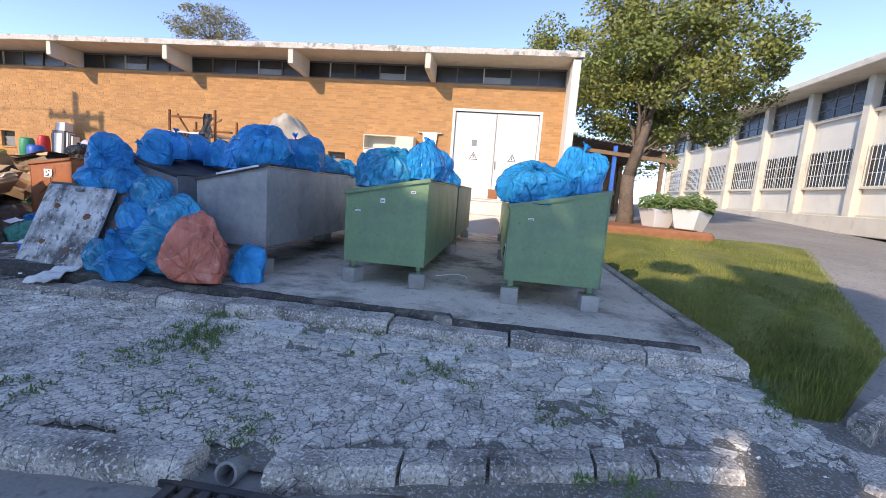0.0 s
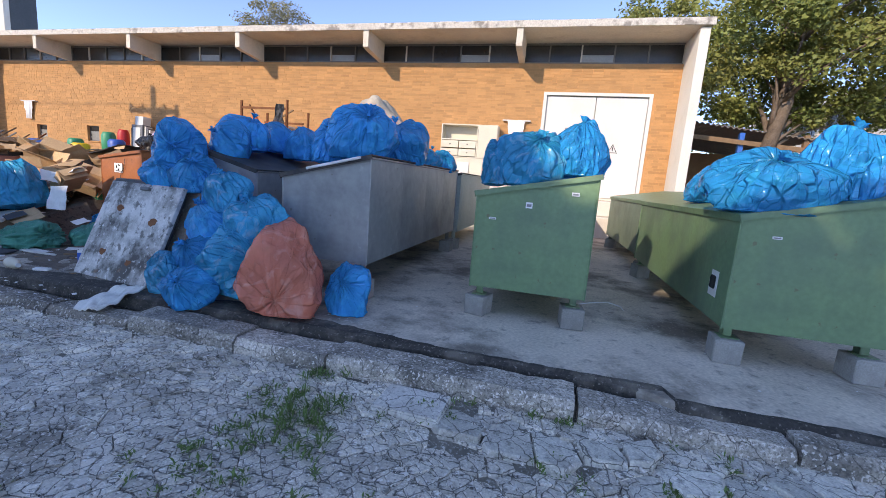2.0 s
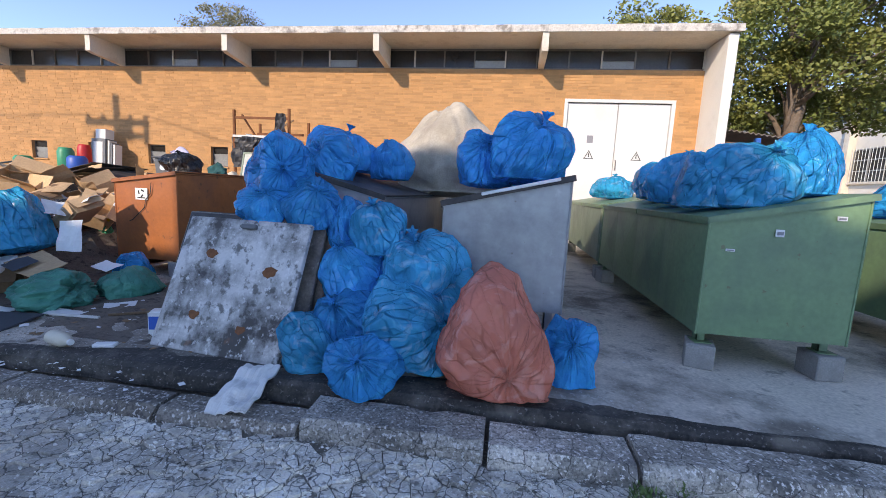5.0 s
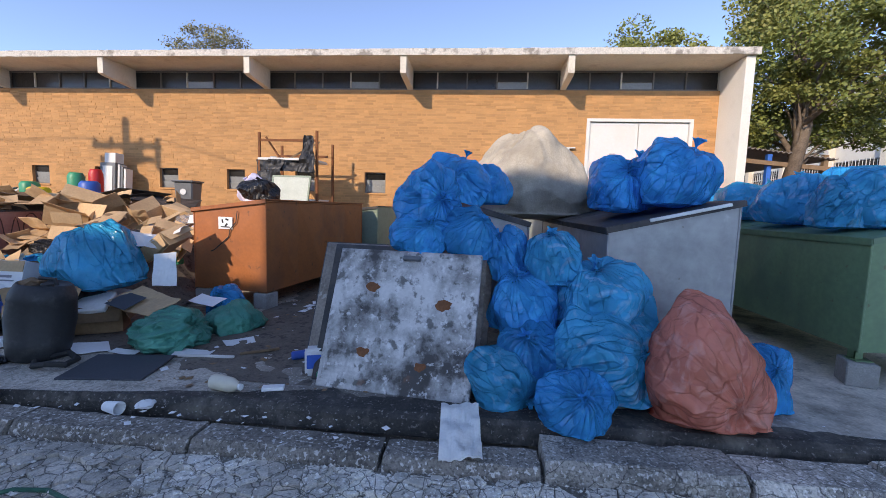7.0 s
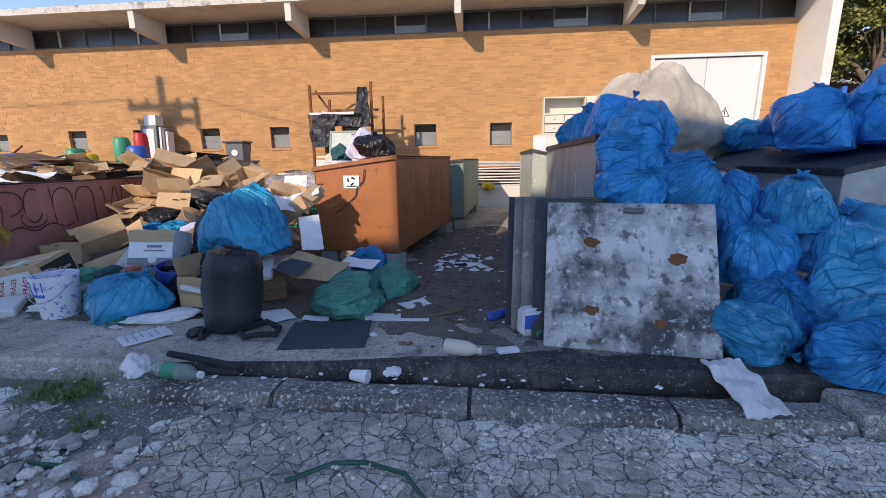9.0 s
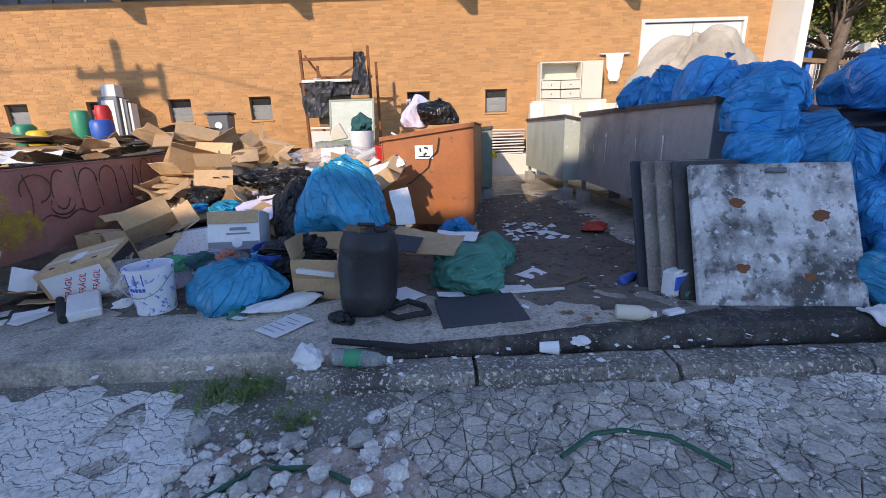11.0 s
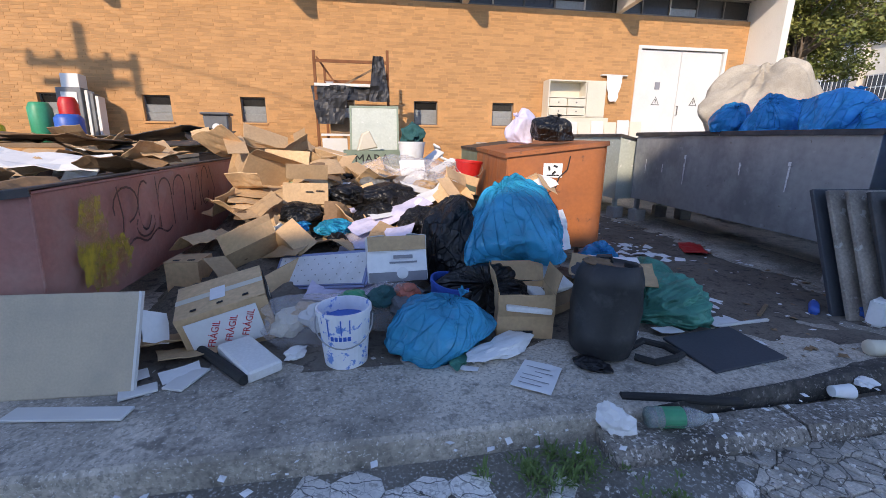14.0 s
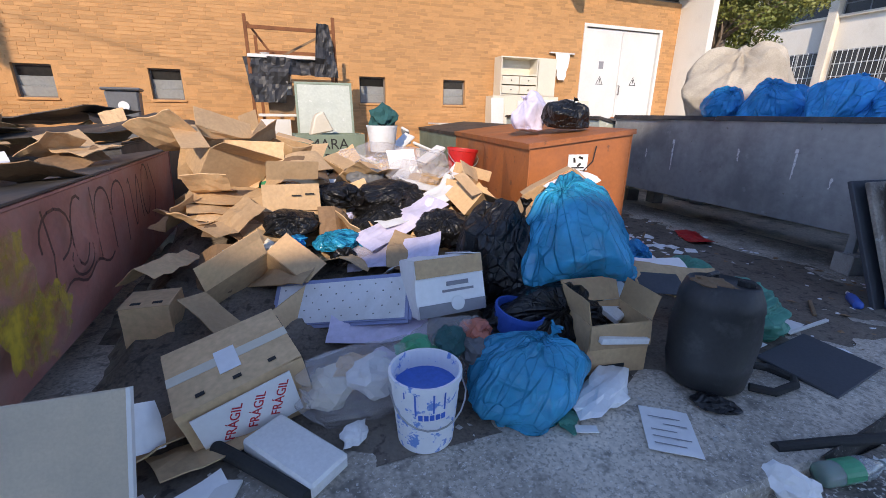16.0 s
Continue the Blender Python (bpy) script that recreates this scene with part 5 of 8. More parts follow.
# ---------------------------------------------------------------- trees
def tree(x, y, z, height, crown_r, crown_z, seed, label, leaves=9000, leaf=0.09, trunk_r=0.2, fork=2.0, leaf_mat="leaf", clumps=70, squash=0.8, shift=(0, 0)):
    t = thing("tree", pose(x, y, z), label, "tree")
    r = random.Random(seed)
    bm = bmesh.new()
    lean = Vector((r.uniform(-0.1, 0.1), r.uniform(-0.1, 0.1), 1))
    add_tube(bm, [(0, 0, -0.3), (0.02, 0, fork * 0.3), (lean.x * fork * 0.6, lean.y * fork * 0.6, fork * 0.6), (lean.x * fork, lean.y * fork, fork)], [trunk_r * 1.4, trunk_r, trunk_r * 0.88, trunk_r * 0.8], 12)
    part("trunk", bm, M["bark"], t, smooth=True)
    start = Vector((lean.x * fork, lean.y * fork, fork))
    top = Vector((shift[0] * 0.7, shift[1] * 0.7, crown_z + crown_r * squash * 0.5))
    part("leader", tube([start - Vector((0, 0, 0.05)), start.lerp(top, 0.35) + Vector((0.15, -0.1, 0)), start.lerp(top, 0.7) + Vector((-0.12, 0.1, 0)), top], [trunk_r * 0.82, trunk_r * 0.6, trunk_r * 0.35, 0.02], 10), M["bark"], t, smooth=True)
    centres = []
    for i in range(clumps):
        while True:
            p = Vector((r.uniform(-1, 1), r.uniform(-1, 1), r.uniform(-1, 1)))
            if 0.25 < p.length < 1:
                break
        p = Vector((p.x * crown_r + shift[0], p.y * crown_r + shift[1], crown_z + p.z * crown_r * squash))
        if p.z > fork * 0.75:
            centres.append(p)
    for i, c in enumerate(centres):
        if i % 5 == 0:
            root = start.lerp(top, max(0.0, min(0.85, (c.z - 1.0 - fork) / max(0.5, top.z - fork))) * r.uniform(0.5, 1.0))
            mid = root.lerp(c, 0.5) + Vector((r.uniform(-0.3, 0.3), r.uniform(-0.3, 0.3), r.uniform(-0.1, 0.35)))
            part("limb", tube([root, root.lerp(mid, 0.5) + Vector((0, 0, 0.1)), mid, c], [trunk_r * 0.36, trunk_r * 0.26, trunk_r * 0.15, 0.012], 6), M["bark"], t, smooth=True)
    verts, faces = [], []
    per = max(1, leaves // len(centres))
    for c in centres:
        s = r.uniform(0.4, 1.0) * crown_r * 0.27
        for _ in range(per):
            while True:
                q = Vector((r.uniform(-1, 1), r.uniform(-1, 1), r.uniform(-1, 1)))
                if q.length < 1:
                    break
            q = c + Vector((q.x * s * 1.25, q.y * s * 1.25, q.z * s * 0.75))
            a = Vector((r.uniform(-1, 1), r.uniform(-1, 1), r.uniform(-0.8, 0.5))).normalized()
            b = a.orthogonal().normalized()
            b = (b * math.cos(r.random() * 6.3) + a.cross(b) * math.sin(r.random() * 6.3)) * leaf * 0.28
            a = a * leaf * r.uniform(0.6, 1.2)
            k = len(verts)
            verts += [q - a * 0.5, q + b, q + a * 0.5, q - b]
            faces.append((k, k + 1, k + 2, k + 3))
    me = bpy.data.meshes.new("crown")
    me.from_pydata([tuple(v) for v in verts], [], faces)
    me.materials.append(M[leaf_mat])
    c = new("crown", me)
    c.parent = t
    return t


tree(3.9, 14.7, 0.7, 9, 3.1, 5.3, 4, "leafy green tree with a forked dark trunk beside the lawn", leaves=52000, leaf=0.13, trunk_r=0.24, fork=1.7, clumps=140, squash=0.85, shift=(1.0, 0.8))
tree(-33.0, 44.0, 1.4, 8, 4.2, 15.3, 8, "thin bare-branched tree showing above the roof", leaves=7000, leaf=0.22, trunk_r=0.25, fork=10.0, leaf_mat="dry_leaf", clumps=80, squash=0.5)
tree(2.4, 21.5, 1.0, 9, 2.7, 6.4, 18, "tall green tree behind the workshop's end", leaves=16000, leaf=0.16, trunk_r=0.2, fork=3.0, clumps=70)
tree(9.5, 34.0, 1.4, 7, 2.6, 4.0, 14, "dense dark green tree up the road", leaves=8000, leaf=0.2, trunk_r=0.2, fork=1.5, clumps=60)
tree(5.5, 44.0, 1.6, 7, 3.2, 4.4, 15, "dark green tree at the end of the road", leaves=8000, leaf=0.24, trunk_r=0.2, fork=1.5, clumps=60)

# flower bed and square white planters beside the tree
tagged(part("flower_bed", box(2.2, 5.6, 12.2, 15.2, 0.2, 0.84, 0.08), M["terracotta"]), "bare reddish earth bed round the tree", "bed", kind="structure")
def planter(x, y, z, tilt, seed):
    p = thing("planter", pose(x, y, z, 0, tilt, 20 * seed), "square white tapered planter with a leafy shrub", "planter", "white planters")
    bm = bmesh.new()
    add_box(bm, -0.35, 0.35, -0.35, 0.35, 0, 0.55, 0.02)
    for v in bm.verts:
        k = 0.75 + 0.35 * v.co.z / 0.55
        v.co.x *= k
        v.co.y *= k
    part("pot", bm, M["white_paint"], p)
    r = random.Random(seed)
    verts, faces = [], []
    for _ in range(900):
        a = r.random() * 6.28
        rr = r.random() ** 0.5 * 0.55
        q = Vector((rr * math.cos(a), rr * math.sin(a), 0.55 + r.random() * 0.5 * (1.1 - rr)))
        d = Vector((r.uniform(-1, 1), r.uniform(-1, 1), r.uniform(0, 1))).normalized() * 0.1
        s = d.orthogonal().normalized() * 0.022
        k = len(verts)
        verts += [tuple(q - d), tuple(q + s), tuple(q + d), tuple(q - s)]
        faces.append((k, k + 1, k + 2, k + 3))
    me = bpy.data.meshes.new("shrub")
    me.from_pydata(verts, [], faces)
    me.materials.append(M["weed"])
    c = new("shrub", me)
    c.parent = p


planter(4.45, 13.4, 0.84, 0, 1)
planter(5.1, 12.75, 0.84, 8, 2)

# unseen tall block and tree across the road, added to shade pavement and bins
_hb = box(-30, -6.95, -14.0, -10.0, -1, 10.1)
# raised part sized so its shadow covers the bags on the grey containers
add_box(_hb, -15.3, -10.1, -13.6, -10.003, 10.1, 11.9)
tagged(part("shade_block", _hb, M["white_wall"]), "unseen plain block across the road, added to cast shade", "building", kind="structure")
tree(-2.9, -7.0, 0, 9, 2.0, 7.6, 21, "unseen leafy tree across the road, added to shade the lawn", leaves=26000, leaf=0.22, trunk_r=0.2, fork=3.2, clumps=80)

# street pole whose shadow falls on the brick wall
pole = thing("street_pole", pose(-21.4, 3.0, 0), "concrete street pole with a cross-arm and wires", "street pole")
part("shaft", tube([(0, 0, -0.5), (0, 0, 6), (0, 0, 10.4)], [0.17, 0.14, 0.11], 10), M["roof_concrete"], pole)
part("cross_arm", box(-1.15, 1.15, -0.06, 0.06, 9.5, 9.64), M["wood"], pole)
part("lower_arm", box(-0.9, 0.9, -0.06, 0.06, 9.1, 9.22), M["wood"], pole)
for x in (-1.05, -0.5, 0.5, 1.05):
    part("insulator", lathe([(0.05, 0), (0.09, 0.03), (0.05, 0.08), (0.08, 0.12), (0.03, 0.2)], 10), M["wood"], pole, m=pose(x, 0, 9.64))
part("fuse", box(1.0, 1.1, -0.1, 0.1, 8.85, 9.5), M["wood"], pole)
part("transformer", lathe([(0.02, 0), (0.2, 0.02), (0.2, 0.5), (0.05, 0.55)], 14), M["grey_steel"], pole, m=pose(0.35, 0, 9.1))
part("wires", add_tube(tube([(-1.1, 0, 9.8), (-8, 0, 9.6), (-16, 0, 9.8)], 0.015, 4), [(1.1, 0, 9.8), (8, -3, 9.3), (16, -8, 9.8)], 0.015, 4), M["rubber"], pole)


# ---------------------------------------------------------------- broken pavement
def clip_cell(poly, a, b):
    """Keep the part of a polygon nearer to a than to b."""
    mx, my, nx, ny = (a[0] + b[0]) / 2, (a[1] + b[1]) / 2, b[0] - a[0], b[1] - a[1]
    out = []
    for p, q in zip(poly, poly[1:] + poly[:1]):
        dp, dq = (p[0] - mx) * nx + (p[1] - my) * ny, (q[0] - mx) * nx + (q[1] - my) * ny
        if dp <= 0:
            out.append(p)
        if dp * dq < 0:
            k = dp / (dp - dq)
            out.append((p[0] + (q[0] - p[0]) * k, p[1] + (q[1] - p[1]) * k))
    return out


def cells(x0, x1, y0, y1, size, seed, jitter=0.85, merge=0.0):
    r = random.Random(seed)
    nx, ny = int((x1 - x0) / size), int((y1 - y0) / size)
    pts = {}
    for i in range(-2, nx + 2):
        for j in range(-2, ny + 2):
            if r.random() >= merge or (i + j) % 2:
                pts[i, j] = (x0 + (i + 0.5 + jitter * (r.random() - 0.5)) * size, y0 + (j + 0.5 + jitter * (r.random() - 0.5)) * size)
    for (i, j), a in pts.items():
        if not (0 <= i < nx and 0 <= j < ny):
            continue
        poly = [(a[0] - 3 * size, a[1] - 3 * size), (a[0] + 3 * size, a[1] - 3 * size), (a[0] + 3 * size, a[1] + 3 * size), (a[0] - 3 * size, a[1] + 3 * size)]
        for di in range(-3, 4):
            for dj in range(-3, 4):
                b = pts.get((i + di, j + dj))
                if b and (di or dj):
                    poly = clip_cell(poly, a, b)
        yield a, poly


def plate(poly, c, gap, z, thick, tilt=(0, 0), bevel=0.006, rough=0.0):
    """Verts and faces of one flat broken piece with a chamfered edge."""
    sh = lambda p, g: (c[0] + (p[0] - c[0]) * (1 - g / max(0.02, math.hypot(p[0] - c[0], p[1] - c[1]))), c[1] + (p[1] - c[1]) * (1 - g / max(0.02, math.hypot(p[0] - c[0], p[1] - c[1]))))
    fine = []
    for p, q in zip(poly, poly[1:] + poly[:1]):
        fine.append(p)
        if math.hypot(p[0] - q[0], p[1] - q[1]) > 0.07:
            mx, my = (p[0] + q[0]) / 2, (p[1] + q[1]) / 2
            k = 0.012 * noise.noise((mx * 30, my * 30, 0))
            fine.append((mx + k * (q[1] - p[1]) * 6, my - k * (q[0] - p[0]) * 6))
    n = len(fine)
    h = lambda p: z + tilt[0] * (p[0] - c[0]) + tilt[1] * (p[1] - c[1]) + rough * noise.noise((p[0] * 20, p[1] * 20, 3))
    vs = []
    for g, dz in ((gap * 0.6, -thick), (gap, -bevel), (gap + bevel, 0)):
        for p in fine:
            s = sh(p, g)
            vs.append((s[0], s[1], h(s) + dz))
    fs = []
    for lv in range(2):
        for k in range(n):
            j = (k + 1) % n
            fs.append((lv * n + k, lv * n + j, (lv + 1) * n + j, (lv + 1) * n + k))
    fs.append(tuple(range(2 * n, 3 * n)))
    return vs, fs


def pave_z(y):
    """Height of the old pavement, which rises to meet the kerbstones."""
    return 0.024 + 0.085 * min(1.0, max(0.0, (y - 3.0) / 0.66)) ** 1.4


def front_line(x):
    """Back edge of the kerb at the road."""
    if x < -3.9:
        return 1.72
    if x < -1.4:
        return 1.82 + 0.04 * (x + 3.9)
    return min(2.55, 2.02 + 0.26 * (x + 1.13))


def pavement():
    bed = bmesh.new()
    n = 60
    grid = [[bed.verts.new((-13.5 + 15.9 * i / n, y, z + 0.008 * noise.noise((i * 0.7, y * 3, 0)))) for i in range(n + 1)] for y, z in ((1.95, -0.03), (2.15, 0.0), (2.6, 0.006), (3.1, pave_z(3.1) - 0.014), (3.3, pave_z(3.3) - 0.014), (3.5, pave_z(3.5) - 0.014), (3.7, pave_z(3.7) - 0.014), (3.95, 0.1))]
    for a, b in zip(grid, grid[1:]):
        for i in range(n):
            bed.faces.new((a[i], a[i + 1], b[i + 1], b[i]))
    pv = tagged(part("pavement", bed, M["asphalt_joint"]), "old grey pavement broken into cracked plates with weeds between", "pavement", kind="structure")
    r = random.Random(3)
    joined, count = {"asphalt": ([], []), "asphalt_dark": ([], [])}, 0
    pieces = []
    for a, poly in cells(-13.4, 2.3, 1.75, 3.76, 0.09, 4, 1.25, 0.5):
        if a[0] > 1.95 + (3.9 - a[1]) * 0.2:
            continue
        if noise.noise((a[0] * 0.9, a[1] * 1.3, 8)) > 0.42 and r.random() < 0.75:
            continue
        if -10.4 < a[0] < -7.9 and a[1] > 2.7 + 0.3 * max(0, a[0] + 8.6):
            continue
        if a[1] < front_line(a[0]) + 0.1:
            continue
        z = pave_z(a[1]) + r.uniform(-0.005, 0.005)
        pieces.append((a, poly, z))
    pieces.sort(key=lambda q: abs(q[0][0] + 2.2) + 0.5 * abs(q[0][1] - 3.1))
    for a, poly, z in pieces:
        vs, fs = plate(poly, a, max(0.0003, 0.0016 + 0.0045 * noise.noise((a[0] * 1.1, a[1] * 1.4, 11)) + r.uniform(-0.001, 0.0015)), z, 0.03, (r.uniform(-0.02, 0.02), r.uniform(-0.02, 0.02)), 0.0025, rough=0.006)
        if count < 300:
            me = bpy.data.meshes.new("plate")
            me.from_pydata([(v[0] - a[0], v[1] - a[1], v[2]) for v in vs], [], fs)
            me.materials.append(M["asphalt"])
            ob = new("plate", me)
            ob.parent, ob.location = pv, (a[0], a[1], 0)
            count += 1
        else:
            jv, jf = joined["asphalt_dark" if a[0] < -5.7 + 1.4 * noise.noise((a[0] * 1.5, a[1] * 1.5, 5)) else "asphalt"]
            k = len(jv)
            jv += vs
            jf += [tuple(k + i for i in f) for f in fs]
    for key, (jv, jf) in joined.items():
        me = bpy.data.meshes.new("broken_plates")
        me.from_pydata(jv, [], jf)
        me.materials.append(M[key])
        tagged(new("broken_plates", me), "cracked grey asphalt fragments of the old pavement" if key == "asphalt" else "dirty dark fragments of the old pavement", "pavement", kind="stuff")
    # larger worn slabs in a row before the kerbstones
    for a, poly in cells(-1.75, 2.05, 3.2, 3.78, 0.22, 29, 1.0, 0.25):
        if not (3.27 + 0.1 * noise.noise((a[0] * 2.5, 0, 6)) < a[1] < 3.72):
            continue
        vs, fs = plate(poly, a, r.uniform(0.006, 0.014), pave_z(a[1]) + 0.012 + 0.012 * r.random(), 0.06, (r.uniform(-0.05, 0.05), r.uniform(-0.04, 0.04)), 0.008, 0.014)
        me = bpy.data.meshes.new("slab_piece")
        me.from_pydata([(v[0] - a[0], v[1] - a[1], v[2]) for v in vs], [], fs)
        me.materials.append(M["old_slab"])
        ob = new("slab_piece", me)
        ob.parent, ob.location = pv, (a[0], a[1], 0)
    # bed that fills the cracks of the pale plates
    pb_ = bmesh.new()
    g = [[pb_.verts.new((-12.95 + 0.1 * i, 3.12 + 0.14 * j, 0.088 + 0.012 * noise.noise((i * 0.6, j * 0.9, 2)) - 0.09 * (i in (0, 42) or j == 0))) for i in range(43)] for j in range(7)]
    for a, b in zip(g, g[1:]):
        for i in range(42):
            pb_.faces.new((a[i], a[i + 1], b[i + 1], b[i]))
    tagged(part("crack_bed", pb_, M["asphalt"]), "gritty bed below the broken pale concrete", "pavement", kind="structure")
    # larger pale plates before the heap
    for a, poly in cells(-12.9, -8.6, 3.0, 3.95, 0.12, 17, 1.2, 0.5):
        if a[0] > -8.7 or noise.noise((a[0] * 1.1, a[1] * 1.6, 4)) > 0.3 or (a[0] > -9.3 and r.random() < 0.4):
            continue
        vs, fs = plate(poly, a, r.uniform(0.0001, 0.0014), 0.105 + 0.002 * r.random(), 0.08, (r.uniform(-0.012, 0.012), r.uniform(-0.012, 0.012)), 0.003, 0.012)
        me = bpy.data.meshes.new("pale_plate")
        me.from_pydata([(v[0] - a[0], v[1] - a[1], v[2]) for v in vs], [], fs)
        me.materials.append(M["pale_concrete"])
        ob = new("pale_plate", me)
        ob.parent, ob.location = pv, (a[0], a[1], 0)
    # bare reddish soil with loose stones where the pavement has gone
    sb = bmesh.new()
    g = [[sb.verts.new((-10.4 + 0.08 * i, 2.66 + 0.08 * j, 0.05 + 0.03 * noise.noise((i * 0.5, j * 0.5, 1)) - 0.04 * (i in (0, 34) or j in (0, 12)))) for i in range(35)] for j in range(13)]
    for a, b in zip(g, g[1:]):
        for i in range(34):
            sb.faces.new((a[i], a[i + 1], b[i + 1], b[i]))
    tagged(part("bare_soil", sb, M["soil"]), "bare reddish soil in the broken pavement", "soil", kind="structure")
    for k in range(270):
        x, y, s = r.uniform(-10.3, -7.8), r.gauss(3.12, 0.24), 0.015 + 0.045 * r.random() ** 2
        st = bmesh.new()
        bmesh.ops.create_icosphere(st, subdivisions=1, radius=1)
        for v in st.verts:
            v.co = Vector((v.co.x * s * 1.2, v.co.y * s, v.co.z * s * 0.7)) * (1 + 0.4 * noise.noise(v.co * 1.7 + Vector((k * 3.7, 0, 0))))
        o = part("rubble_stone", st, M["rubble"] if k % 3 else M["pale_concrete"])
        o.matrix_basis = pose(x, y, 0.06 + s * 0.35, 0, 0, r.uniform(0, 360))
        tagged(o, "loose broken stone on bare soil", "stone", "rubble stones")
    # pebbles, chips and rubble
    verts, faces = [], []
    for _ in range(15000):
        x, y = r.uniform(-13, 2.0), r.uniform(1.8, 3.72)
        s = 0.003 + 0.013 * r.random() ** 3
        if -10.6 < x < -8.3 and r.random() < 0.5:
            y, s = r.uniform(2.6, 3.4), 0.008 + 0.035 * r.random() ** 2
        if y < front_line(x):
            continue
        k = len(verts)
        z = pave_z(y) + 0.012 + s * 0.4
        for d in ((1, 0, 0), (0, 1, 0), (-1, 0, 0), (0, -1, 0), (0, 0, 0.8), (0, 0, -0.8)):
            verts.append((x + d[0] * s * r.uniform(0.6, 1.3), y + d[1] * s * r.uniform(0.6, 1.3), z + d[2] * s * r.uniform(0.6, 1.2)))
        faces += [(k, k + 1, k + 4), (k + 1, k + 2, k + 4), (k + 2, k + 3, k + 4), (k + 3, k, k + 4), (k + 1, k, k + 5), (k + 2, k + 1, k + 5), (k + 3, k + 2, k + 5), (k, k + 3, k + 5)]
    me = bpy.data.meshes.new("gravel")
    me.from_pydata(verts, [], faces)
    me.materials.append(M["pale_concrete"])
    tagged(new("gravel", me), "loose pale gravel and chips on the pavement", "gravel", kind="stuff")


pavement()

# worn flagstone set beside the kerb
_b = part("flagstone", box(-0.21, 0.21, -0.14, 0.14, -0.06, 0.0, 0.012, segs=2), M["pale_concrete"])
_b.matrix_basis = pose(-1.99, 3.575, 0.122, 3, -1, -4)
tagged(_b, "worn pale square flagstone beside the kerb", "flagstone")

# pale broken slabs at the corner of the lawn
_r = random.Random(8)
for a, poly in cells(2.0, 3.9, 1.7, 2.95, 0.4, 23, 0.95, 0.3):
    vs, fs = plate(poly, a, 0.02, 0.03 + 0.03 * _r.random(), 0.09, (_r.uniform(-0.05, 0.05), _r.uniform(-0.05, 0.05)), 0.012, 0.012)
    me = bpy.data.meshes.new("broken_slab")
    me.from_pydata([(v[0] - a[0], v[1] - a[1], v[2]) for v in vs], [], fs)
    me.materials.append(M["pale_concrete"] if _r.random() < 0.4 else M["kerb"])
    ob = new("broken_slab", me)
    ob.location = (a[0], a[1], 0)
    tagged(ob, "broken pale concrete slab at the lawn's corner", "slab", "broken slabs by the lawn")

# front kerb near the storm drain
front = tagged(new("front_kerb"), "broken concrete kerb along the road's edge", "kerb", kind="structure")
for x0, x1, y0, sk in ((-3.9, -2.75, 1.62, 0.05), (-2.72, -1.5, 1.68, 0.08), (-1.13, -0.52, 1.83, 0.27), (-0.5, -0.08, 2.0, 0.26), (-0.06, 0.48, 2.1, 0.27), (0.5, 0.83, 2.26, 0.3), (0.85, 1.3, 2.36, 0.1)):
    kerbstone(x0, x1, y0, 0.07, x0 * 7, front, depth=0.2, high=0.2, skew=sk)
kerbstone(2.36, 2.95, 3.02, 0.13, 31, front, depth=0.2, high=0.2, skew=0.85)
pipe = part("drain_pipe", lathe([(0.055, -0.2), (0.06, 0.0), (0.045, 0.0), (0.042, -0.19)], 16), M["block"])
pipe.matrix_basis = pose(-1.33, 1.86, 0.0, 70, 0, 0)
tagged(pipe, "broken round drain pipe end in the kerb", "pipe")
gr = thing("drain_grate", pose(-1.15, 1.55, -0.035), "iron storm drain grate in the gutter", "drain grate")
for k in range(9):
    part("bar", box(-0.4 + k * 0.09, -0.35 + k * 0.09, -0.2, 0.2, 0, 0.03, 0.005), M["dark_steel"], gr)
part("surround", add_box(b := box(-0.45, 0.45, -0.24, -0.2, 0, 0.032), -0.45, 0.45, 0.2, 0.24, 0, 0.032) and b, M["dark_steel"], gr)


# weeds
def weeds(cx, cy, rx, ry, n, seed, tall=0.12, name="weeds"):
    r = random.Random(seed)
    verts, faces = [], []
    for _ in range(max(4, n // 11)):
        ox, oy, size = r.gauss(cx, rx * 0.5), r.gauss(cy, ry * 0.5), r.uniform(0.45, 1.0)
        for _k in range(r.randint(9, 18)):
            x, y = ox + r.gauss(0, 0.018), oy + r.gauss(0, 0.018)
            long, a, rise = 0.6 * tall * size * r.uniform(0.4, 1.1), r.random() * 6.28, r.uniform(0.25, 1.3)
            w = r.uniform(0.0015, 0.004) * (1 + size)
            bx, by = math.cos(a), math.sin(a)
            out, up = long * math.cos(rise), long * math.sin(rise)
            k, z = len(verts), pave_z(y) + 0.005
            verts += [(x, y, z), (x + bx * out * 0.45 + by * w, y + by * out * 0.45 - bx * w, z + up * 0.65), (x + bx * out * 0.45 - by * w, y + by * out * 0.45 + bx * w, z + up * 0.65), (x + bx * out, y + by * out, z + up * 0.9)]
            faces += [(k, k + 1, k + 2), (k + 2, k + 1, k + 3)]
    me = bpy.data.meshes.new(name)
    me.from_pydata(verts, [], faces)
    me.materials.append(M["weed"])
    return tagged(new(name, me), "green weeds growing from pavement cracks", "weeds", kind="stuff")


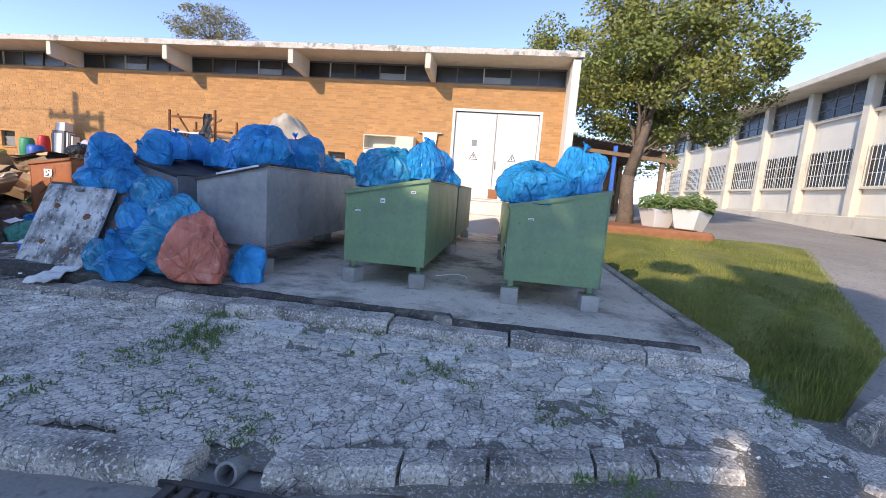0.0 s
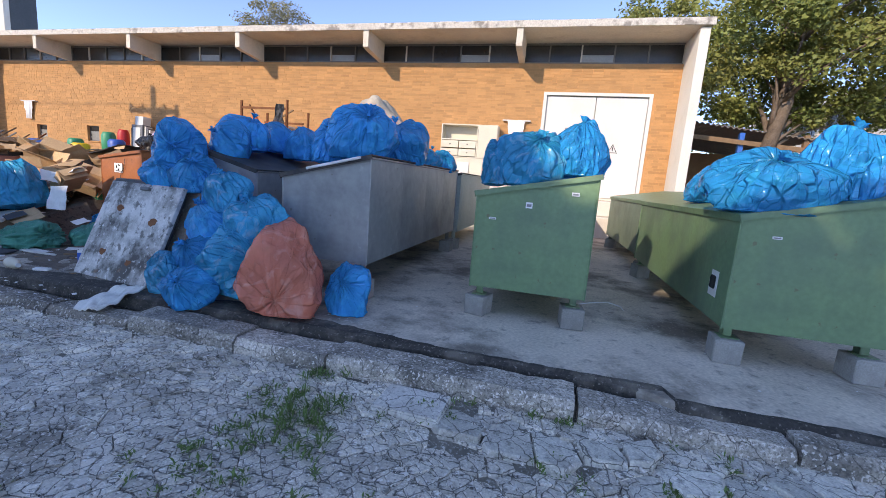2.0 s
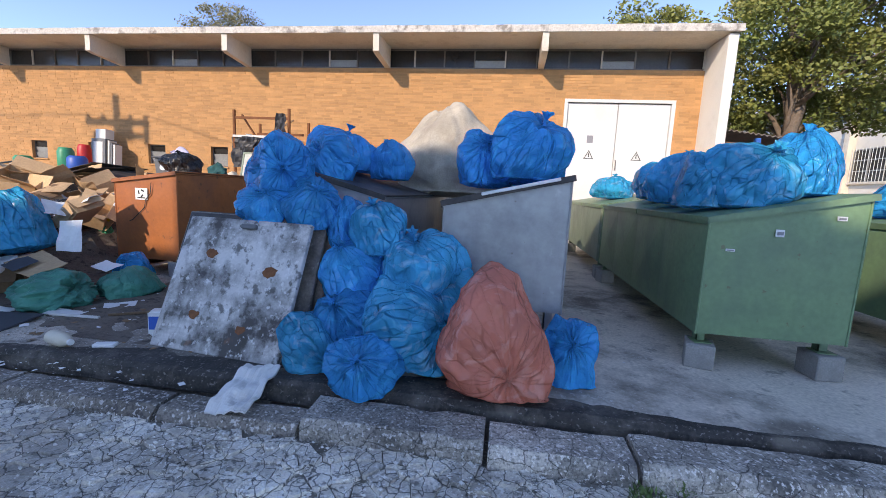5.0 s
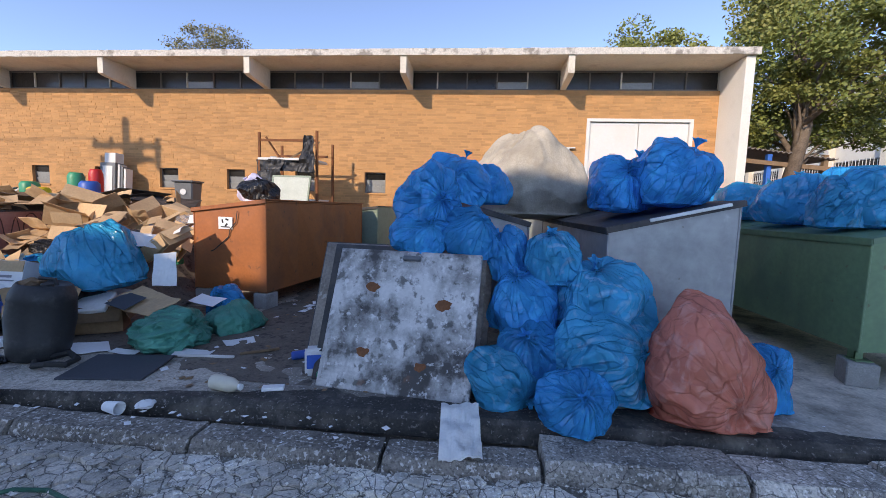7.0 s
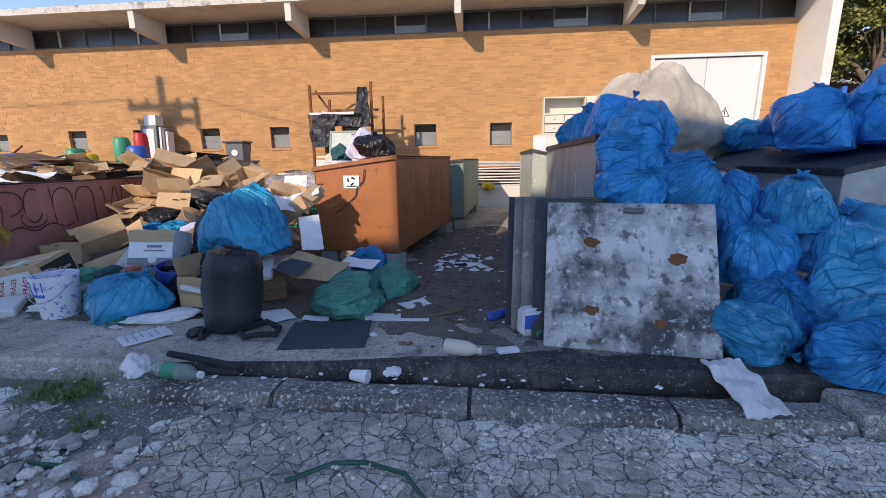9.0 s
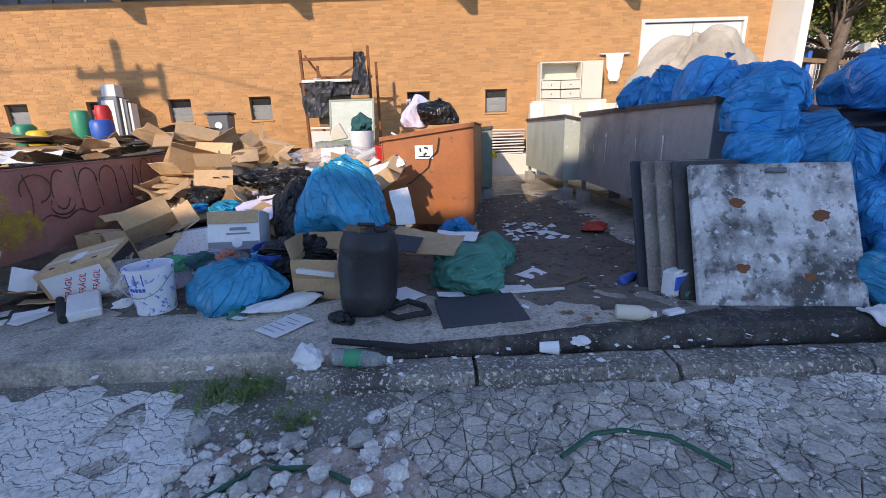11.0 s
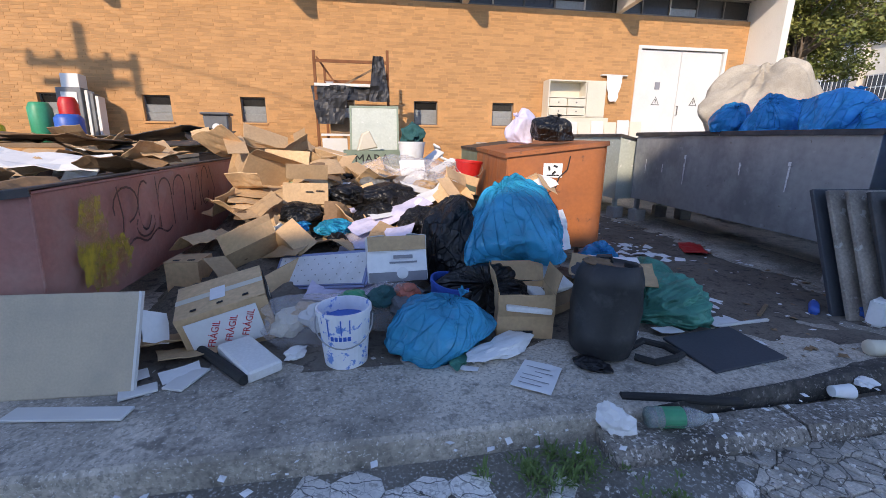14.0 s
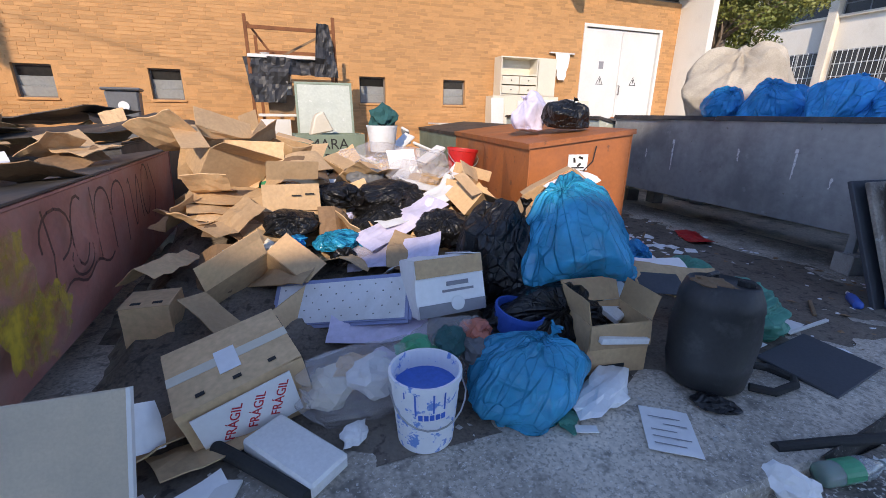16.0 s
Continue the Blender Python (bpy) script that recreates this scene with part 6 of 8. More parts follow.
for i, q in enumerate(((-2.55, 3.25, 0.35, 0.3, 700), (-2.75, 2.85, 0.25, 0.4, 350), (-1.9, 3.55, 0.15, 0.1, 160), (-1.15, 3.3, 0.15, 0.15, 150), (-0.5, 3.2, 0.4, 0.3, 260), (0.4, 2.9, 0.3, 0.3, 160), (-3.0, 2.2, 0.6, 0.2, 260), (-1.4, 2.1, 0.2, 0.2, 220), (-2.0, 2.5, 0.3, 0.3, 200), (0.6, 2.2, 0.3, 0.1, 160), (-0.2, 1.8, 0.12, 0.08, 160), (-8.75, 3.75, 0.25, 0.12, 500), (-8.35, 3.55, 0.14, 0.1, 200), (-4.2, 2.5, 0.5, 0.3, 120), (1.1, 1.75, 0.3, 0.2, 200), (-10.6, 3.7, 0.2, 0.1, 90), (-2.66, 3.66, 0.1, 0.05, 120), (-1.2, 3.68, 0.5, 0.03, 110), (2.0, 3.5, 0.12, 0.3, 400))):
    weeds(*q, seed=i, tall=0.16 if i in (0, 11) else 0.1)


# ---------------------------------------------------------------- cardboard, paper and loose things
def carton(m, w, d, h, label, material="card", flaps=(60, 70, 50, 65), seed=0, tape=True, closed=False, group="cardboard boxes"):
    """A corrugated box with thin walls and four flaps opened by the given angles."""
    c = thing("cardboard_box", m, label, "cardboard box", group)
    t = 0.006
    bm = bmesh.new()
    add_box(bm, -w / 2, w / 2, -d / 2, d / 2, 0, t)
    add_box(bm, -w / 2, w / 2, -d / 2, -d / 2 + t, t, h)
    add_box(bm, -w / 2, w / 2, d / 2 - t, d / 2, t, h)
    add_box(bm, -w / 2, -w / 2 + t, -d / 2 + t, d / 2 - t, t, h)
    add_box(bm, w / 2 - t, w / 2, -d / 2 + t, d / 2 - t, t, h)
    bmesh.ops.subdivide_edges(bm, edges=bm.edges[:], cuts=2, use_grid_fill=True)
    r = random.Random(seed)
    o = Vector((r.random() * 50, r.random() * 50, 0))
    for v in bm.verts:
        v.co += 0.012 * noise.noise_vector(v.co * 5 + o)
    part("body", bm, M[material], c)
    if closed:
        part("top", box(-w / 2, w / 2, -d / 2, d / 2, h + 0.001, h + 0.006), M[material], c)
        if tape:
            part("tape", box(-w / 2 - 0.002, w / 2 + 0.002, -0.03, 0.03, h + 0.0065, h + 0.009), M["cream"], c, "shiny parcel tape")
        return c
    fl = min(w, d) * 0.48
    for k, (ww, px, py, rz) in enumerate(((w, 0, -d / 2, 0), (d, w / 2, 0, 90), (w, 0, d / 2, 180), (d, -w / 2, 0, 270))):
        bm = sheet(ww * 0.98, fl, 4, 3, lambda x, y: 0.012 * noise.noise((x * 6 + k, y * 6, seed)), 0.005)
        bmesh.ops.translate(bm, vec=(0, -fl / 2, 0), verts=bm.verts)
        part("flap", bm, M[material], c, m=pose(px, py, h, 0, 0, rz) @ pose(0, 0, 0, flaps[k], 0, 0))
    return c


def card_piece(x, y, z, w, d, rx, ry, rz, seed, material="card", fold=0.0, label="torn flattened piece of brown cardboard", name="cardboard_piece", category="cardboard", group="cardboard in the heap", wrinkle=0.02, thick=0.006):
    r = random.Random(seed)
    fx = r.uniform(-0.2, 0.2) * w
    o = r.random() * 60
    bm = sheet(w, d, 8, 6, lambda px, py: fold * abs(px - fx) + wrinkle * noise.noise((px * 5 + o, py * 5, 0)) + wrinkle * 0.5 * noise.noise((px * 14, py * 14 + o, 0)), thick)
    for v in bm.verts:
        k = 0.12 * noise.noise((v.co.x * 4 + o, v.co.y * 4, 1))
        v.co.x *= 1 + k
        v.co.y *= 1 - k
    t = part(name, bm, M[material])
    t.matrix_basis = pose(x, y, z, rx, ry, rz)
    return tagged(t, label, category, group)


def wad(x, y, z, w, d, h, material, seed, label, name="crumpled_paper", category="paper", group="crumpled litter", amount=0.5):
    bm = bmesh.new()
    bmesh.ops.create_icosphere(bm, subdivisions=3, radius=1)
    o = Vector((seed * 3.1, seed * 1.7, 0))
    for v in bm.verts:
        n = v.co.normalized()
        k = 1 + amount * noise.noise(n * 1.6 + o) + amount * 0.5 * noise.noise(n * 4.2 + o)
        v.co = Vector((n.x * k * w / 2, n.y * k * d / 2, max(-0.8, n.z * k) * h / 2))
    t = part(name, bm, M[material])
    t.matrix_basis = pose(x, y, z + h * 0.4, 0, 0, seed * 37)
    return tagged(t, label, category, group)


def heap_z(x, y):
    """Height of the rubbish heap between the red and the orange containers."""
    a = min(1.0, max(0.0, (y - 5.0) / 2.4))
    side = min(1.0, max(0.0, (-8.2 - x) / 0.5)) * min(1.0, max(0.0, (x + 11.35) / 0.3))
    far = max(0.0, 1 - max(0.0, y - 10.5) / 1.5)
    return 0.24 + (0.68 * a) * max(0.25, side) * far + 0.07 * noise.noise((x * 2.3, y * 2.3, 0)) * a


# lumpy underside of the heap
bm = bmesh.new()
_g = [[bm.verts.new((-11.4 + 0.1 * i, 5.0 + 0.1 * j, heap_z(-11.4 + 0.1 * i, 5.0 + 0.1 * j) - 0.06 + 0.05 * noise.noise((i * 0.9, j * 0.9, 4)))) for i in range(33)] for j in range(71)]
for a, b in zip(_g, _g[1:]):
    for i in range(32):
        bm.faces.new((a[i], a[i + 1], b[i + 1], b[i]))
tagged(part("rubbish_heap", bm, M["dirt"]), "heap of mixed crushed rubbish under the cardboard", "rubbish heap", kind="stuff")

_r = random.Random(77)
for i in range(105):
    x, y = _r.uniform(-11.1, -8.4), _r.uniform(5.9, 9.8)
    if x > -9.1 and y < 7.0:
        continue
    z = heap_z(x, y)
    leftish = x < -9.95
    if leftish or _r.random() < 0.45:
        card_piece(x, y, z + 0.06 + 0.08 * _r.random(), _r.uniform(0.25, 0.62), _r.uniform(0.2, 0.42), _r.uniform(-8, 55), _r.uniform(-28, 28), _r.uniform(-40, 40), i, "card" if _r.random() < 0.85 else "card_dark", _r.uniform(-0.6, 0.6), wrinkle=0.035)
    else:
        k = _r.random()
        if k < 0.4:
            card_piece(x, y, z + 0.06, _r.uniform(0.15, 0.4), _r.uniform(0.12, 0.3), _r.uniform(-30, 30), _r.uniform(-30, 30), _r.uniform(0, 360), i, "paper", _r.uniform(-0.3, 0.3), "crumpled sheet of white paper on the heap", "paper_sheet", "paper", "papers in the heap", 0.03, 0.003)
        elif k < 0.6:
            wad(x, y, z, _r.uniform(0.15, 0.35), _r.uniform(0.15, 0.3), _r.uniform(0.08, 0.2), "black_film", i, "crumpled black plastic film on the heap", "plastic_film", "plastic film")
        elif k < 0.75:
            wad(x, y, z, _r.uniform(0.15, 0.4), _r.uniform(0.15, 0.3), _r.uniform(0.08, 0.18), "clear_film", i, "crumpled milky plastic film on the heap", "plastic_film", "plastic film")
        elif k < 0.9:
            b = part("foam_piece", box(-0.12, 0.12, -0.08, 0.08, 0, 0.05, 0.008), M["foam"])
            b.matrix_basis = pose(x, y, z + 0.02, _r.uniform(-30, 30), _r.uniform(-30, 30), _r.uniform(0, 360))
            tagged(b, "white broken packing foam on the heap", "foam", "foam pieces")
        else:
            wad(x, y, z, 0.25, 0.2, 0.12, _r.choice(["teal_film", "green_film", "lilac", "red_plastic"]), i, "bright crumpled plastic scrap on the heap", "plastic_film", "plastic film")

for i in range(46):
    x, y = _r.uniform(-10.6, -8.4), _r.uniform(5.7, 9.5)
    if x > -9.0 and y < 6.6:
        continue
    s = _r.uniform(0.08, 0.22)
    kind = _r.choice(["black_film", "black_film", "clear_film", "paper", "blue_film", "green_plastic", "card", "cream", "lilac"])
    wad(x, y, heap_z(x, y) + 0.08, s, s * _r.uniform(0.6, 1.1), s * _r.uniform(0.4, 0.8), kind, 900 + i, "crumpled scrap on top of the rubbish heap", "scrap", "scrap", "scraps on the heap", 0.7)
for i, q in enumerate(((-9.3, 6.75, 0.84, 0.4, 0.09, 10, 5, 25), (-8.8, 6.9, 0.98, 0.3, 0.08, 20, -30, 50), (-9.15, 6.9, 0.86, 0.26, 0.16, 5, 10, 0), (-8.55, 8.0, 1.15, 0.45, 0.14, 10, -20, 35))):
    _b = part("foam_piece", box(-q[3] / 2, q[3] / 2, -q[4] / 2, q[4] / 2, 0, 0.05, 0.012), M["foam"])
    _b.matrix_basis = pose(*q[:3], *q[5:])
    tagged(_b, "white broken packing foam on the heap", "foam", "foam pieces")
# larger opened boxes thrown on the heap
carton(pose(-10.72, 7.25, 1.12, 25, 18, 30), 0.5, 0.4, 0.3, "large opened cardboard box bent over the red container", flaps=(-40, 60, -30, 20), seed=1)
carton(pose(-10.15, 7.0, 0.72, 62, 0, 8), 0.5, 0.3, 0.36, "flattened brown box standing up in the heap", flaps=(10, 30, 60, 30), seed=2)
carton(pose(-10.2, 8.3, 0.98, 15, -25, 70), 0.55, 0.42, 0.28, "opened brown box with crumpled paper inside", flaps=(-20, 20, -50, -10), seed=3)
carton(pose(-9.8, 7.6, 0.85, -20, 35, 200), 0.4, 0.34, 0.25, "torn cardboard box lying on its side", flaps=(30, 60, 90, 20), seed=4)
carton(pose(-10.5, 9.2, 1.05, 30, 10, 120), 0.5, 0.45, 0.3, "opened cardboard box on top of the heap", flaps=(-30, 10, -60, 30), seed=5)
carton(pose(-8.75, 6.55, 0.85, 35, 20, 40), 0.34, 0.26, 0.24, "small opened box with bent flaps", flaps=(-20, 20, -30, 30), seed=6)
carton(pose(-8.15, 5.95, 0.95, 20, -30, -20), 0.45, 0.3, 0.16, "shallow open box full of papers", flaps=(80, 60, 20, 30), seed=7)
for i, q in enumerate(((-8.1, 5.9, 1.12, 0.36, 0.26, 15, -20, 10), (-8.25, 5.78, 1.05, 0.3, 0.22, 40, 10, 60), (-7.95, 5.62, 0.78, 0.2, 0.34, 70, 0, 30))):
    card_piece(*q, 300 + i, "paper", 0.1, "white printed papers spilling from a box", "paper_sheet", "paper", "papers in the heap", 0.03, 0.004)
for i, q in enumerate(((-10.95, 7.3, 1.36, 0.75, 0.45, -15, 22, 55), (-10.5, 7.5, 1.32, 0.6, 0.4, -35, -10, 20), (-10.2, 7.75, 1.18, 0.5, 0.4, -50, 10, 0), (-10.75, 6.9, 1.02, 0.5, 0.3, -5, 30, 80), (-10.6, 6.55, 0.85, 0.4, 0.3, 10, -15, 30), (-9.4, 7.3, 1.02, 0.5, 0.34, -25, 20, 20), (-8.85, 7.0, 0.95, 0.35, 0.26, -55, 0, 15), (-9.75, 6.5, 0.72, 0.42, 0.25, 30, 20, 60))):
    card_piece(*q, 400 + i, "card", 0.35, "bent brown cardboard sheet on the heap", wrinkle=0.03)
def flat_carton(m, w, h, label, seed):
    """A carton pressed flat: two panels with a crease between, tape, a label and printed bars."""
    c = thing("flattened_carton", m, label, "cardboard box", "flattened cartons")
    for k, (z0, z1) in enumerate(((0.0, h * 0.56), (h * 0.57, h))):
        bm = sheet(w, z1 - z0, 10, 8, lambda x, y: 0.014 * noise.noise((x * 5 + seed, y * 5, k)) + 0.006 * noise.noise((x * 15, y * 15, seed)), 0.008)
        part("panel", bm, M["card"], c, m=pose(0, 0, (z0 + z1) / 2, 90 - 9 * k, 0, 0))
    part("flap", sheet(w * 0.9, h * 0.3, 6, 4, lambda x, y: 0.01 * noise.noise((x * 7, y * 7, seed)), 0.006), M["card"], c, m=pose(0.02, -0.05, h + 0.1, 120, 0, 4))
    part("tape", box(-0.025, 0.025, -0.02, -0.017, 0.01, h * 0.5), M["cream"], c, "shiny parcel tape")
    part("label", box(0.07, 0.15, -0.024, -0.02, 0.12, 0.22), M["yellow_plastic"], c, "pale yellow label")
    for x, z in ((-0.12, 0.06), (0.0, h * 0.8), (0.1, h * 0.82)):
        part("print", box(x, x + 0.07, -0.024, -0.02, z, z + 0.012), M["ink"], c)
    return c


flat_carton(pose(-10.18, 6.56, 0.62, -14, 2, 4), 0.43, 0.5, "flattened brown carton standing up in the heap", 3)
flat_carton(pose(-8.72, 6.62, 0.76, -30, 14, -14), 0.4, 0.32, "torn brown carton panel with bent edges on the heap", 8)
card_piece(-10.8, 7.35, 1.26, 0.46, 0.5, 58, 12, 10, 1201, "card", 0.25, "large bent cardboard sheet draped over the red container", wrinkle=0.02)
card_piece(-10.45, 7.25, 1.2, 0.5, 0.42, 62, 4, -6, 1202, "card", 0.05, "large bent cardboard sheet draped over the red container", wrinkle=0.02)
card_piece(-10.6, 6.95, 0.98, 0.7, 0.3, 18, 6, -4, 1203, "card", 0.05, "flat brown cardboard sheet stacked in the heap", wrinkle=0.02)
card_piece(-10.62, 6.9, 0.92, 0.66, 0.34, 14, 5, 8, 1204, "card", 0.05, "flat brown cardboard sheet stacked in the heap", wrinkle=0.02)
card_piece(-10.55, 6.75, 0.85, 0.6, 0.3, 22, 8, -12, 1205, "card", 0.08, "flat brown cardboard sheet stacked in the heap", wrinkle=0.02)
for k in range(3):
    bm = sheet(0.5 - 0.06 * k, 0.36, 14, 5, lambda x, y: 0.16 * math.cos(x * (6 - k)) + 0.02 * noise.noise((x * 6, y * 6, k)), 0.007)
    _b = part("curled_cardboard", bm, M["card_dark"] if k == 1 else M["card"])
    _b.matrix_basis = pose(-10.12 + 0.05 * k, 7.05 + 0.08 * k, 1.02 + 0.03 * k, 22, 8 - 10 * k, -12 + 14 * k)
    tagged(_b, "curled sheet of brown cardboard on the heap", "cardboard", "curled cardboard")
_b = part("foam_block", box(-0.13, 0.13, -0.11, 0.11, 0, 0.24, 0.01), M["foam"])
_b.matrix_basis = pose(-8.98, 7.75, 0.9, 0, 4, 12)
tagged(_b, "white square polystyrene block on the heap", "foam block")
bag(-8.75, 7.9, 1.12, 0.9, 0.7, 0.36, "clear_film", 71, "large milky plastic sheet over the heap", 4, tail=False, crease=0.25, name="plastic_sheet", group="")
bag(-9.45, 6.55, 0.78, 0.5, 0.4, 0.26, "black_film", 72, "torn black rubbish bag on the heap", 4, crease=0.3)
bag(-9.7, 6.3, 0.62, 0.5, 0.35, 0.2, "clear_film", 73, "empty clear plastic bag on the heap", 4, crease=0.3, tail=False)


# buckets, tubs and drums
def bucket(m, r0, r1, h, material, label, inner=None, handle=True, category="bucket", name="bucket"):
    b = thing(name, m, label, category)
    part("shell", lathe([(r0 * 0.97, 0), (r0, 0.005), (r1, h - 0.03), (r1 + 0.008, h - 0.028), (r1 + 0.008, h), (r1 - 0.004, h), (r0 - 0.004, 0.02), (0.001, 0.02)], 32), M[material], b, smooth=False)
    if inner:
        part("paint_residue", lathe([(r0 * 1.03, h * 0.4), (r1 * 0.965, h * 0.75), (r1 * 0.96, h * 0.76), (0.001, h * 0.74)], 24), M[inner], b, "blue paint residue inside")
    if handle:
        pts = [((r1 + 0.012) * math.cos(a), -0.05 - 0.11 * math.sin(a), h - 0.06 - 0.14 * math.sin(a)) for a in [math.pi * k / 12 for k in range(13)]]
        pts = [(x, y if 0 < k < 12 else 0, z) for k, (x, y, z) in enumerate(pts)]
        part("handle", tube(pts, 0.004, 6), M["grey_steel"], b, "thin wire handle")
    return b


pb = bucket(pose(-9.72, 4.66, 0.252), 0.125, 0.152, 0.35, "paint_bucket", "white paint bucket with blue drips, standing on the slab", "blue_paint")
_r = random.Random(12)
for k in range(4):
    a, hh, ww = _r.uniform(3.4, 6.0), _r.uniform(0.05, 0.14), _r.uniform(0.004, 0.008)
    rr = 0.1535
    part("drip", tube([(rr * math.cos(a), rr * math.sin(a), 0.335), ((rr - 0.005) * math.cos(a), (rr - 0.005) * math.sin(a), 0.335 - hh * 0.6), ((rr - 0.001 - 0.077 * hh) * math.cos(a), (rr - 0.001 - 0.077 * hh) * math.sin(a), 0.335 - hh)], ww * 0.6, 6), M["blue_paint"], pb)
for k in range(5):
    a = 4.25 + 0.17 * k
    rr = 0.125 + 0.027 * 0.2 / 0.35 + 0.002
    part("print", box(-0.009, 0.009, -0.002, 0.001, 0.19, 0.215, m=pose(rr * math.cos(a), rr * math.sin(a), 0, 0, 0, math.degrees(a) + 90)), M["blue_ink"], pb)
bucket(pose(-9.05, 5.12, 0.3, 8, 10, 0), 0.11, 0.14, 0.28, "blue_plastic", "blue plastic bucket behind a bag", handle=False)
bucket(pose(-8.3, 7.7, 1.0, 0, 6, 0), 0.13, 0.17, 0.27, "red_plastic", "bright red plastic bucket on the heap")
bucket(pose(-8.86, 9.23, 1.12, 0, 0, 0), 0.17, 0.21, 0.36, "white_plastic", "pale grey tub holding a teal cloth", handle=False, name="tub", category="tub")
wad(-8.85, 9.2, 1.42, 0.34, 0.3, 0.34, "teal_cloth", 5, "dark teal cloth heaped in the tub", "cloth", "cloth", "", 0.6)

drum = thing("plastic_drum", pose(-8.15, 4.53, 0.252, -4, 5, 0), "worn black plastic drum standing on the slab", "drum")
part("shell", lathe([(0.165, 0), (0.185, 0.02), (0.198, 0.1), (0.204, 0.14), (0.2, 0.15), (0.212, 0.3), (0.2, 0.44), (0.204, 0.45), (0.196, 0.5), (0.17, 0.565), (0.16, 0.575), (0.15, 0.56), (0.001, 0.555)], 40, 0.05, 3), M["black_plastic"], drum, smooth=True)
part("filler_cap", lathe([(0.04, 0), (0.04, 0.03), (0.03, 0.035), (0.001, 0.03)], 16), M["rubber"], drum, m=pose(0.09, -0.06, 0.555))
part("handle", tube([(-0.1, 0.03, 0.55), (-0.08, 0.03, 0.6), (0.02, 0.06, 0.6), (0.04, 0.06, 0.55)], 0.014, 8), M["black_plastic"], drum)
wad(-8.2, 4.56, 0.8, 0.2, 0.14, 0.06, "card_dark", 8, "torn cardboard scrap lying on the drum", "cardboard_scrap", "cardboard", "", 0.5)

# boxes standing at the front of the heap
_m = pose(-10.47, 5.15, 0.25, 8, -12, 15)
fb = carton(_m, 0.52, 0.44, 0.33, "taped brown carton with a fragile notice, tipped over", flaps=(0, 0, 0, 0), seed=21, closed=True)
part("notice", box(-0.22, 0.19, -0.238, -0.2345, 0.05, 0.3), M["paper"], fb, "white sheet printed in red")
for k in range(3):
    text_mesh("FRÁGIL", 0.058, M["red_ink"], fb, Matrix.Translation((-0.085 + 0.1 * k, -0.24, 0.185)) @ Matrix.Rotation(radians(90), 4, "X") @ Matrix.Rotation(radians(62), 4, "Z"))
part("dark_side", box(0.263, 0.268, -0.2, 0.2, 0.04, 0.3), M["ink"], fb, "black printed side")
text_mesh("Copos", 0.06, M["cream"], fb, pose(0.27, 0.06, 0.2, 90, 0, 90))
part("label", box(-0.06, 0.03, -0.1, 0.06, 0.341, 0.344), M["paper"], fb)
for xx in (-0.17, -0.02, 0.13):
    part("print", box(xx, xx + 0.035, -0.17, -0.15, 0.341, 0.344), M["ink"], fb)
card_piece(-10.85, 4.98, 0.3, 0.45, 0.35, -10, 15, 60, 601, "card", 0.1, "opened flap of a brown carton on the slab")
card_piece(-10.62, 4.85, 0.28, 0.4, 0.22, -12, 5, 20, 602, "card", 0.05, "opened flap of a brown carton on the slab")
card_piece(-10.83, 4.86, 0.45, 0.16, 0.2, 60, 30, 60, 603, "paper", 0.05, "white paper stuck to a carton", "paper_sheet", "paper", "papers by the boxes", 0.01, 0.003)
sb = carton(pose(-11.02, 5.9, 0.252, 0, 0, -3), 0.26, 0.26, 0.33, "small closed brown carton beside the red container", seed=22, closed=True, tape=False)
for xx in (-0.08, 0.03):
    part("print", box(xx, xx + 0.05, -0.09, -0.06, 0.337, 0.339), M["ink"], sb)
c2 = carton(pose(-10.45, 6.05, 0.3, 28, -18, 35), 0.46, 0.38, 0.34, "opened brown carton tipped on the heap", flaps=(30, -20, -70, -30), seed=23)
part("print", box(-0.1, 0.1, -0.2005, -0.197, 0.13, 0.19), M["blue_ink"], c2)
wb = carton(pose(-9.37, 5.34, 0.5, -17, 0, 3), 0.43, 0.26, 0.33, "white wine carton with an opened brown flap", "paper", flaps=(-177, -172, -178, -174), seed=24)
part("flap_inside", box(-0.21, 0.21, -0.142, -0.136, 0.225, 0.33), M["card"], wb, "plain brown board")
part("grey_band", box(-0.21, 0.21, -0.14, -0.136, 0.0, 0.07), M["grey_ink"], wb)
part("emblem", lathe([(0.001, 0), (0.042, 0), (0.042, 0.004), (0.001, 0.004)], 24), M["white_plastic"], wb, m=pose(0.03, -0.139, 0.06, 90, 0, 0))
for xx, ww, zz in ((-0.03, 0.14, 0.165), (-0.06, 0.2, 0.13)):
    part("print", box(xx, xx + ww, -0.1385, -0.136, zz, zz + 0.014 * (1 if zz < 0.15 else 1.8)), M["grey_ink"], wb)
# moulded blue-grey lid with drain holes
ld = thing("drip_tray", pose(-9.95, 5.66, 0.5, 48, -10, -32), "blue grey moulded plastic tray with rows of holes", "tray")
part("plate", box(-0.48, 0.48, -0.16, 0.16, 0, 0.03, 0.02, segs=2), M["lid_blue"], ld)
part("panel", box(-0.44, 0.44, -0.13, 0.13, 0.0305, 0.034, 0.001), M["white_plastic"], ld, "white perforated face")
for i in range(16):
    for j in range(5):
        if (i + j) % 2 == 0:
            part("hole", box(-0.4 + i * 0.053, -0.392 + i * 0.053, -0.1 + j * 0.048, -0.092 + j * 0.048, 0.0345, 0.0355), M["ink"], ld)
card_piece(-9.5, 6.05, 0.66, 0.7, 0.24, 30, -12, -25, 610, "lilac", 0.03, "long white plastic sheet lying on the heap", "plastic_board", "sheet", "", 0.03)
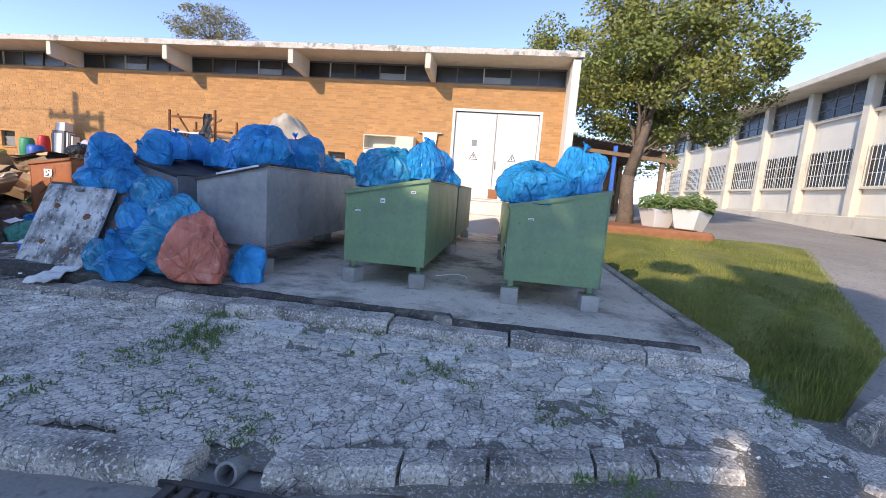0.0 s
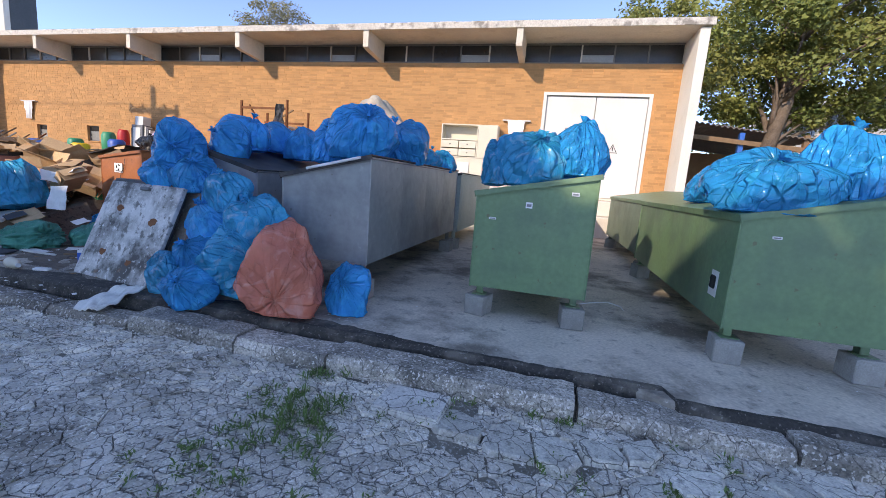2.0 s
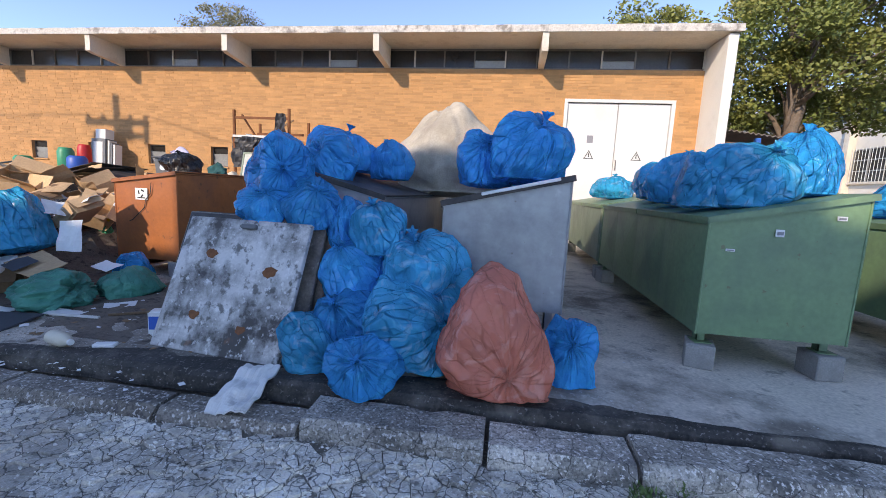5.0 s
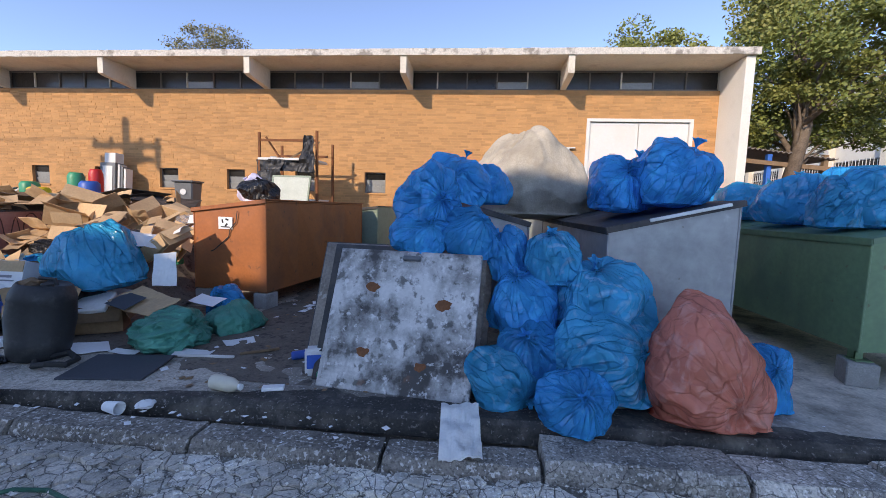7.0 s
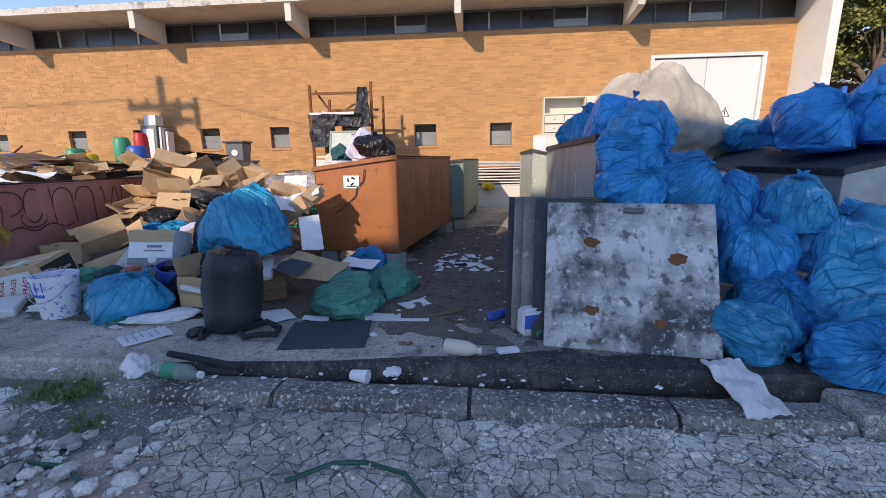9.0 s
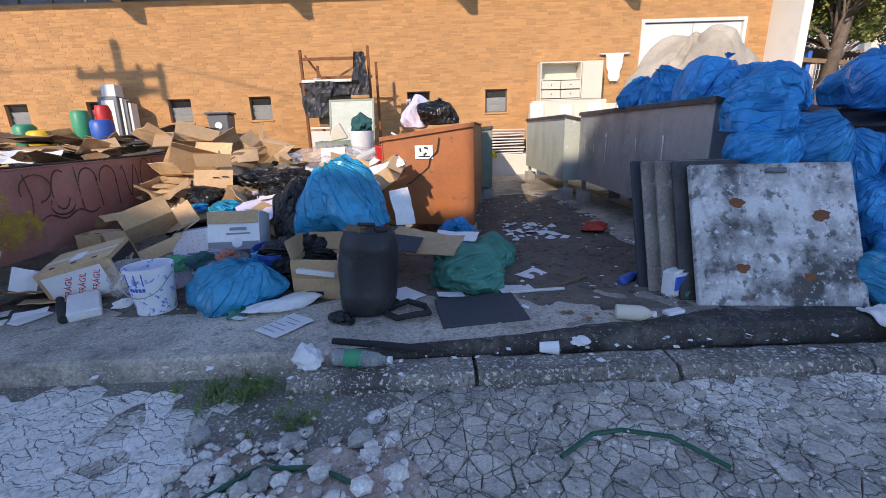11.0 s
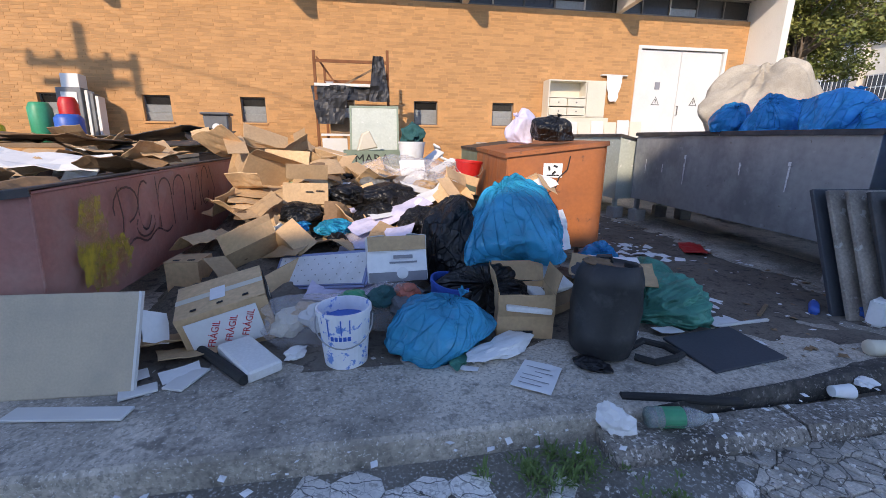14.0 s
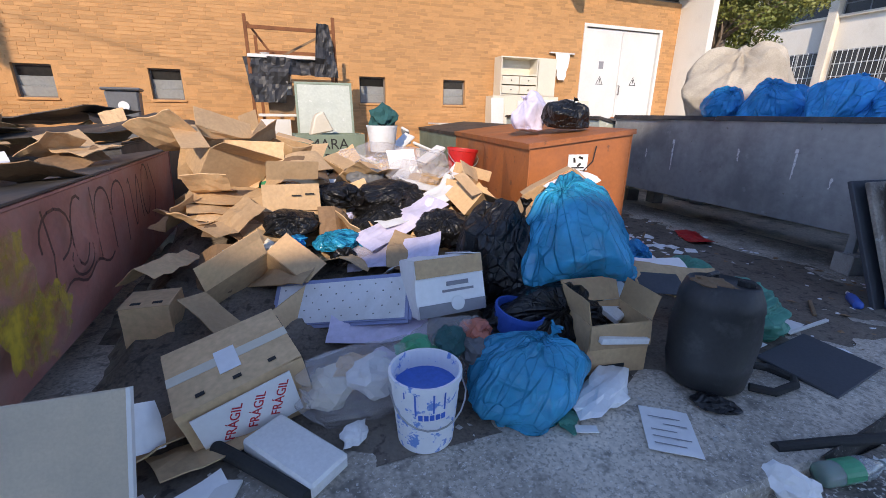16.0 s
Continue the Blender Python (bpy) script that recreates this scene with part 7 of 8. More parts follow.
card_piece(-9.75, 5.45, 0.42, 0.6, 0.25, 30, -5, -20, 611, "lilac", 0.05, "lilac paper sheet under the tray", "paper_sheet", "paper", "papers by the boxes", 0.03)
ob = carton(pose(-8.54, 4.9, 0.252, 0, 0, -8), 0.38, 0.3, 0.31, "open brown carton with broken foam inside", flaps=(85, -75, -60, -80), seed=25)
part("print", box(-0.1, 0.05, -0.156, -0.152, 0.03, 0.06), M["ink"], ob)
part("foam_strip", box(-0.16, 0.14, -0.19, -0.14, 0.2, 0.235, 0.004, m=pose(0, 0, 0, 0, 6, 0)), M["foam"], ob)
_b = part("foam_sheet", box(-0.18, 0.18, -0.14, 0.14, 0, 0.05, 0.01), M["foam"])
_b.matrix_basis = pose(-8.3, 5.12, 0.5, 22, -6, 20)
tagged(_b, "white packing foam slab leaning behind the drum", "foam")
carton(pose(-8.25, 5.2, 0.27, 0, 0, 30), 0.36, 0.3, 0.24, "half crushed brown carton under the foam", "card_dark", seed=26)

# beige board and white strips at the left
bd, bw, bh = leaning_panel((-11.50, 4.51, 0.252), (-10.79, 4.47, 0.252), (-11.51, 4.74, 0.735), 0.02, M["board"], "beige chipboard panel leaning on the red container")
part("edge_strip", box(bw - 0.012, bw + 0.002, -0.003, 0.022, 0, bh), M["white_paint"], bd, "white laminate edge")
for q in ((-11.0, 4.33, 0.56, 0.1, -8), (-10.57, 4.57, 0.12, 0.22, -20), (-10.77, 4.48, 0.17, 0.09, 25)):
    _b = part("white_strip", box(-q[2] / 2, q[2] / 2, -q[3] / 2, q[3] / 2, 0, 0.014, 0.003), M["white_paint"])
    _b.matrix_basis = pose(q[0], q[1], 0.254, 0, 0, q[4])
    tagged(_b, "white laminate strip lying on the slab", "board", "white strips")
_b = part("foam_slab", box(-0.21, 0.21, -0.1, 0.1, 0, 0.07, 0.012), M["foam"])
_b.matrix_basis = pose(-10.28, 4.70, 0.258, 0, 3, -52)
tagged(_b, "thick white foam slab with brown stains", "foam")
_b = part("dark_tube", tube([(-0.26, 0, 0), (0, 0, 0.005), (0.26, 0, 0)], 0.03, 12), M["rubber"])
_b.matrix_basis = pose(-10.42, 4.66, 0.283, 0, 0, -48)
tagged(_b, "dark rolled rubber tube on the slab", "tube")

# torn film and sheets over the middle of the heap
_r = random.Random(77)
for i, (x, y, w, d, h, f, lb) in enumerate(((-9.35, 6.75, 0.7, 0.5, 0.24, "black_film", "torn black plastic film on the heap"), (-9.85, 6.9, 0.6, 0.4, 0.2, "black_film", "torn black plastic film on the heap"), (-9.05, 6.2, 0.5, 0.5, 0.26, "black_film", "crumpled black bag film among cartons"), (-10.2, 6.5, 0.5, 0.34, 0.18, "black_film", "torn black plastic film on the heap"), (-8.95, 7.2, 0.7, 0.5, 0.24, "clear_film", "clear plastic film draped over the heap"), (-9.2, 8.1, 1.1, 0.7, 0.32, "clear_film", "wide clear plastic sheeting on the heap"), (-9.9, 6.25, 0.34, 0.24, 0.14, "teal_film", "small torn blue plastic bag"), (-9.45, 7.3, 0.4, 0.3, 0.16, "grey_plastic", "grey crumpled packaging foil"))):
    bag(x, y, heap_z(x, y) + h * 0.5 + 0.08, w, d, h, f, 140 + i, lb, 4, rz=_r.uniform(-40, 40), tail=False, crease=0.34, name="plastic_film", group="films on the heap")
for i, (x, y, w, d, a, b, c, f) in enumerate(((-9.35, 6.35, 0.85, 0.26, 12, -14, 28, "lilac"), (-9.15, 6.55, 0.9, 0.28, 8, -12, 24, "paper"), (-8.95, 6.95, 0.5, 0.24, 14, 10, 12, "foam"), (-9.0, 7.6, 0.34, 0.34, 60, 0, 10, "paper"), (-10.05, 7.2, 0.5, 0.3, 20, 12, -20, "paper"), (-8.62, 7.3, 0.6, 0.14, 10, -20, 35, "foam"))):
    card_piece(x, y, heap_z(x, y) + 0.2, w, d, a, b, c, 650 + i, f, 0.06, "long lilac plastic strip on the heap" if f == "lilac" else "bent white sheet thrown on the heap", "white_sheet" if f != "lilac" else "plastic_strip", "sheet", "sheets on the heap", 0.03)

# bags of the heap's front
bag(-8.46, 5.40, 0.96, 0.88, 0.74, 0.72, "teal_film", 81, "big teal blue rubbish bag lit by the sun", 5, ry=-12, knot=(-0.25, -0.05, 1.0), crease=0.24, taper=0.42, tail=False)
bag(-8.82, 5.62, 0.72, 0.6, 0.6, 0.86, "black_film", 82, "black rubbish bag slumped behind the blue one", 5, crease=0.26)
bag(-8.72, 5.18, 0.46, 0.98, 0.62, 0.44, "black_film", 83, "torn black rubbish bag under the blue one", 5, crease=0.26, tail=False)
bag(-9.17, 4.74, 0.44, 0.74, 0.52, 0.40, "teal_film", 84, "limp teal blue rubbish bag on the slab", 5, knot=(0.5, 0.1, 0.8), crease=0.22, taper=0.38)
bag(-9.9, 5.0, 0.40, 0.82, 0.5, 0.32, "clear_film", 85, "clear plastic sack holding clothes and packaging", 5, knot=(-1, -0.1, 0.3), crease=0.2)
bag(-9.42, 5.08, 0.44, 0.52, 0.4, 0.32, "clear_film", 86, "clear plastic sack with coloured rags inside", 4, tail=False, crease=0.2)
for x, y, z, s, mt in ((-10.1, 4.98, 0.36, 0.24, "cream"), (-9.88, 4.95, 0.4, 0.26, "paper"), (-9.78, 5.02, 0.36, 0.26, "lilac"), (-9.98, 5.05, 0.4, 0.22, "card"), (-9.68, 4.93, 0.52, 0.2, "green_plastic"), (-9.5, 4.95, 0.53, 0.2, "teal_cloth"), (-9.32, 5.0, 0.54, 0.18, "red_film"), (-9.36, 4.92, 0.46, 0.22, "grey_plastic")):
    wad(x, y, z - 0.06, s, s * 0.9, s * 0.7, mt, int(x * -100), "coloured rag showing in a plastic sack", "rag", "rag", "rags in the sack", 0.5)
bag(-7.45, 5.85, 0.45, 0.4, 0.36, 0.34, "blue_film", 87, "small blue rubbish bag beside the orange container", 4, crease=0.2)
bag(-7.58, 6.78, 1.66, 0.46, 0.42, 0.28, "black_film", 88, "tied black bag on the orange lid", 4, crease=0.2)
bag(-7.82, 7.05, 1.66, 0.34, 0.34, 0.34, "lilac", 89, "lilac plastic bag on the orange lid", 4)
bag(-7.40, 4.95, 0.41, 0.62, 0.55, 0.34, "green_film", 90, "crumpled sea green tarpaulin on the slab", 5, tail=False, crease=0.5, knot=(0.9, 0.3, 0.3), name="tarpaulin", group="")
bag(-7.15, 5.5, 0.38, 0.5, 0.6, 0.28, "green_film", 91, "bunched green tarpaulin beside the container", 4, tail=False, crease=0.3, name="tarpaulin", group="")
card_piece(-7.75, 5.12, 0.56, 0.6, 0.3, 22, 6, -20, 620, "card", 0.1, "torn brown box panel with black print")
_b = part("dark_print", box(-0.15, 0.15, -0.1, 0.1, 0, 0.004), M["slate"])
_b.matrix_basis = pose(-7.92, 5.1, 0.575, 22, 4, -20)
tagged(_b, "black printed box panel", "cardboard")
for i, q in enumerate(((-7.45, 5.55, 0.5, 0.42, 0.16, 20, 0, -25), (-8.45, 5.5, 0.52, 0.5, 0.3, 10, 0, -10), (-7.05, 4.78, 0.26, 0.28, 0.13, 4, 2, 15), (-6.85, 5.1, 0.262, 0.24, 0.16, 3, 0, 40), (-7.9, 4.72, 0.27, 0.24, 0.24, 6, 8, 50), (-7.55, 4.68, 0.27, 0.2, 0.1, 3, 6, 10), (-9.03, 4.43, 0.262, 0.14, 0.05, 0, 0, -25), (-10.62, 4.62, 0.265, 0.2, 0.12, 8, 0, 30), (-10.86, 4.62, 0.262, 0.14, 0.1, 5, 0, 30))):
    card_piece(*q, 640 + i, "paper", 0.04, "white paper sheet lying in the litter", "paper_sheet", "paper", "loose papers", 0.012, 0.004)
for i, q in enumerate(((-8.75, 4.62, 0.25, 0.5, 0.2, 0.09, "paper"), (-10.03, 4.74, 0.25, 0.14, 0.1, 0.06, "paper"), (-8.41, 3.93, 0.17, 0.2, 0.16, 0.14, "paper"), (-8.3, 4.35, 0.25, 0.2, 0.14, 0.05, "black_film"), (-6.95, 4.05, 0.14, 0.2, 0.06, 0.04, "yellow_plastic"), (-6.8, 4.0, 0.2, 0.1, 0.1, 0.05, "paper"), (-9.05, 4.58, 0.25, 0.3, 0.12, 0.05, "green_film"))):
    wad(*q[:7], 30 + i, "crumpled scrap lying on the slab edge")
fl = thing("flyer", pose(-8.66, 4.29, 0.257, 0, 0, -36), "printed white paper bag lying flat on the slab", "paper")
part("sheet", sheet(0.22, 0.3, 8, 10, lambda x, y: 0.006 * noise.noise((x * 12, y * 12, 3)) + 0.004, 0.003), M["paper"], fl)
for k, (x0, x1) in enumerate(((-0.08, 0.05), (-0.08, 0.08), (-0.08, 0.03), (-0.02, 0.08), (-0.08, 0.06))):
    part("print", box(x0, x1, -0.11 + 0.045 * k, -0.104 + 0.045 * k, 0.0125, 0.0135), M["grey_ink"], fl)
mt = part("dark_board", box(-0.29, 0.29, -0.2, 0.2, 0, 0.018, 0.004), M["slate"])
mt.matrix_basis = pose(-7.36, 4.41, 0.256, 4, 0, 8)
tagged(mt, "flat dark slate coloured board on the slab", "board")
st = part("strap", tube([(-0.14, 0.1, 0.02), (-0.02, 0.13, 0.05), (0.1, 0.08, 0.03), (0.13, -0.04, 0.03), (0.04, -0.1, 0.05), (-0.08, -0.08, 0.02), (-0.16, 0.0, 0.02)], 0.022, 8), M["rubber"])
st.matrix_basis = pose(-7.84, 4.38, 0.255)
tagged(st, "coiled black rubber strap beside the drum", "strap")


# bottles, pipe and small litter at the slab's edge
def bottle(m, r, h, material, label, cap="white_plastic", band=None):
    b = thing("bottle", m, label, "bottle", "discarded bottles")
    part("body", lathe([(r * 0.9, 0), (r, 0.01), (r, h * 0.62), (r * 0.8, h * 0.75), (r * 0.36, h * 0.88), (r * 0.36, h * 0.93)], 18, 0.08, int(h * 100)), M[material], b, smooth=True)
    part("cap", lathe([(r * 0.42, h * 0.93), (r * 0.42, h), (0.001, h)], 14), M[cap], b)
    if band:
        part("wrapper", lathe([(r * 1.02, h * 0.2), (r * 1.02, h * 0.5), (r * 1.0, h * 0.5)], 18), M[band], b)
    return b


bottle(pose(-8.25, 3.9, 0.235, 90, 0, 80), 0.05, 0.34, "clear_plastic", "crushed clear drink bottle with green wrapper", "white_plastic", "green_plastic")
bottle(pose(-6.5, 4.22, 0.298, 90, 0, 75), 0.05, 0.24, "cream", "yellowish plastic bottle lying on its side", "white_plastic")
bottle(pose(-6.22, 4.78, 0.285, 90, 0, 130), 0.035, 0.28, "blue_plastic", "blue spray can shaped bottle on its side", "white_plastic")
bottle(pose(-6.0, 4.72, 0.30, 90, 0, 60), 0.05, 0.28, "clear_plastic", "crumpled clear bottle beside the panels", "blue_plastic", "blue_plastic")
jug = thing("plastic_jug", pose(-5.93, 4.56, 0.252, 0, 0, 20), "white plastic jug with blue label and green cap", "jug")
part("body", box(-0.08, 0.08, -0.055, 0.055, 0, 0.2, 0.02, segs=2), M["white_plastic"], jug)
part("label_panel", box(-0.065, 0.065, -0.0585, -0.056, 0.06, 0.16), M["blue_ink"], jug)
part("cap", lathe([(0.03, 0), (0.03, 0.03), (0.001, 0.03)], 14), M["green_plastic"], jug, m=pose(0.03, -0.075, 0.03, 90, 0, 0))
rm = part("small_box", box(-0.07, 0.07, -0.03, 0.03, 0, 0.025, 0.004), M["paper"])
rm.matrix_basis = pose(-6.1, 4.25, 0.254, 0, 0, 18)
tagged(rm, "small white packet lying on the slab", "packet")
pp = part("black_pipe", tube([(-0.3, 0, 0), (0, 0, 0.004), (0.3, 0, 0)], 0.024, 12), M["rubber"])
pp.matrix_basis = pose(-8.0, 3.985, 0.25, 0, 0, -14)
tagged(pp, "short black plastic pipe in the gutter", "pipe")
cup = part("paper_cup", lathe([(0.03, 0), (0.042, 0.11), (0.038, 0.11), (0.028, 0.01), (0.001, 0.01)], 18), M["paper"])
cup.matrix_basis = pose(-7.05, 3.98, 0.2, 90, 0, 80)
tagged(cup, "white paper cup lying in the gutter", "cup")
tr = thing("foam_tray", pose(-4.84, 3.96, 0.235, 10, 0, 4), "white padded packing sheet draped over the kerb", "packing")
bm = sheet(0.23, 0.44, 18, 24, lambda x, y: 0.014 * abs(math.sin(x * 50 + 2 * noise.noise((x * 9, y * 9, 4)))) + 0.035 * noise.noise((x * 8, y * 10, 2)) + 0.008 * noise.noise((x * 14, y * 14, 0)) - 0.2 * max(0, -y - 0.05) ** 1.6, 0.012)
part("padding", bm, M["foam"], tr)
for i, q in enumerate(((-6.9, 4.72, 0.255, 0.45, 4), (-6.55, 4.9, 0.255, 0.3, 35), (-6.2, 6.9, 0.255, 0.3, 40))):
    s = part("stick", box(-q[3] / 2, q[3] / 2, -0.012, 0.012, 0, 0.02, 0.003), M["wood"] if i else M["white_paint"])
    s.matrix_basis = pose(q[0], q[1], q[2], 0, 0, q[4])
    tagged(s, "thin loose wooden stick on the slab", "stick", "loose sticks")
wr = part("wire", tube([(0, 0, 0.01), (0.12, 0.12, 0.012), (0.3, 0.18, 0.03), (0.42, 0.1, 0.02), (0.44, 0.0, 0.01)], 0.006, 6), M["white_plastic"])
wr.matrix_basis = pose(-0.95, 5.82, 0.252)
tagged(wr, "bent white wire lying on the slab", "wire")
for pts, x, y in (([(-0.28, -0.1, 0), (-0.1, 0.02, 0.01), (0.05, 0.05, 0), (0.25, -0.02, 0.01), (0.4, -0.2, 0)], -6.85, 3.35), ([(-0.35, -0.12, 0), (-0.15, 0.05, 0.01), (0.1, 0.05, 0), (0.35, -0.08, 0)], -8.3, 3.2)):
    hs = part("hose", tube(pts, 0.011, 8), M["hose"])
    hs.matrix_basis = pose(x, y, 0.075)
    tagged(hs, "piece of thin green hose on the pavement", "hose", "hose pieces")


def litter(x0, x1, y0, y1, n, seed, z, material, label, smin=0.01, smax=0.06):
    r = random.Random(seed)
    verts, faces = [], []
    for _ in range(n):
        x, y, s, a = r.uniform(x0, x1), r.uniform(y0, y1), smin + (smax - smin) * r.random() ** 2.5, r.random() * 6.3
        k = len(verts)
        c, t = math.cos(a) * s, math.sin(a) * s
        verts += [(x + c, y + t, z + r.random() * s * 0.3), (x - t * 0.7, y + c * 0.7, z + r.random() * s * 0.4), (x - c, y - t, z + r.random() * s * 0.3), (x + t * 0.7, y - c * 0.7, z), (x, y, z + s * 0.35)]
        faces += [(k, k + 1, k + 4), (k + 1, k + 2, k + 4), (k + 2, k + 3, k + 4), (k + 3, k, k + 4)]
    me = bpy.data.meshes.new("litter")
    me.from_pydata(verts, [], faces)
    me.materials.append(M[material])
    tagged(new("litter", me), label, "litter", kind="stuff")


def dirt_sheet(x0, x1, y0, y1, seed):
    bm = bmesh.new()
    n, m_ = 60, 80
    cut = {}
    for j in range(m_ + 1):
        for i in range(n + 1):
            u, v = i / n, j / m_
            x, y = x0 + (x1 - x0) * u, y0 + (y1 - y0) * v
            edge = min(u, 1 - u, v, 1 - v) * 5 + 0.9 * noise.noise((x * 1.7, y * 1.7, seed)) + 0.5 * noise.noise((x * 6, y * 6, seed))
            cut[i, j] = bm.verts.new((x, y, 0.25 + max(-0.01, min(0.012, 0.02 * (edge - 0.25)))))
    for j in range(m_):
        for i in range(n):
            bm.faces.new((cut[i, j], cut[i + 1, j], cut[i + 1, j + 1], cut[i, j + 1]))
    tagged(part("yard_dirt", bm, M["dirt"]), "dark trodden dirt lying over the slab", "dirt", kind="structure")


dirt_sheet(-7.3, -5.45, 4.35, 9.6, 2)
dirt_sheet(-11.2, -7.2, 4.55, 6.4, 7)
litter(-7.1, -5.5, 4.4, 9.0, 400, 1, 0.252, "paper", "scraps of white paper strewn on the slab", 0.006, 0.05)
litter(-7.3, -5.4, 4.2, 9.0, 420, 2, 0.252, "card_dark", "dark leaf and soil crumbs strewn on the slab", 0.006, 0.05)
litter(-11, -7, 4.1, 5.0, 240, 3, 0.252, "rubble", "crumbs and dirt along the slab's edge", 0.004, 0.025)
litter(-11, -5, 3.75, 4.05, 160, 4, 0.2, "paper", "small white scraps in the gutter", 0.004, 0.03)
litter(-6.8, -6.2, 6.2, 7.0, 40, 6, 0.26, "paper", "papers scattered beside the orange container", 0.03, 0.1)
litter(-3.5, 1.6, 4.1, 8.0, 90, 5, 0.252, "paper", "tiny pale crumbs on the slab", 0.004, 0.012)
_b = card_piece(-5.75, 6.6, 0.27, 0.5, 0.25, 4, 0, 60, 690, "red_plastic", 0.1, "red plastic scrap under the grey container", "plastic_scrap", "plastic", "", 0.03)

# ---------------------------------------------------------------- things along the workshop wall
rk = thing("rack", pose(-10.62, 12.3, 0.26), "tall rusty scrap rack covered with black sheeting", "rack")
for x, y, h in ((0, 0, 3.05), (1.55, 0, 3.1), (0.12, 1.0, 2.85), (1.6, 1.0, 2.9)):
    part("post", box(x - 0.03, x + 0.03, y - 0.03, y + 0.03, 0, h, 0.004), M["rust"], rk)
for z, x0, x1, y in ((2.85, 0.03, 1.55, 0.0), (2.55, 0.1, 1.5, 0.9)):
    part("crossbar", box(x0, x1, y - 0.02, y + 0.02, z - 0.03, z + 0.03), M["rust"], rk)
part("brace", box(-0.5, 0.5, -0.02, 0.02, -0.02, 0.02, m=pose(1.0, 0.45, 2.65, 0, -28, 0)), M["wood"], rk)
part("brace", box(-0.4, 0.4, -0.02, 0.02, -0.02, 0.02, m=pose(0.25, 0.3, 2.65, 0, 55, 0)), M["rust"], rk)
part("shelf", box(-0.02, 1.45, -0.06, 1.0, 2.34, 2.4, 0.006), M["white_paint"], rk, "white painted shelf board")
part("shelf", box(0.05, 1.5, 0.0, 1.0, 1.3, 1.35, 0.004), M["white_paint"], rk)
part("timber", box(0.25, 0.9, 0.1, 0.9, 1.36, 1.7, 0.01), M["wood"], rk, "stacked dark timber")
part("white_board", box(0.08, 0.62, -0.1, -0.07, 0.65, 1.25, 0.004), M["white_paint"], rk)
part("bowl", lathe([(0.03, 0), (0.09, 0.05), (0.08, 0.05), (0.001, 0.02)], 16), M["white_plastic"], rk, m=pose(0.28, 0.2, 2.4))
for (x, y, z), (w, h), sd in (((0.3, -0.1, 1.95), (0.85, 0.8), 1), ((1.35, -0.12, 2.5), (0.45, 0.95), 2), ((0.75, -0.06, 2.2), (0.9, 0.3), 3)):
    bm = sheet(w, h, 12, 12, lambda px, py: 0.09 * noise.noise((px * 4 + sd * 5, py * 4, 0)) + 0.05 * noise.noise((px * 11, py * 9, sd)), 0.006)
    for v in bm.verts:
        v.co.x *= 1 - 0.5 * (0.5 + v.co.y / h) * (sd == 2) - 0.35 * (0.5 - v.co.y / h) * (sd == 1)
    part("sheeting", bm, M["black_sheet"], rk, "torn black plastic sheeting", m=pose(x, y, z, 82, 0, 10 * (sd - 2)))

fp = thing("glass_panel", pose(-9.92, 11.3, 1.0, -14, 0, -4), "greenish framed panel with flaking white paint leaning back", "panel")
bm = bmesh.new()
for q in ((0, 0.04, 0, 1.2), (0.96, 1.0, 0, 1.2), (0.04, 0.96, 0, 0.04), (0.04, 0.96, 1.16, 1.2)):
    add_box(bm, q[0], q[1], 0, 0.04, q[2], q[3])
part("frame", bm, M["green_pale"], fp)
part("pane", box(0.04, 0.96, 0.012, 0.028, 0.04, 1.16), M["pale_steel"], fp, "whitish scraped pane")
tb = thing("metal_tub", pose(-10.0, 10.45, 0.78, 0, 0, 2), "grey metal tub with dark hand-painted letters", "tub")
bm = bmesh.new()
for q in ((0, 1.12, 0, 0.03), (0, 1.12, 0.62, 0.65), (0, 0.03, 0.03, 0.62), (1.09, 1.12, 0.03, 0.62)):
    add_box(bm, q[0], q[1], q[2], q[3], 0, 0.52)
add_box(bm, 0.03, 1.09, 0.03, 0.62, 0, 0.03)
part("body", bm, M["green_pale"], tb)
text_mesh("MARA", 0.24, M["ink"], tb, pose(0.52, -0.003, 0.36, 90, 0, 0))
text_mesh("Ped", 0.22, M["ink"], tb, pose(0.6, -0.003, 0.13, 90, 0, 0))
_b = part("cream_block", prism([(0, 0), (0.4, 0), (0.3, 0.34), (0.16, 0.3)], 0, 0.2, 0.02), M["cream"])
_b.matrix_basis = pose(-9.75, 10.55, 1.28, 0, -10, 8)
tagged(_b, "cream foam wedge sticking out of the tub", "foam")
_b = part("white_bin", lathe([(0.15, 0), (0.19, 0.4), (0.2, 0.4), (0.2, 0.43), (0.001, 0.43)], 20), M["white_plastic"])
_b.matrix_basis = pose(-10.95, 11.4, 0.78)
tagged(_b, "small white lidded bin in the heap", "bin")
for i, q in enumerate(((-8.5, 9.6, 1.2, 0.5, 0.2, 20, -30, 30), (-8.2, 9.3, 1.15, 0.4, 0.12, -20, 20, -40), (-8.3, 10.0, 1.3, 0.45, 0.15, 30, 30, 70), (-9.2, 9.0, 1.05, 0.6, 0.2, -10, 25, 10))):
    _b = part("plastic_chair_part", box(-q[3] / 2, q[3] / 2, -q[4] / 2, q[4] / 2, -0.02, 0.02, 0.015), M["white_plastic"])
    _b.matrix_basis = pose(q[0], q[1], q[2], q[5], q[6], q[7])
    tagged(_b, "broken white plastic part thrown on the heap", "plastic part", "white plastic parts")

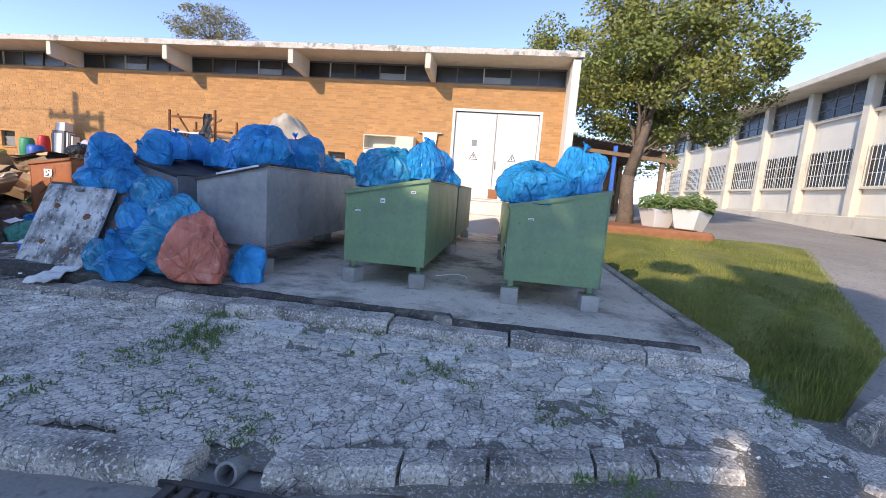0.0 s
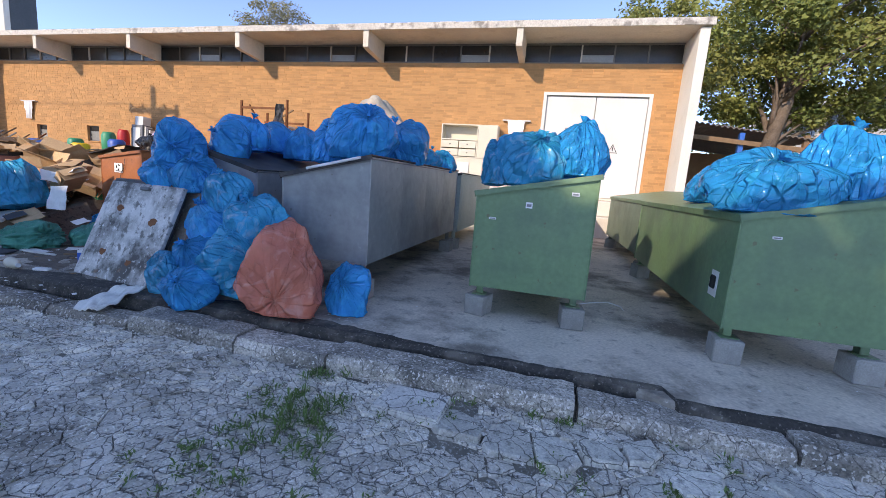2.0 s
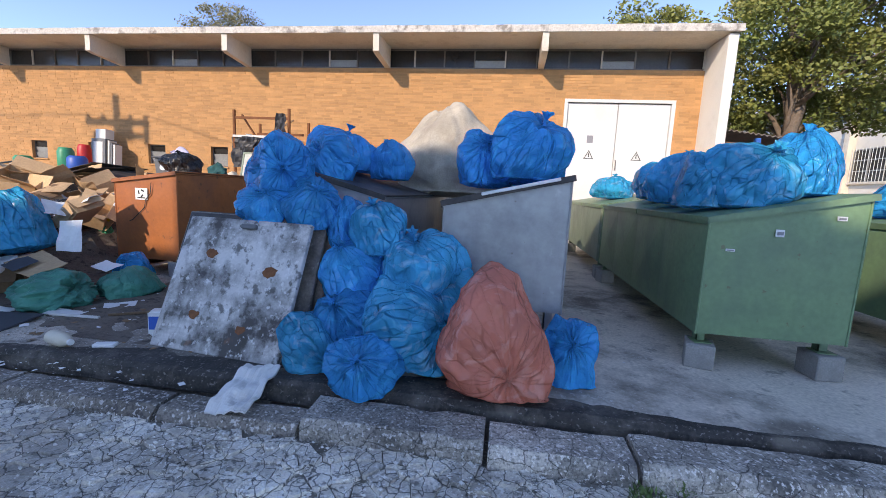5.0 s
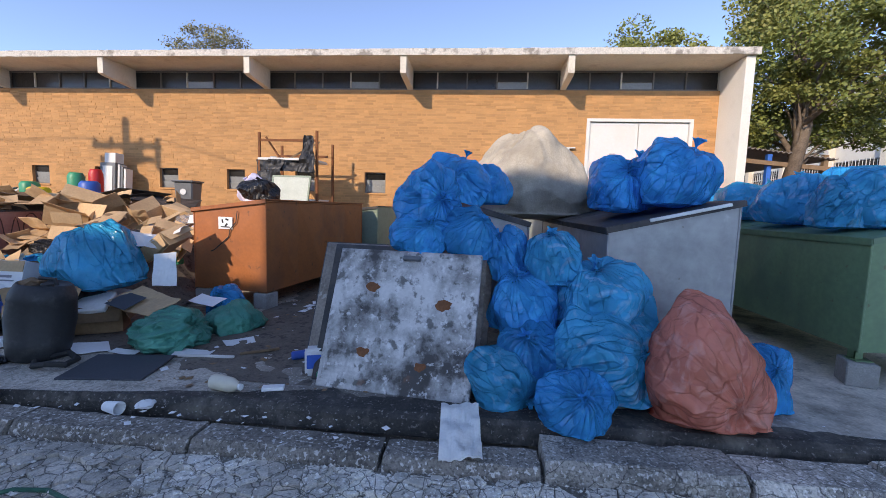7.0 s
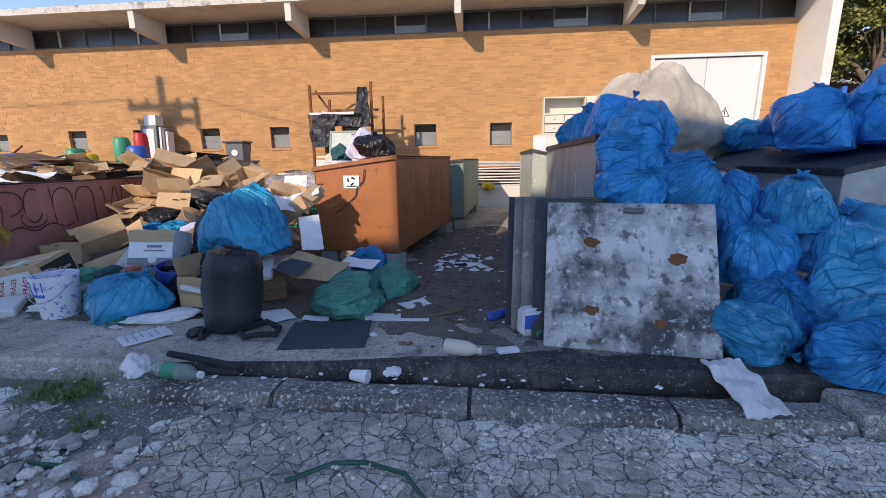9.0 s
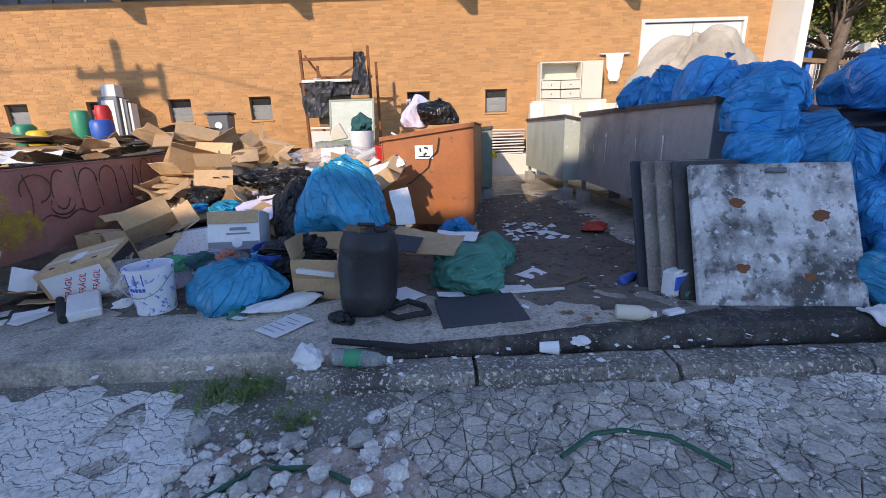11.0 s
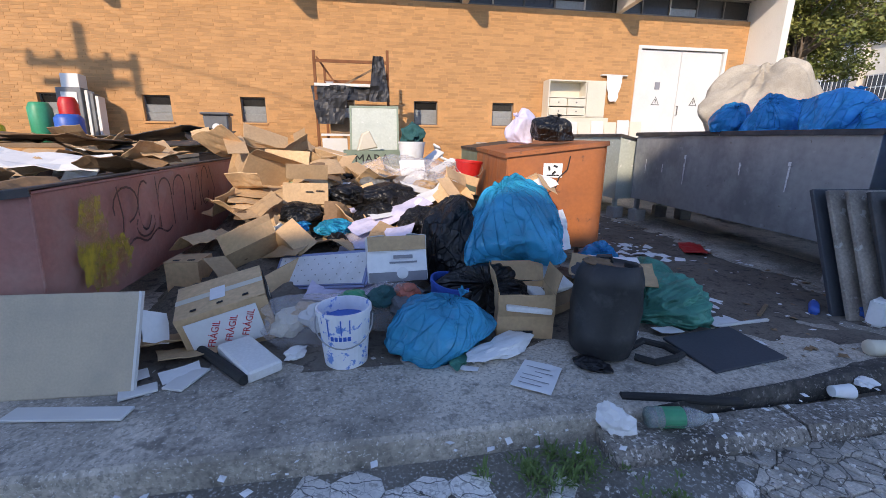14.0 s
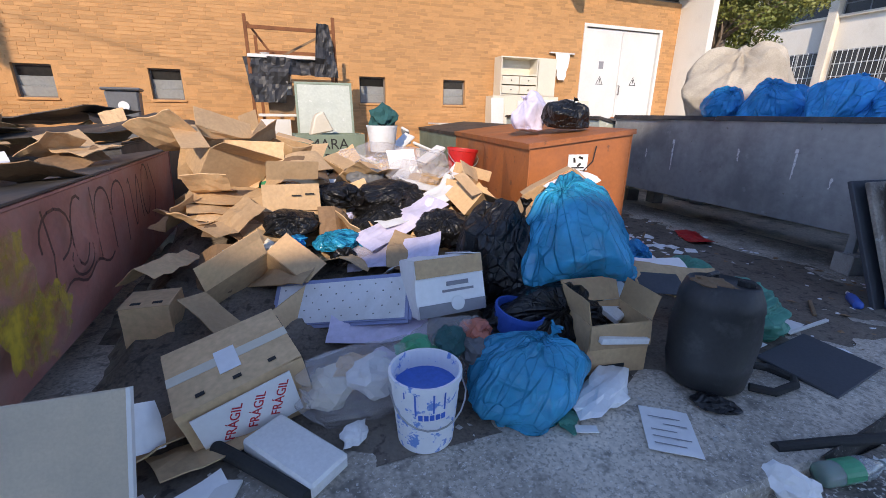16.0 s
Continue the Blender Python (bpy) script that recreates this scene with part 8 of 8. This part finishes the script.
# wheelie bin on a crate
cr = part("crate", box(-0.4, 0.4, -0.35, 0.35, 0, 0.86, 0.01), M["wood"])
cr.matrix_basis = pose(-12.7, 12.4, 0.25)
tagged(cr, "dark wooden crate against the wall strip", "crate")
wbn = thing("wheelie_bin", pose(-12.7, 12.4, 1.114, 0, 0, 8), "grey plastic wheelie bin with a recycling mark", "wheelie bin")
bm = bmesh.new()
add_box(bm, -0.24, 0.24, -0.26, 0.26, 0.0, 0.85, 0.03)
for v in bm.verts:
    v.co.x *= 0.8 + 0.24 * v.co.z
    v.co.y *= 0.8 + 0.24 * v.co.z
part("body", bm, M["grey_plastic"], wbn)
part("lid", box(-0.28, 0.28, -0.31, 0.3, 0.852, 0.9, 0.02), M["grey_plastic"], wbn)
part("handle", tube([(-0.2, 0.33, 0.84), (0.2, 0.33, 0.84)], 0.018, 8), M["grey_plastic"], wbn)
part("mark", lathe([(0.06, 0), (0.08, 0), (0.08, 0.002), (0.06, 0.002)], 20), M["paper"], wbn, m=pose(0, -0.262, 0.6, 90, 0, 0))

# cabinet, rag and boards near the gate
for i in range(8):
    _b = part("white_board", box(0, 0.36, 0, 0.03, 0, 1.28 - 0.03 * (i % 3), 0.004), M["cream"] if i % 2 else M["white_paint"])
    _b.matrix_basis = pose(-5.0 + 0.39 * i, 13.42 + 0.012 * (i % 2), 0.783, -6, 0, 0)
    tagged(_b, "pale upright board leaning on the wall", "board", "boards along the wall")
tbm = part("cabinet_support", box(-4.95, -2.95, 13.56, 13.98, 0.783, 2.11), M["cream"])
tagged(tbm, "cream cupboard carcass below the cabinet", "cupboard")
cb = thing("cabinet", pose(-4.75, 13.55, 2.114), "cream wall cabinet with drawers and an open shelf", "cabinet")
for q in ((0, 0.03, 0, 0.95), (1.62, 1.65, 0, 0.95), (0.03, 1.62, 0, 0.03), (0.03, 1.62, 0.92, 0.95), (1.06, 1.09, 0.03, 0.92), (0.03, 1.06, 0.5, 0.53)):
    part("panel", box(q[0], q[1], 0, 0.37, q[2], q[3]), M["cream"], cb)
part("back_panel", box(0.0, 1.65, 0.371, 0.4, 0.0, 0.95), M["cream"], cb)
part("door", box(1.1, 1.64, -0.02, -0.001, 0.02, 0.93, 0.004), M["cream"], cb)
for x0 in (0.04, 0.555):
    for z0 in (0.05, 0.28):
        d = part("drawer", box(x0, x0 + 0.495, -0.02, 0.3, z0, z0 + 0.2, 0.004), M["cream"], cb)
        part("knob", lathe([(0.012, 0), (0.018, 0.02), (0.001, 0.025)], 10), M["ink"], d, m=pose(x0 + 0.25, -0.02, z0 + 0.1, 90, 0, 0))


def hung_rag(x, z, label):
    rg = thing("rag", pose(x, 13.98, z), label, "rag", "rags on the wall")
    bm = sheet(0.5, 0.7, 10, 12, lambda px, py: 0.03 * math.sin(px * 22) * (0.5 - py) + 0.02 * noise.noise((px * 6, py * 6, x)), 0.005)
    for v in bm.verts:
        v.co.x *= 0.45 + 0.55 * (0.5 + v.co.y / 0.7) + 0.2 * noise.noise((v.co.y * 6, 1, x))
    part("cloth", bm, M["paper"], rg, m=pose(0, -0.04, -0.33, 90, 0, 0))
    part("bracket", box(-0.4, 0.4, -0.05, 0.052, 0.0, 0.03), M["white_paint"], rg)


hung_rag(-2.65, 3.26, "white rag hanging from a bracket on bricks")
hung_rag(-22.2, 3.3, "white cloth hanging on the far bricks")

# stack of white sheets at the back of the alley
for i in range(9):
    _b = part("white_sheet", box(-0.7, 0.7, -0.4, 0.4, 0, 0.035, 0.004), M["white_paint"])
    _b.matrix_basis = pose(-6.0 + 0.02 * (i % 3), 13.35, 0.784 + 0.075 * i, 0, 0.8 * (i % 3 - 1), 2 * (i % 4))
    tagged(_b, "white corrugated sheet in a stack", "sheet", "stacked white sheets")
wad(-6.2, 12.8, 0.7, 0.5, 0.3, 0.2, "yellow_plastic", 3, "yellow plastic rope bundle on the step", "rope_bundle", "rope", "", 0.6)

# coloured barrels, lockers and junk at the left end of the wall
lk = thing("locker", pose(-16.3, 13.3, 0.262, -4, 0, 0), "tall grey white locker frame against the wall", "locker")
part("body", box(0, 0.5, 0, 0.4, 0, 2.3, 0.01), M["grey_plastic"], lk)
part("inner_panel", box(0.1, 0.42, -0.012, -0.001, 0.3, 2.2), M["white_paint"], lk)
for i in range(3):
    part("side_board", box(0.54 + 0.1 * i, 0.6 + 0.1 * i, 0.05, 0.3, 0, 2.25 - 0.06 * i), M["white_paint"] if i != 1 else M["grey_plastic"], lk)
part("upper_box", box(0.1, 0.46, 0.05, 0.35, 2.301, 2.6, 0.006), M["white_paint"], lk)
tbl = part("work_table", box(-19.2, -14.4, 11.6, 12.85, 1.3, 1.38, 0.01), M["wood"])
tagged(tbl, "long wooden table heaped with junk", "table")
for x in (-19.0, -14.6):
    for y in (11.75, 12.7):
        _b = part("table_leg", box(x - 0.05, x + 0.05, y - 0.05, y + 0.05, 0.25, 1.299), M["wood"])
        _b.parent = tbl


def barrel(x, y, z, r, h, material, label):
    b = part("plastic_barrel", lathe([(r * 0.9, 0), (r, 0.03), (r, h * 0.85), (r * 0.8, h * 0.97), (r * 0.7, h), (0.001, h)], 20), M[material], smooth=True)
    b.matrix_basis = pose(x, y, z)
    return tagged(b, label, "barrel", "coloured barrels")


barrel(-16.0, 12.4, 1.382, 0.2, 0.78, "green_plastic", "green plastic barrel with a white label")
barrel(-15.6, 12.6, 1.382, 0.17, 0.9, "red_plastic", "red plastic barrel behind a blue one")
barrel(-15.4, 12.2, 1.382, 0.24, 0.55, "blue_plastic", "squat blue plastic barrel")
barrel(-17.2, 12.2, 1.382, 0.22, 0.5, "green_plastic", "short green plastic barrel")
barrel(-16.7, 12.0, 1.382, 0.25, 0.35, "yellow_plastic", "low yellow plastic tub")
barrel(-18.8, 12.2, 1.382, 0.4, 0.4, "blue_plastic", "wide blue plastic tub on the table")
_r = random.Random(31)
for i in range(26):
    _b = part("scrap_bar", box(-_r.uniform(0.3, 0.8), _r.uniform(0.3, 0.8), -0.02, 0.02, -0.02, 0.02), M[_r.choice(["white_paint", "rust", "wood", "grey_plastic"])])
    _b.matrix_basis = pose(_r.uniform(-22, -17.5), _r.uniform(10.5, 12.4), _r.uniform(1.38, 1.75), _r.uniform(-20, 20), _r.uniform(-40, 40), _r.uniform(0, 180))
    tagged(_b, "thin scrap bar in a tangled junk pile", "scrap", "scrap bars")
for i, q in enumerate(((-12.3, 9.3, 1.42, 1.5, 1.1, 4, -8, 12), (-13.6, 8.7, 1.46, 1.6, 1.2, -6, 5, -8), (-12.0, 10.6, 1.45, 1.4, 1.0, 8, 6, 30), (-14.8, 9.4, 1.5, 1.7, 1.2, 3, 8, 5), (-13.2, 10.8, 1.5, 1.8, 1.2, -4, -6, -15), (-16.2, 9.0, 1.42, 1.6, 1.2, 5, 3, 25), (-17.8, 9.8, 1.4, 1.8, 1.3, -3, 4, 0))):
    card_piece(*q, 800 + i, "card_dark" if i % 2 else "dark_steel", 0.08, "dark flattened sheet on the rear containers", "flattened_sheet", "sheet", "dark flattened sheets", 0.04, 0.012)
for i in range(22):
    card_piece(_r.uniform(-14.5, -11.6), _r.uniform(7.6, 11.0), _r.uniform(1.33, 1.43), _r.uniform(0.3, 0.8), _r.uniform(0.25, 0.5), _r.uniform(-30, 30), _r.uniform(-30, 30), _r.uniform(0, 360), 830 + i, "card", _r.uniform(-0.5, 0.5), "bent brown cardboard on the rear containers", wrinkle=0.03)
card_piece(-12.3, 6.4, 1.32, 1.0, 0.9, 4, 10, 20, 860, "paper", 0.12, "curled white plastic board in the red container", "plastic_board", "sheet", "", 0.05, 0.008)
for i in range(14):
    card_piece(_r.uniform(-12.4, -11.5), _r.uniform(5.0, 7.5), _r.uniform(1.25, 1.36), _r.uniform(0.2, 0.5), _r.uniform(0.2, 0.4), _r.uniform(-30, 30), _r.uniform(-30, 30), _r.uniform(0, 360), 870 + i, _r.choice(["card", "card", "card_dark", "paper"]), _r.uniform(-0.5, 0.5), "rubbish sticking out of the red container", wrinkle=0.03)
card_piece(-12.5, 5.6, 1.4, 0.25, 0.2, 10, 0, 20, 890, "yellow_plastic", 0.1, "yellow box panel in the red container", "box_panel", "cardboard")


# ---------------------------------------------------------------- bricks of the workshop wall
def bricks():
    r = random.Random(41)
    bw, bh = 0.285, 0.075
    verts, faces, near = [], [], []
    rows = int((4.84 - 0.3) / bh)
    for j in range(rows):
        z = 0.3 + j * bh
        x = WX0 + 0.02 - r.random() * bw
        while x < WX1 - 0.02:
            w = bw * (0.5 if r.random() < 0.18 else 1.0)
            x0, x1 = max(x, WX0), min(x + w - 0.008, WX1)
            x += w
            if x1 - x0 < 0.04 or any(o[0] - 0.02 < x1 and x0 < o[1] + 0.02 and o[2] - 0.05 < z + bh and z < o[3] + 0.02 for o in OPENINGS):
                continue
            y = WY + r.uniform(-0.002, 0.002)
            p = (x0, x1, y, z + 0.003, z + bh - 0.004)
            if -8.2 < x0 < -5.4 and 2.6 < z < 4.8 and len(near) < 300:
                near.append(p)
            else:
                k = len(verts)
                e = 0.004
                verts += [(x0, WY + 0.012, p[3]), (x1, WY + 0.012, p[3]), (x1, WY + 0.012, p[4]), (x0, WY + 0.012, p[4]), (x0 + e, y, p[3] + e), (x1 - e, y, p[3] + e), (x1 - e, y, p[4] - e), (x0 + e, y, p[4] - e)]
                faces += [(k + 4, k + 5, k + 6, k + 7), (k, k + 1, k + 5, k + 4), (k + 1, k + 2, k + 6, k + 5), (k + 2, k + 3, k + 7, k + 6), (k + 3, k, k + 4, k + 7)]
    me = bpy.data.meshes.new("brickwork")
    me.from_pydata(verts, [], faces)
    me.materials.append(M["brick_stuff"])
    ob = tagged(new("brickwork", me), "thin orange facing bricks in a running bond", "bricks", kind="stuff")
    shared = {}
    for x0, x1, y, z0, z1 in near:
        key = round(x1 - x0, 2)
        if key not in shared:
            w, h, e = key, bh - 0.007, 0.004
            me = bpy.data.meshes.new("brick")
            me.from_pydata([(0, 0.014, 0), (w, 0.014, 0), (w, 0.014, h), (0, 0.014, h), (e, 0, e), (w - e, 0, e), (w - e, 0, h - e), (e, 0, h - e)], [], [(4, 5, 6, 7), (0, 1, 5, 4), (1, 2, 6, 5), (2, 3, 7, 6), (3, 0, 4, 7)])
            me.materials.append(M["brick_piece"])
            shared[key] = me
        b = new("brick", shared[key])
        b.parent, b.location = wall_long, (x0, y, z0)


bricks()
